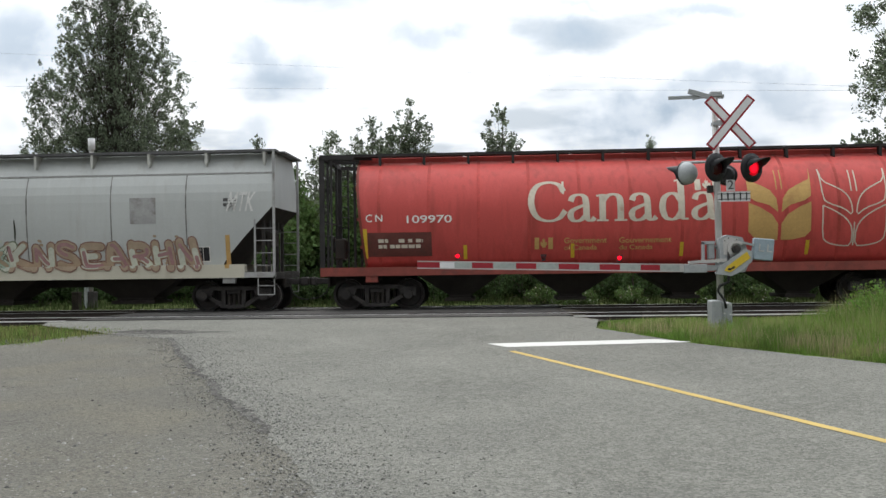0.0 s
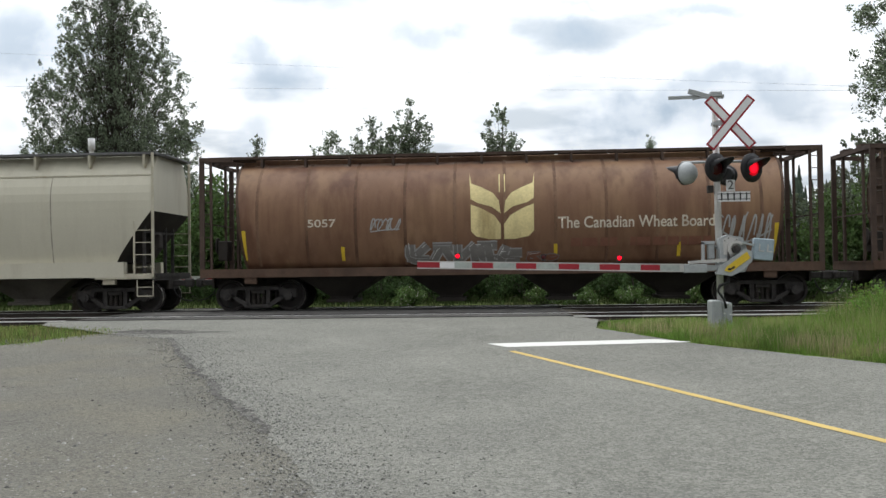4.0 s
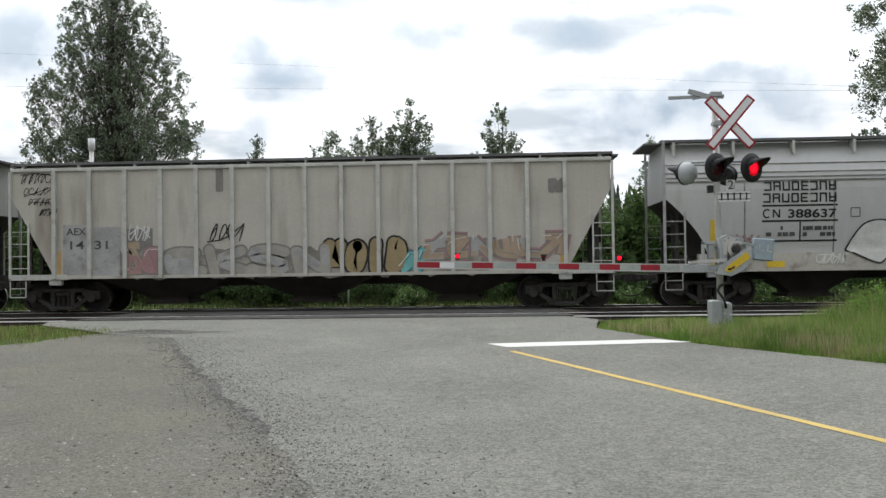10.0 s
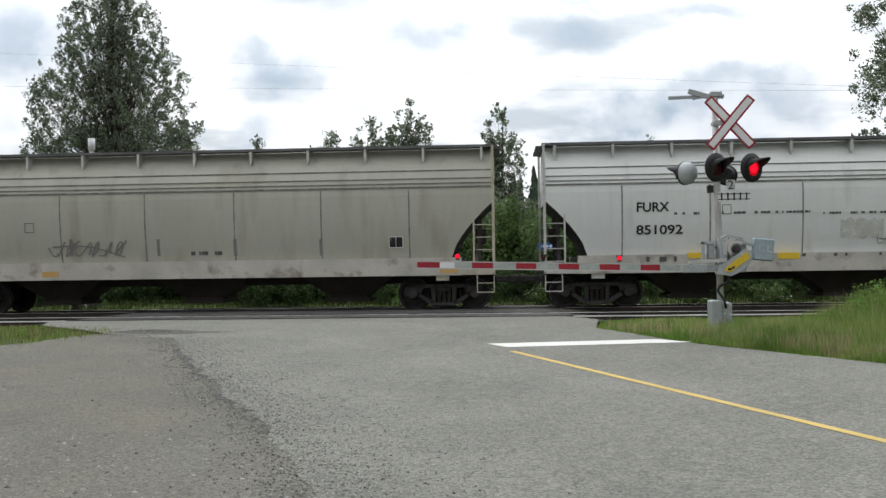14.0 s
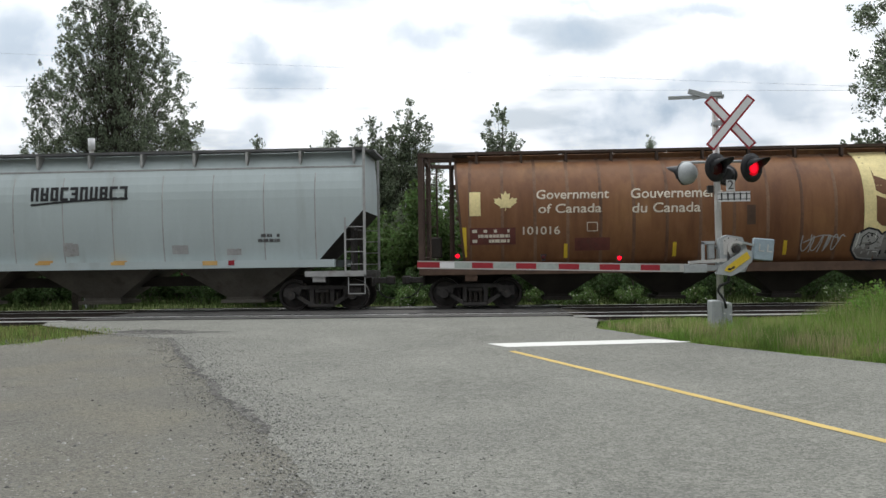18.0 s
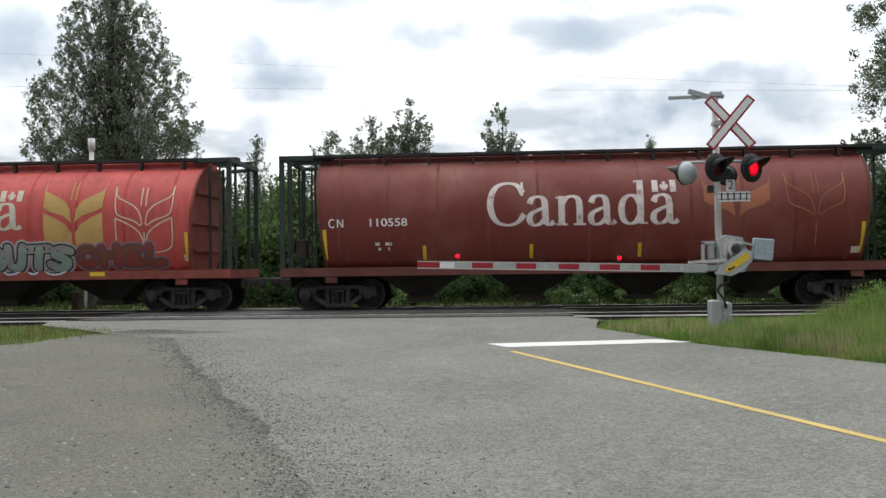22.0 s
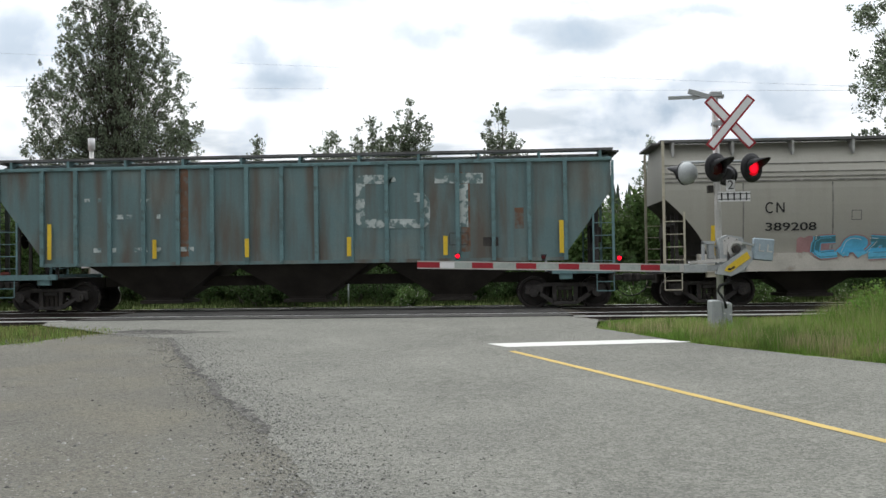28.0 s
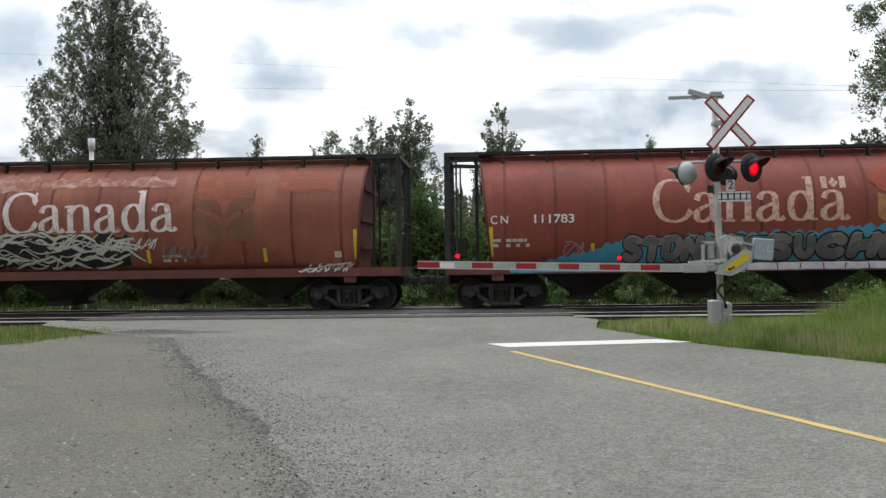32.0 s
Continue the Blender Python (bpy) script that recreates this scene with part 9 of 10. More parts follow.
bars(k, -5.06, -1.21, 2.62, 2.68, INK_GREY, h, 1, 0, 0.55)
bars(k, -0.87, 2.46, 2.57, 2.63, INK_GREY, h, 1, 0, 0.4)
bars(k, 2.63, 5.09, 2.58, 2.64, INK_GREY, h, 1, 0, 0.4)
frame_mark(k, -3.57, -3.34, 2.62, 2.87, INK_GREY, h)
patch(k, -0.4, 0.75, 1.9, 2.45, SMUDGE, h, "dull smudge", 0.1, 7)
tag(k, 0.63, 1.38, 1.65, 2.09, S_DIM, h, 131, 0.02, 3)
patch(k, -4.53, -4.08, 1.38, 1.54, M_YELLOW, h, "yellow reflector")
patch(k, -2.10, -1.52, 1.33, 1.51, M_YELLOW, h, "yellow reflector")
patch(k, 1.29, 1.77, 1.33, 1.49, M_YELLOW, h, "yellow reflector")
patch(k, 3.90, 4.48, 1.33, 1.49, M_YELLOW, h, "yellow reflector")
patch(k, 7.10, 7.54, 1.44, 1.61, M_YELLOW, h, "yellow reflector")
bars(k, -5.67, -4.81, 1.31, 1.44, INK_GREY, h, 1, 0, 0.6)
bars(k, -1.47, 1.29, 1.40, 1.48, INK_GREY, h, 1, 0, 0.3)
bars(k, 1.79, 3.90, 1.36, 1.43, INK_GREY, h, 1, 0, 0.4)
patch(k, 7.54, 8.43, 3.92, 4.36, S_SILVER, h, "scuffed patch", 0.04, 8)
k, h = C[14], hop_side
patch(k, -7.09, -5.75, 2.47, 2.90, T_GREY, h, "grey repainted patch")
lettering(k, "WFRX", -6.98, -5.90, 2.54, 2.79, INK, h, bold=0.01, lift=0.011)
lettering(k, "850296", -6.98, -5.74, 2.13, 2.36, INK, h, bold=0.01)
frame_mark(k, -4.94, -4.68, 2.41, 2.68, INK_GREY, h)
tag(k, -4.15, -2.02, 1.62, 2.19, S_DIM, h, 141, 0.04, 6)
data_box(k, 5.61, 6.02, 1.80, 2.13, h)
bars(k, -6.94, -6.04, 1.67, 1.93, INK_GREY, h, 2, 0, 0.6)
bars(k, -0.09, 0.84, 1.67, 1.78, INK_GREY, h, 1, 0, 0.6)
patch(k, -6.69, -5.83, 1.08, 1.51, WHITEINK, h, "white label strip")
bars(k, -6.61, -5.91, 1.21, 1.37, S_BLUE, h, 1, 0, 0.7)
patch(k, -7.58, -6.98, 1.08, 1.34, GOLD, h, "orange reflector")
patch(k, -4.43, -3.94, 1.09, 1.25, GOLD, h, "orange reflector")
patch(k, 7.06, 7.56, 1.06, 1.28, GOLD, h, "orange reflector")
patch(k, -6.09, -5.99, 1.75, 2.24, S_DIM, h, "grimy bracket mark")
patch(k, -3.65, -3.55, 1.71, 2.20, S_DIM, h, "grimy bracket mark")
patch(k, -1.08, -0.99, 1.67, 2.16, S_DIM, h, "grimy bracket mark")
patch(k, 1.15, 1.25, 1.64, 2.12, S_DIM, h, "grimy bracket mark")
patch(k, 3.63, 3.72, 1.61, 2.09, S_DIM, h, "grimy bracket mark")
k, h = C[15], hop_side
bars(k, 5.92, 6.56, 2.08, 2.38, INK_GREY, h, 2, 0, 0.5)
tag(k, 6.83, 7.15, 1.91, 2.37, S_DIM, h, 151, 0.02, 2)
patch(k, 4.02, 4.28, 1.45, 1.70, T_BAYTAN, h, "tan sill reflector")
patch(k, 4.96, 5.25, 1.47, 1.69, T_BAYTAN, h, "tan sill reflector")
patch(k, 5.95, 6.27, 1.44, 1.67, T_BAYTAN, h, "tan sill reflector")
patch(k, 6.43, 6.90, 1.41, 1.66, T_BAYTAN, h, "tan sill reflector")
k, h = C[15], hop_side
initials(k, -6.46, -6.03, 2.87, 3.12, 0.038, INK, h)
bars(k, -6.47, -5.28, 2.30, 2.58, INK, h, 1, 0, 0.9)
patch(k, -6.86, -5.91, 1.35, 1.74, P_TAN, h, "tan repaired patch", 0.02, 3)
k, h = C[16], low_sill_side
lettering(k, "NDYX", -7.26, -6.14, 2.40, 2.68, INK, h, bold=0.01)
lettering(k, "840711", -7.18, -6.11, 1.92, 2.12, INK, h, bold=0.008)
bars(k, -7.12, -6.20, 1.66, 1.82, INK_GREY, h, 1, 0, 0.6)
frame_mark(k, -4.73, -4.49, 2.15, 2.40, INK_GREY, h)
bars(k, -0.98, 1.09, 1.92, 2.11, S_OLIVE, h, 1, 0, 0.5)
data_box(k, 6.60, 6.95, 1.58, 1.82, h)
patch(k, -3.75, -3.62, 1.55, 1.97, T_BAYTAN, h, "rusty strip")
patch(k, -1.21, -1.08, 1.51, 1.94, T_BAYTAN, h, "rusty strip")
patch(k, 1.16, 1.29, 1.48, 1.90, T_BAYTAN, h, "rusty strip")
patch(k, 3.76, 3.89, 1.44, 1.86, T_BAYTAN, h, "rusty strip")
k, h = C[17], cyl_side
patch(k, 3.47, 7.79, 1.84, 4.40, STRAW, h, "straw yellow painted panel")
S_PANELBROWN = spray('panel_brown', (0.15, 0.07, 0.035))
wheat(k, 3.76, 5.49, 2.15, 3.91, S_PANELBROWN, h)
wheat(k, 5.82, 7.56, 1.89, 3.87, S_PANELBROWN, h, True)
lettering(k, "Government", -5.41, -3.41, 3.12, 3.39, CREAM, h, lean=0.02)
lettering(k, "of Canada", -5.36, -3.62, 2.72, 2.98, CREAM, h, lean=0.02)
lettering(k, "Gouvernement", -2.81, -0.31, 3.10, 3.39, CREAM, h, lean=0.02)
lettering(k, "du Canada", -2.78, -0.92, 2.69, 2.97, CREAM, h, lean=0.02)
maple(k, -6.59, -5.93, 2.81, 3.38, STRAW, h)
lettering(k, "101016", -5.79, -4.76, 2.12, 2.35, CREAM, h)
patch(k, -4.35, -3.38, 1.65, 2.01, T_MAROONS, h, "dark repainted patch")
patch(k, 0.34, 0.57, 2.31, 2.86, T_BROWN, h)
frame_mark(k, -4.01, -3.73, 2.20, 2.44, CREAM, h)
graffiti(k, 3.32, 5.01, 1.10, 2.18, S_SILVER, S_BLACK, h, 171, 3, S_DIM, fat=0.34, shade=None)
graffiti(k, 5.01, 6.20, 1.18, 2.10, S_DIM, S_BLACK, h, 172, 2, None, fat=0.4, shade=None)
tag(k, 1.87, 2.87, 1.46, 2.07, S_SILVER, h, 173, 0.03, 4)
k, h = C[17], cyl_side
patch(k, -7.27, -6.96, 2.67, 3.36, STRAW, h, "straw yellow bar")
patch(k, -7.27, -5.99, 1.85, 2.33, T_MAROONS, h, "maroon stencil panel")
bars(k, -7.20, -6.15, 1.91, 2.28, CREAM, h, 3, 0, 0.6)
k, h = C[18], hop_side
cells(k, -1.68, 1.23, 3.32, 3.73, 10, 0.085, INK, h)
stroke(k, 'swoosh', [smooth_path([(-1.65, 3.21), (-0.23, 3.33), (1.22, 3.36)], 2)], 0.06, INK, h, 'dark sweep under the company name')
bars(k, 4.97, 5.63, 2.03, 2.26, INK_GREY, h, 2, 0, 0.7)
patch(k, -0.75, -0.44, 1.68, 2.09, T_GREY, h, "faint grey panel", 0.01, 3)
patch(k, 2.46, 2.93, 1.71, 1.97, T_GREY, h, "faint grey panel", 0.01, 3)
patch(k, 4.05, 4.47, 1.66, 1.85, T_GREY, h, "faint grey panel", 0.01, 3)
bars(k, 0.56, 1.90, 1.65, 1.90, GOLD, h, 1, 0, 0.3)
patch(k, -1.54, -1.09, 1.44, 1.57, GOLD, h, "orange sill reflector")
patch(k, 0.70, 1.11, 1.41, 1.54, GOLD, h, "orange sill reflector")
patch(k, 3.38, 3.81, 1.37, 1.50, GOLD, h, "orange sill reflector")
patch(k, 4.13, 4.30, 1.36, 1.51, M_RED, h)
k, h = C[18], hop_side
lettering(k, "TRGX", -6.54, -5.67, 2.65, 2.89, INK, h)
lettering(k, "856767", -6.57, -5.42, 2.20, 2.44, INK, h)
frame_mark(k, -4.06, -3.79, 2.42, 2.68, INK, h)
bars(k, -6.44, -5.53, 1.68, 1.94, INK_GREY, h, 2, 0, 0.7)
bars(k, -5.05, -4.45, 1.66, 1.92, INK_GREY, h, 2, 0, 0.7)
patch(k, -7.29, -6.96, 2.60, 3.19, S_SILVER, h, "scuffed patch", 0.06, 4)
patch(k, -3.08, -2.65, 1.70, 1.94, T_GREY, h, "faint grey panel", 0.01, 3)
patch(k, -0.64, -0.29, 1.70, 2.06, T_GREY, h, "faint grey panel", 0.01, 3)
k, h = C[19], hop_side
S_EMBLEM_GREEN = spray('emblem_green', (0.16, 0.46, 0.09))
decal_poly(k, 'round_emblem', [(0.95 + 0.47 * math.cos(q * math.pi / 16), 3.15 + 0.46 * math.sin(q * math.pi / 16)) for q in range(32)], S_EMBLEM_GREEN, h, 'round green company emblem')
decal_poly(k, 'emblem_lens', [(0.95 - 0.12 + 0.4 * math.cos(q * math.pi / 8), 3.15 + 0.22 * math.sin(q * math.pi / 8)) for q in range(16)], S_WHITE, h, 'white lens shape', 0.011)
bars(k, 0.55, 1.04, 3.01, 3.27, INK, h, 1, 0, 1.0)
lettering(k, "CGEX", -7.06, -6.10, 2.47, 2.70, INK, h, bold=0.01)
lettering(k, "1248", -7.07, -6.28, 2.03, 2.24, INK, h, bold=0.01)
bars(k, -6.99, -5.99, 1.68, 1.93, INK_GREY, h, 2, 0, 0.5)
patch(k, 4.05, 4.60, 1.36, 2.00, S_WHITE, h, "torn white sticker remains", 0.12, 7)
patch(k, 4.52, 5.54, 1.32, 1.55, S_WHITE, h, "torn white sticker remains", 0.06, 8)
data_box(k, 4.99, 5.50, 1.67, 1.91, h)
patch(k, -0.08, 0.03, 1.60, 2.02, M_YELLOW, h, "yellow reflector")
tag(k, -0.82, 0.39, 1.67, 2.36, S_DIM, h, 191, 0.03, 5)
tag(k, 1.50, 2.86, 1.52, 2.04, S_SILVER, h, 192, 0.015, 6)
tag(k, 3.33, 3.89, 1.45, 1.82, S_WHITE, h, 193, 0.025, 3)
patch(k, 5.67, 6.32, 1.37, 1.82, S_SILVER, h, "scuffed white patch", 0.1, 9)
k, h = C[20], hop_side
cells(k, -5.65, -4.01, 3.23, 3.48, 8, 0.045, INK, h)
cells(k, -5.69, -4.11, 2.91, 3.16, 8, 0.045, INK, h)
lettering(k, "388118", -5.10, -3.89, 2.41, 2.67, INK, h, bold=0.01)
initials(k, -5.67, -5.26, 2.43, 2.69, 0.038, INK, h)
patch(k, -5.69, -3.65, 2.75, 2.80, INK, h, "ruled line")
patch(k, -5.69, -3.65, 2.30, 2.35, INK, h, "ruled line")
patch(k, -5.69, -3.66, 1.72, 1.77, INK, h, "ruled line")
patch(k, -4.70, -4.65, 1.78, 2.31, INK, h)
frame_mark(k, -3.31, -3.06, 2.44, 2.67, INK_GREY, h)
emblem_band(k, 2.86, 6.69, 1.87, 3.39, 0.3, INK_GREY, h)
patch(k, 7.10, 7.26, 1.58, 2.06, GOLD, h, "flaking yellow reflector", 0.02, 3)
patch(k, -4.15, -3.68, 1.11, 1.41, GOLD, h, "flaking yellow reflector", 0.02, 3)
patch(k, 0.93, 1.39, 1.17, 1.40, GOLD, h, "flaking yellow reflector", 0.02, 3)
patch(k, 3.89, 4.34, 1.20, 1.41, GOLD, h, "flaking yellow reflector", 0.02, 3)
patch(k, -7.22, -7.08, 1.15, 2.09, GOLD, h, "flaking yellow reflector", 0.02, 3)
tag(k, -3.18, -1.47, 1.09, 1.32, S_DIM, h, 201, 0.04, 7)
bars(k, 2.18, 2.60, 2.69, 2.79, INK, h, 1, 0, 0.6)
k, h = C[21], cyl_side
wordmark(k, -2.84, 2.46, 2.37, 3.63, CHALK, h)
flag(k, 1.74, 2.40, 3.27, 3.62, CHALK, h)
lettering(k, "110558", -6.12, -5.06, 2.42, 2.65, WHITEINK, h)
initials(k, -7.28, -6.89, 2.41, 2.64, 0.038, WHITEINK, h)
bars(k, -5.99, -5.51, 1.73, 1.96, CREAM, h, 2, 0, 0.7)
wheat(k, 3.11, 4.96, 1.75, 3.80, GHOST, h, False, "faded wheat emblem", False)
wheat(k, 5.36, 6.95, 1.72, 3.76, GHOST, h, True, "faded wheat emblem", False)
patch(k, 7.14, 7.37, 1.48, 1.66, CREAM, h)
k, h = C[22], cyl_side
wordmark(k, -2.76, 2.60, 2.50, 3.68, CREAM, h)
flag(k, 1.91, 2.58, 3.34, 3.67, CREAM, h)
lettering(k, "110163", -6.12, -4.89, 2.56, 2.78, WHITEINK, h)
initials(k, -7.27, -6.83, 2.53, 2.74, 0.038, WHITEINK, h)
wheat(k, 3.21, 5.03, 1.91, 3.95, GOLD, h)
wheat(k, 5.34, 7.06, 1.77, 3.72, CREAM, h, True)
patch(k, -7.15, -5.13, 1.58, 2.31, T_MAROONS, h, "dark repainted patch")
bars(k, -7.09, -5.96, 1.73, 2.02, CREAM, h, 2, 0, 0.4)
tag(k, -5.37, -3.48, 1.63, 2.2, S_SILVER, h, 221, 0.045, 8)
tag(k, -5.2, -3.5, 1.6, 2.1, S_PUTTY, h, 2211, 0.06, 7, 2)
tag(k, -3.06, -0.75, 1.9, 2.4, S_FROST, h, 222, 0.035, 7)
tag(k, -2.7, -0.6, 1.5, 1.95, S_ROSE, h, 2221, 0.04, 5)
tag(k, -5.93, -5.22, 1.49, 1.97, S_SILVER, h, 223, 0.03, 3)
tag(k, -0.42, 0.42, 1.65, 2.13, S_SILVER, h, 224, 0.04, 4)
fat_letters(k, "GUTS", 1.30, 4.00, 1.21, 2.11, S_SILVER, S_BLACK, S_FROST, h, 0.29, 0.12, 1, (S_SAGE,))
fat_letters(k, "CHEL", 4.1, 6.75, 1.3, 2.08, S_BRICK, S_PLUM, S_ROSE, h, 0.29, 0.1, 3, (S_BROWN,))
patch(k, 7.30, 7.49, 1.51, 1.70, CREAM, h)
k, h = C[23], cyl_side
lettering(k, "396793", -5.92, -4.77, 2.35, 2.56, CREAM, h)
initials(k, -7.22, -6.82, 2.33, 2.54, 0.038, CREAM, h)
bars(k, -7.16, -6.39, 1.89, 2.12, CREAM, h, 2, 0, 0.6)
tag(k, -6.31, -5.57, 1.70, 2.35, S_WHITE, h, 231, 0.025, 4)
tag(k, -7.50, -7.04, 2.64, 3.24, S_SILVER, h, 232, 0.035, 2)
graffiti(k, -5.20, -0.59, 1.32, 2.57, S_ROSE, S_PLUM, h, 233, 5, S_SMOKE, fat=0.27, shade=S_SMOKE)
graffiti(k, -5.42, -4.64, 1.35, 2.09, S_CYAN, S_TEAL, h, 234, 2, None, fat=0.3, shade=None)
graffiti(k, -0.50, 1.82, 1.29, 2.24, S_MOSS, S_BLACK, h, 235, 3, S_OLIVE, fat=0.26, shade=None)
graffiti(k, 1.89, 7.07, 1.11, 2.45, S_BROWN, S_BLACK, h, 236, 5, S_ROSE, fat=0.27, shade=S_SMOKE)
froth(k, -5.0, -0.8, 2.35, 2.68, S_SMOKE, h, 237, 70)
fat_letters(k, "OS", -0.3, 1.2, 1.9, 2.45, S_TAN, S_MOSS, None, h, 0.3, 0.0, 2)
patch(k, -5.90, -4.70, 1.03, 1.235, S_DIM, h, "white paint on the sill")
k, h = C[24], cyl_side
wordmark(k, -2.77, 2.51, 2.38, 3.60, CHALK, h)
flag(k, 1.80, 2.46, 3.25, 3.59, CHALK, h)
lettering(k, "109823", -6.14, -4.95, 2.41, 2.64, WHITEINK, h)
initials(k, -7.33, -6.97, 2.42, 2.64, 0.038, WHITEINK, h)
wheat(k, 2.97, 4.90, 1.74, 3.72, FAINT, h)
tag(k, -6.39, -5.46, 1.52, 2.26, S_SILVER, h, 241, 0.03, 4)
tag(k, 4.25, 5.19, 1.73, 2.23, S_SILVER, h, 242, 0.025, 3)
tag(k, -3.68, -2.92, 1.51, 1.89, S_SILVER, h, 243, 0.025, 3)
tag(k, -0.51, 1.06, 1.33, 1.95, S_OLIVE, h, 244, 0.05, 4)
bars(k, -7.20, -6.44, 1.83, 2.02, CREAM, h, 2, 0, 0.6)
tag(k, -5.36, -4.35, 1.57, 1.86, S_OLIVE, h, 245, 0.02, 5)
bars(k, -0.47, 0.38, 1.10, 1.23, GOLD, h, 1, 0, 0.8)
k, h = C[25], rib_side
data_box(k, 5.11, 5.57, 1.79, 2.02, h)
bars(k, 5.94, 6.39, 1.79, 2.04, INK_GREY, h, 2, 0, 0.5)
tag(k, -2.78, -2.47, 1.46, 2.12, S_WHITE, h, 251, 0.03, 2)
decal_rect(k, "reflector", -1.29, -1.17, 1.67, 2.20, GOLD, h, "orange reflector")
decal_rect(k, "reflector", 1.17, 1.29, 1.63, 2.20, GOLD, h, "orange reflector")
decal_rect(k, "reflector", 3.80, 3.92, 1.66, 2.12, GOLD, h, "orange reflector")
decal_rect(k, "reflector", 7.06, 7.18, 1.65, 2.59, GOLD, h, "orange reflector")
patch(k, 4.00, 4.06, 2.43, 2.68, INK, h, "dark slot")
patch(k, 4.86, 4.93, 2.42, 2.66, INK, h, "dark slot")
patch(k, 5.73, 5.80, 2.40, 2.65, INK, h, "dark slot")
patch(k, 6.47, 6.54, 2.39, 2.64, INK, h, "dark slot")
k, h = C[26], hop_side
lettering(k, "389208", -5.71, -4.34, 2.12, 2.35, INK, h)
initials(k, -5.70, -5.22, 2.63, 2.91, 0.038, INK, h)
frame_mark(k, -3.40, -3.15, 2.40, 2.66, INK_GREY, h)
emblem_band(k, 4.97, 7.29, 2.45, 3.32, 0.15, INK, h)
graffiti(k, -4.46, -0.79, 1.30, 2.04, S_TEAL, S_SKY, h, 261, 5, S_SKY, fat=0.22, shade=S_ROSE)
graffiti(k, -0.66, 2.97, 1.25, 2.38, S_TAN, S_BLACK, h, 262, 5, S_SILVER, fat=0.24, shade=None)
graffiti(k, 3.04, 7.57, 1.03, 2.26, S_WHITE, S_BLACK, h, 263, 7, S_BLACK, fat=0.22, shade=S_WHITE)
patch(k, -7.18, -7.06, 1.46, 2.30, M_YELLOW, h, "yellow reflector")
patch(k, -0.70, -0.59, 1.34, 2.09, M_YELLOW, h, "yellow reflector")
patch(k, -2.46, -2.37, 1.36, 1.55, M_YELLOW, h, "yellow reflector")
patch(k, -0.04, 0.07, 1.29, 1.55, M_YELLOW, h, "yellow reflector")
patch(k, 4.57, 4.69, 1.04, 1.53, M_YELLOW, h, "yellow reflector")
patch(k, -4.86, -3.98, 1.48, 1.94, S_ROSE, h, "orange overspray", 0.12, 3)
k, h = C[27], rib_side
RUSTRUN = worn('rust_run', (0.15, 0.085, 0.055), (0.13, 0.16, 0.155), (0.5, 0.7))
S_GHOSTWHITE = worn('ghost_white', (0.42, 0.47, 0.46), (0.10, 0.16, 0.16), (0.46, 0.54))
stroke(k, 'faded_letter', [smooth_path([(2.65, 3.71), (2.65, 3.78), (2.24, 3.78), (1.91, 3.79), (1.76, 3.79), (1.76, 3.52), (1.75, 2.78), (1.75, 2.52), (2.06, 2.51), (3.29, 2.49), (3.58, 2.49), (3.59, 2.75), (3.59, 3.24), (3.27, 3.24)], 1)], 0.26, S_GHOSTWHITE, h, 'ghost of removed lettering')
stroke(k, 'faded_letter', [smooth_path([(3.86, 3.79), (5.22, 3.76)], 0)], 0.3, S_GHOSTWHITE, h, 'ghost of removed lettering')
stroke(k, 'faded_letter', [smooth_path([(4.65, 3.61), (4.64, 2.37)], 0)], 0.3, S_GHOSTWHITE, h, 'ghost of removed lettering')
bars(k, -6.40, -5.75, 3.28, 3.38, S_GHOSTWHITE, h, 1, 0, 0.4)
bars(k, -4.88, -4.00, 3.25, 3.35, S_GHOSTWHITE, h, 1, 0, 0.4)
bars(k, -5.76, -4.01, 2.76, 2.89, S_GHOSTWHITE, h, 1, 0, 0.4)
bars(k, -6.00, -2.43, 1.79, 1.92, S_GHOSTWHITE, h, 1, 0, 0.4)
patch(k, 4.59, 4.85, 1.66, 3.93, RUSTRUN, h, "rust streak", 0.05, 6)
patch(k, -3.48, -3.21, 1.63, 4.29, RUSTRUN, h, "rust streak", 0.05, 6)
frame_mark(k, 4.26, 4.78, 1.86, 2.20, T_DARK, h)
patch(k, 5.20, 5.63, 1.81, 2.07, T_DARK, h)
patch(k, 6.09, 6.34, 2.30, 2.90, RUSTRUN, h)
decal_rect(k, "reflector", -7.32, -7.20, 1.60, 2.64, M_YELLOW, h, "yellow reflector on a post", 0.108)
decal_rect(k, "reflector", -4.23, -4.11, 1.59, 2.14, M_YELLOW, h, "yellow reflector on a post", 0.108)
decal_rect(k, "reflector", -1.55, -1.43, 1.59, 2.13, M_YELLOW, h, "yellow reflector on a post", 0.108)
decal_rect(k, "reflector", 1.37, 1.49, 1.58, 2.13, M_YELLOW, h, "yellow reflector on a post", 0.108)
decal_rect(k, "reflector", 4.09, 4.21, 1.57, 2.12, M_YELLOW, h, "yellow reflector on a post", 0.108)
decal_rect(k, "reflector", 7.32, 7.44, 1.59, 2.52, M_YELLOW, h, "yellow reflector on a post", 0.108)
k, h = C[28], cyl_side
wordmark(k, -2.88, 2.46, 2.48, 3.72, WHITEINK, h)
flag(k, 1.74, 2.40, 3.37, 3.71, WHITEINK, h)
lettering(k, "110207", -6.28, -5.01, 2.56, 2.79, WHITEINK, h)
initials(k, -7.33, -6.92, 2.55, 2.78, 0.038, WHITEINK, h)
wheat(k, 3.09, 4.79, 1.75, 3.88, GOLD, h)
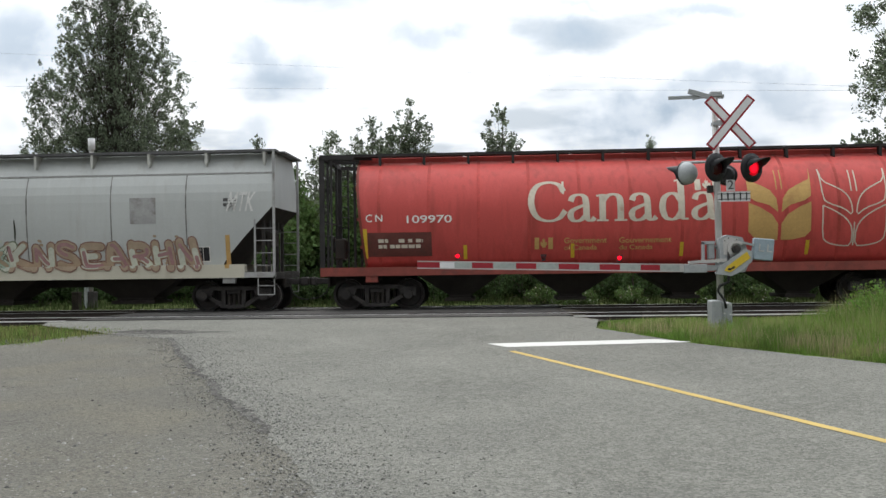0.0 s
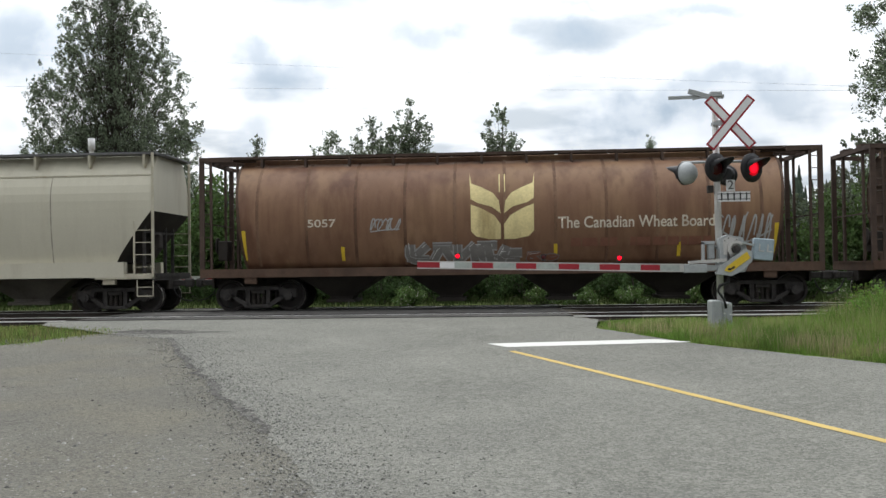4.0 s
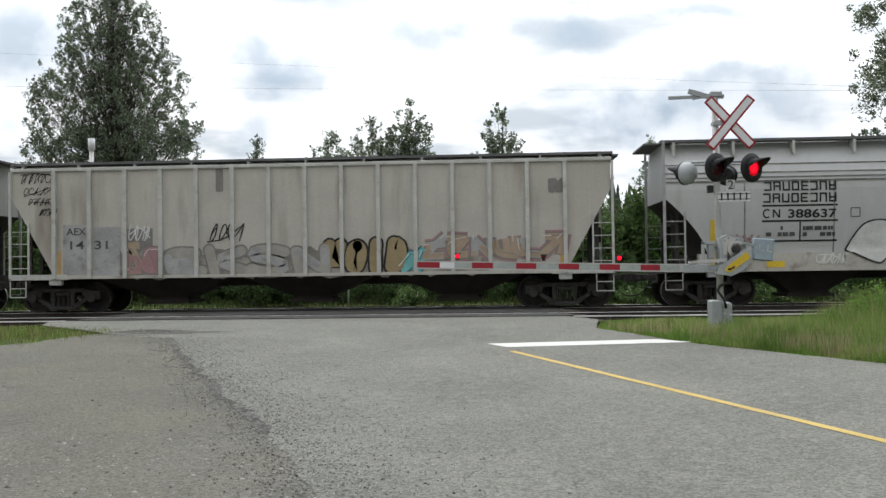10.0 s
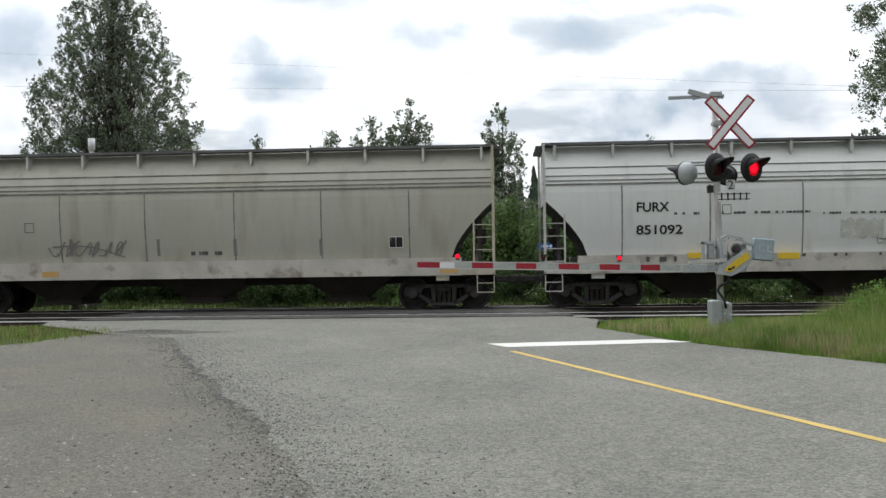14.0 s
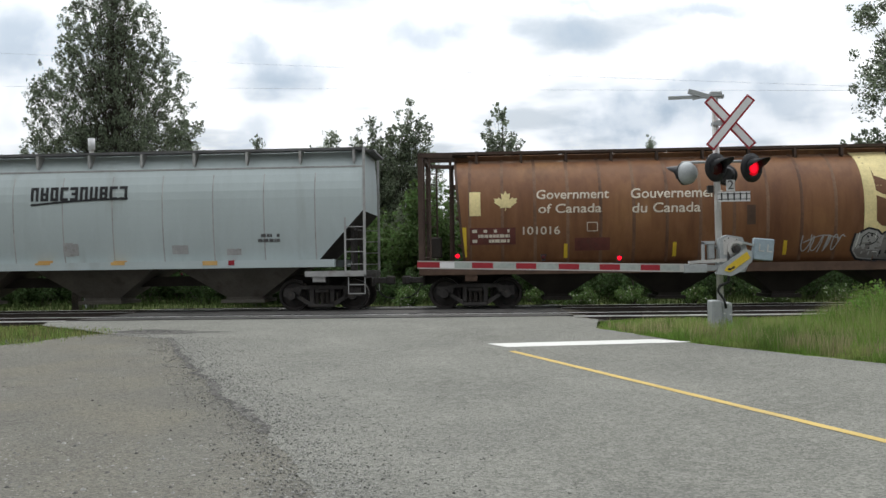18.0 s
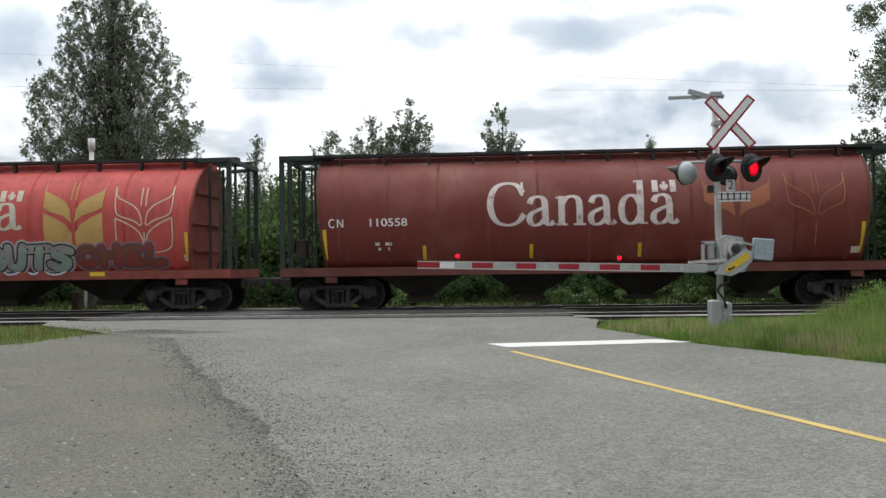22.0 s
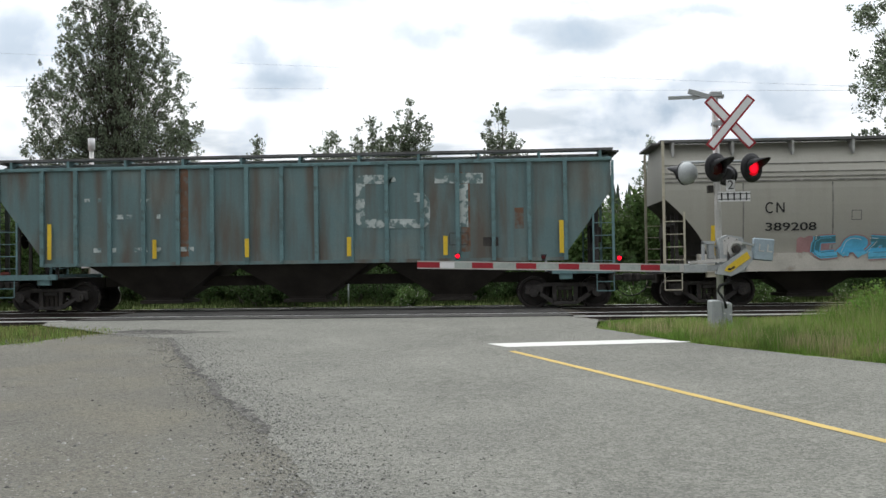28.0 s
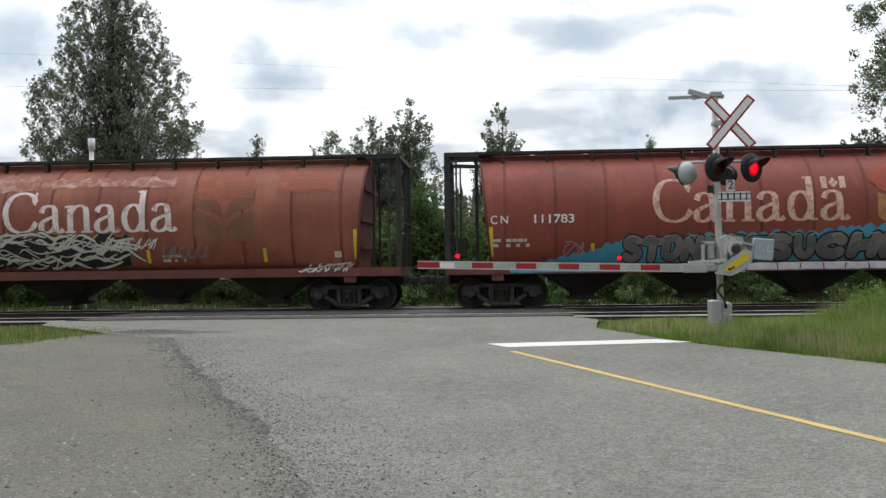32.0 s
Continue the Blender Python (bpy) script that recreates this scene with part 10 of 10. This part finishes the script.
wheat(k, 5.14, 6.94, 1.71, 3.83, CREAM, h, True)
fat_letters(k, "PYRO", 1.43, 4.82, 1.98, 3.37, S_SILVER, S_BLACK, S_DIM, h, 0.27, 0.05, 3)
patch(k, -7.39, -5.38, 1.65, 2.22, T_MAROONS, h, "dark repainted patch")
bars(k, -7.32, -6.29, 1.77, 2.03, CREAM, h, 2, 0, 0.4)
tag(k, -3.31, -1.81, 1.26, 2.16, S_SILVER, h, 281, 0.03, 3)
tag(k, -1.59, -0.66, 1.57, 1.98, S_WHITE, h, 282, 0.025, 4)
bars(k, -0.36, 1.07, 1.72, 2.04, GOLD, h, 2, 0, 0.5)
tag(k, 6.22, 6.70, 1.45, 1.71, S_WHITE, h, 283, 0.02, 3)
patch(k, 7.02, 7.25, 1.54, 1.73, CREAM, h)
k, h = C[29], hop_side
patch(k, -6.16, -4.53, 2.32, 3.19, T_GREY, h, "grey repainted patch")
lettering(k, "NDYX", -6.14, -5.08, 2.85, 3.16, INK, h, bold=0.01, lift=0.011)
lettering(k, "847048", -6.14, -4.73, 2.35, 2.61, INK, h, bold=0.01, lift=0.011)
patch(k, -4.36, -4.11, 2.64, 2.89, T_GREY, h)
bars(k, -6.09, -5.25, 1.88, 2.12, INK_GREY, h, 2, 0, 0.7)
bars(k, -7.05, -6.32, 2.16, 2.27, INK_GREY, h, 1, 0, 0.7)
lettering(k, "THE BOYS", -3.41, -0.23, 1.87, 2.42, S_TAN, h)
patch(k, 0.10, 0.62, 1.89, 2.18, P_TAN, h, "tan patch")
tag(k, 2.20, 3.06, 2.21, 2.76, S_BLUE, h, 291, 0.018, 5)
tag(k, 2.41, 4.34, 1.84, 2.23, S_BLUE, h, 292, 0.018, 9)
tag(k, 3.41, 3.93, 2.32, 2.61, S_BLUE, h, 293, 0.018, 3)
tag(k, 4.74, 6.22, 1.87, 2.23, S_DIM, h, 294, 0.025, 7)
data_box(k, 6.30, 6.79, 1.89, 2.18, h)
tag(k, -5.08, -3.50, 1.86, 2.22, S_YELLOW, h, 295, 0.02, 7)
bars(k, 0.21, 2.17, 2.10, 2.34, S_DIM, h, 1, 0, 0.3)
bars(k, -0.69, -0.03, 1.86, 2.16, INK_GREY, h, 3, 0, 0.5)
bars(k, -3.30, -2.37, 1.59, 1.69, INK, h, 1, 0, 0.7)
patch(k, -7.25, -6.74, 1.62, 1.76, T_BAYTAN, h, "tan sill reflector")
patch(k, -4.67, -4.13, 1.58, 1.73, T_BAYTAN, h, "tan sill reflector")
patch(k, -1.65, -1.12, 1.54, 1.68, T_BAYTAN, h, "tan sill reflector")
patch(k, 1.25, 1.77, 1.50, 1.64, T_BAYTAN, h, "tan sill reflector")
patch(k, 4.23, 4.75, 1.45, 1.60, T_BAYTAN, h, "tan sill reflector")
k, h = C[30], cyl_side
wordmark(k, -2.97, 2.34, 2.40, 3.64, WORN, h)
flag(k, 1.61, 2.27, 3.29, 3.63, WORN, h)
lettering(k, "111783", -6.21, -5.11, 2.44, 2.69, WHITEINK, h)
initials(k, -7.41, -6.96, 2.45, 2.66, 0.038, WHITEINK, h)
OLDGOLD = surf('old_gold', (0.4, 0.2, 0.085), 0.7, var=0.2, scale=2, bump=0, stain=(0.3, 0.09, 0.055), stain_at=(0.5, 0.7))
wheat(k, 3.05, 4.84, 2.3, 3.94, OLDGOLD, h, False, "faded wheat emblem")
RED_GHOST = worn("red_ghost", (0.36, 0.075, 0.052), (0.26, 0.066, 0.046), (0.3, 0.66))
decal_poly(k, "paint_patch", smooth_path([(3.5, 3.12), (3.95, 3.25), (4.4, 3.12), (4.95, 3.4), (5.0, 3.85), (4.2, 4.0), (3.2, 3.98), (2.8, 3.6), (3.1, 3.3), (3.5, 3.12)], 2)[:-1], RED_GHOST, h, "brighter red paint remains", 0.013)
wheat(k, 5.11, 6.89, 2.3, 3.9, GHOST, h, True, "faded wheat emblem")
cloud_band(k, [(-5.9, 1.32), (-4.6, 1.6), (-3.9, 1.85), (-1.2, 2.02), (1.4, 2.0), (2.4, 2.16), (5.0, 2.14), (5.7, 1.9), (6.6, 1.55), (7.0, 1.34)], 1.28, S_LAGOONSKY, h, 7)
fat_letters(k, "STONR", -3.8, -1.05, 1.26, 2.08, S_DIM, S_BLACK, None, h, 0.28, 0.06, 2, (S_STEEL,))
fat_letters(k, "CESU", -1.02, 1.5, 1.26, 2.08, S_STEEL, S_BLACK, None, h, 0.3, 0.06, 5, (S_DIM,))
fat_letters(k, "CHPJO", 1.5, 5.7, 1.26, 2.14, S_DIM, S_BLACK, None, h, 0.36, 0.06, 9, (S_STEEL,))
glint = random.Random(30)
stroke(k, "graffiti_glint", [smooth_path([(x, 1.95), (x + 0.12, 2.04), (x + 0.3, 2.02)], 2) for x in [-3.7 + 0.55 * q + glint.uniform(-0.08, 0.08) for q in range(17)]], 0.03, S_SILVER, h, "thin pale highlights", 0.0245, True)
# the letters' silver fill, made paler here for the light the sill catches
patch(k, -3.8, 5.6, 1.04, 1.235, S_FROST, h, "letter fill on the sill, paled for the light it catches", 0.012, 3)
stroke(k, "graffiti_line", [[(x, 1.05), (x + glint.uniform(-0.08, 0.08), 1.22)] for x in [-3.4 + 0.62 * q + glint.uniform(-0.15, 0.15) for q in range(15)]], 0.03, S_BLACK, h, "letter edges carried down over the sill", 0.0165)
patch(k, -6.9, -3.82, 1.04, 1.235, S_LAGOONSKY, h, "blue paint along the sill", 0.015, 8)
patch(k, 5.62, 8.2, 1.04, 1.235, S_LAGOONSKY, h, "blue paint along the sill", 0.015, 9)
tag(k, 5.68, 6.5, 1.1, 1.55, S_BLACK, h, 303, 0.022, 5)
tag(k, -5.38, -4.82, 1.45, 1.92, S_ROSE, h, 304, 0.03, 2)
bars(k, -7.37, -6.33, 1.78, 2.01, CREAM, h, 2, 0, 0.6)
k, h = C[31], cyl_side
WASH = worn('chalk_wash', (0.5, 0.32, 0.28), (0.26, 0.09, 0.058), (0.3, 0.56))
RED_REMAINS = worn('red_remains', (0.37, 0.1, 0.058), (0.26, 0.09, 0.058), (0.3, 0.55))
patch(k, -7.6, -1.9, 3.62, 4.08, WASH, h, "chalky pale wash under the roof edge", 0.1, 31)
patch(k, -1.8, 2.2, 3.72, 3.98, WASH, h, "chalky pale wash under the roof edge", 0.08, 32)
patch(k, 2.9, 4.5, 3.3, 4.05, RED_REMAINS, h, "brighter red paint remains", 0.12, 33)
patch(k, 5.2, 6.9, 3.5, 4.05, RED_REMAINS, h, "brighter red paint remains", 0.12, 34)
wordmark(k, -2.84, 2.31, 2.38, 3.60, CHALK, h)
flag(k, 1.57, 2.21, 3.25, 3.59, RED_REMAINS, h)
swirls(k, -3.7, 1.0, 1.1, 2.4, S_CHALK, S_BLACK, h, 311)
tag(k, 5.86, 7.27, 1.10, 1.41, S_WHITE, h, 313, 0.03, 6)
tag(k, 1.88, 3.15, 1.55, 2.01, S_DIM, h, 314, 0.03, 5)
tag(k, 0.42, 1.70, 1.82, 2.23, S_WHITE, h, 315, 0.025, 5)
wheat(k, 2.76, 4.60, 2.03, 3.87, FAINT, h)
patch(k, 6.80, 7.00, 1.55, 1.73, CREAM, h)
bars(k, 1.81, 2.49, 1.49, 1.69, CREAM, h, 2, 0, 0.5)


# every car takes its true length; wheels and trucks keep their shape
longer = set()
for car, _, _ in CARS:
    for child in car.children:
        centred = abs(child.location.x) < 0.01
        child.location.x *= LONGER
        for ob in [child] + list(child.children):
            if ob is not child and centred:
                ob.location.x *= LONGER
            if ob.type == "MESH" and ob.data.name not in longer and not any(word in ob.name for word in ("wheel", "truck", "tread", "bearing", "spring")):
                longer.add(ob.data.name)
                ob.data.transform(Matrix.Scale(LONGER, 4, (1, 0, 0)))


# ---- the train runs past ----
V0, SLOWING = 17.96375 * LONGER, -0.0118259 * LONGER


def travelled(t):
    return V0 * t + SLOWING * t * t


def motions():
    for car, s, index in CARS:
        walk(car, [(t, pose(s + travelled(t), TRACK_Y[1], 0)) for t in range(0, 33, 2)])
    # the crossing lamps turn over twice in each beat
    for ob, at, lit in FLASHERS:
        turn, rows = (0 if lit else 180), []
        rows.append((0.0, turn))
        for n in range(-12, 54):
            b = round((6.0 + 0.992 * (n / 2 + 0.25)) * 30)
            if 1 < b < 960:
                rows += [((b - 1 + q) / 30, turn + 60 * q) for q in range(4) if b - 1 + q < 960]
                turn += 180
        if rows[-1][0] < 32.0:
            rows.append((32.0, rows[-1][1]))
        walk(ob, [(t, at @ pose(0, 0, 0, 0, a % 360, 0)) for t, a in rows])
    start = {index: s for car, s, index in CARS}
    for w, index in WHEELSETS:
        # the wheels turn while their car is near the crossing
        seen = [k for k in range(0, 961) if -27 < start[index] + travelled(k / 30) < 27]
        a, b = seen[0], seen[-1]
        home = w.matrix_basis.translation.copy()
        rows = [] if a == 0 else [(0.0, travelled(a / 30))]
        rows += [(k / 30, travelled(k / 30)) for k in range(a, b + 1)]
        if b < 960:
            rows.append((32.0, travelled(b / 30)))
        walk(w, [(t, Matrix.Translation(home) @ Matrix.Rotation(((d / 0.457) % (2 * math.pi)), 4, "Y")) for t, d in rows])


motions()
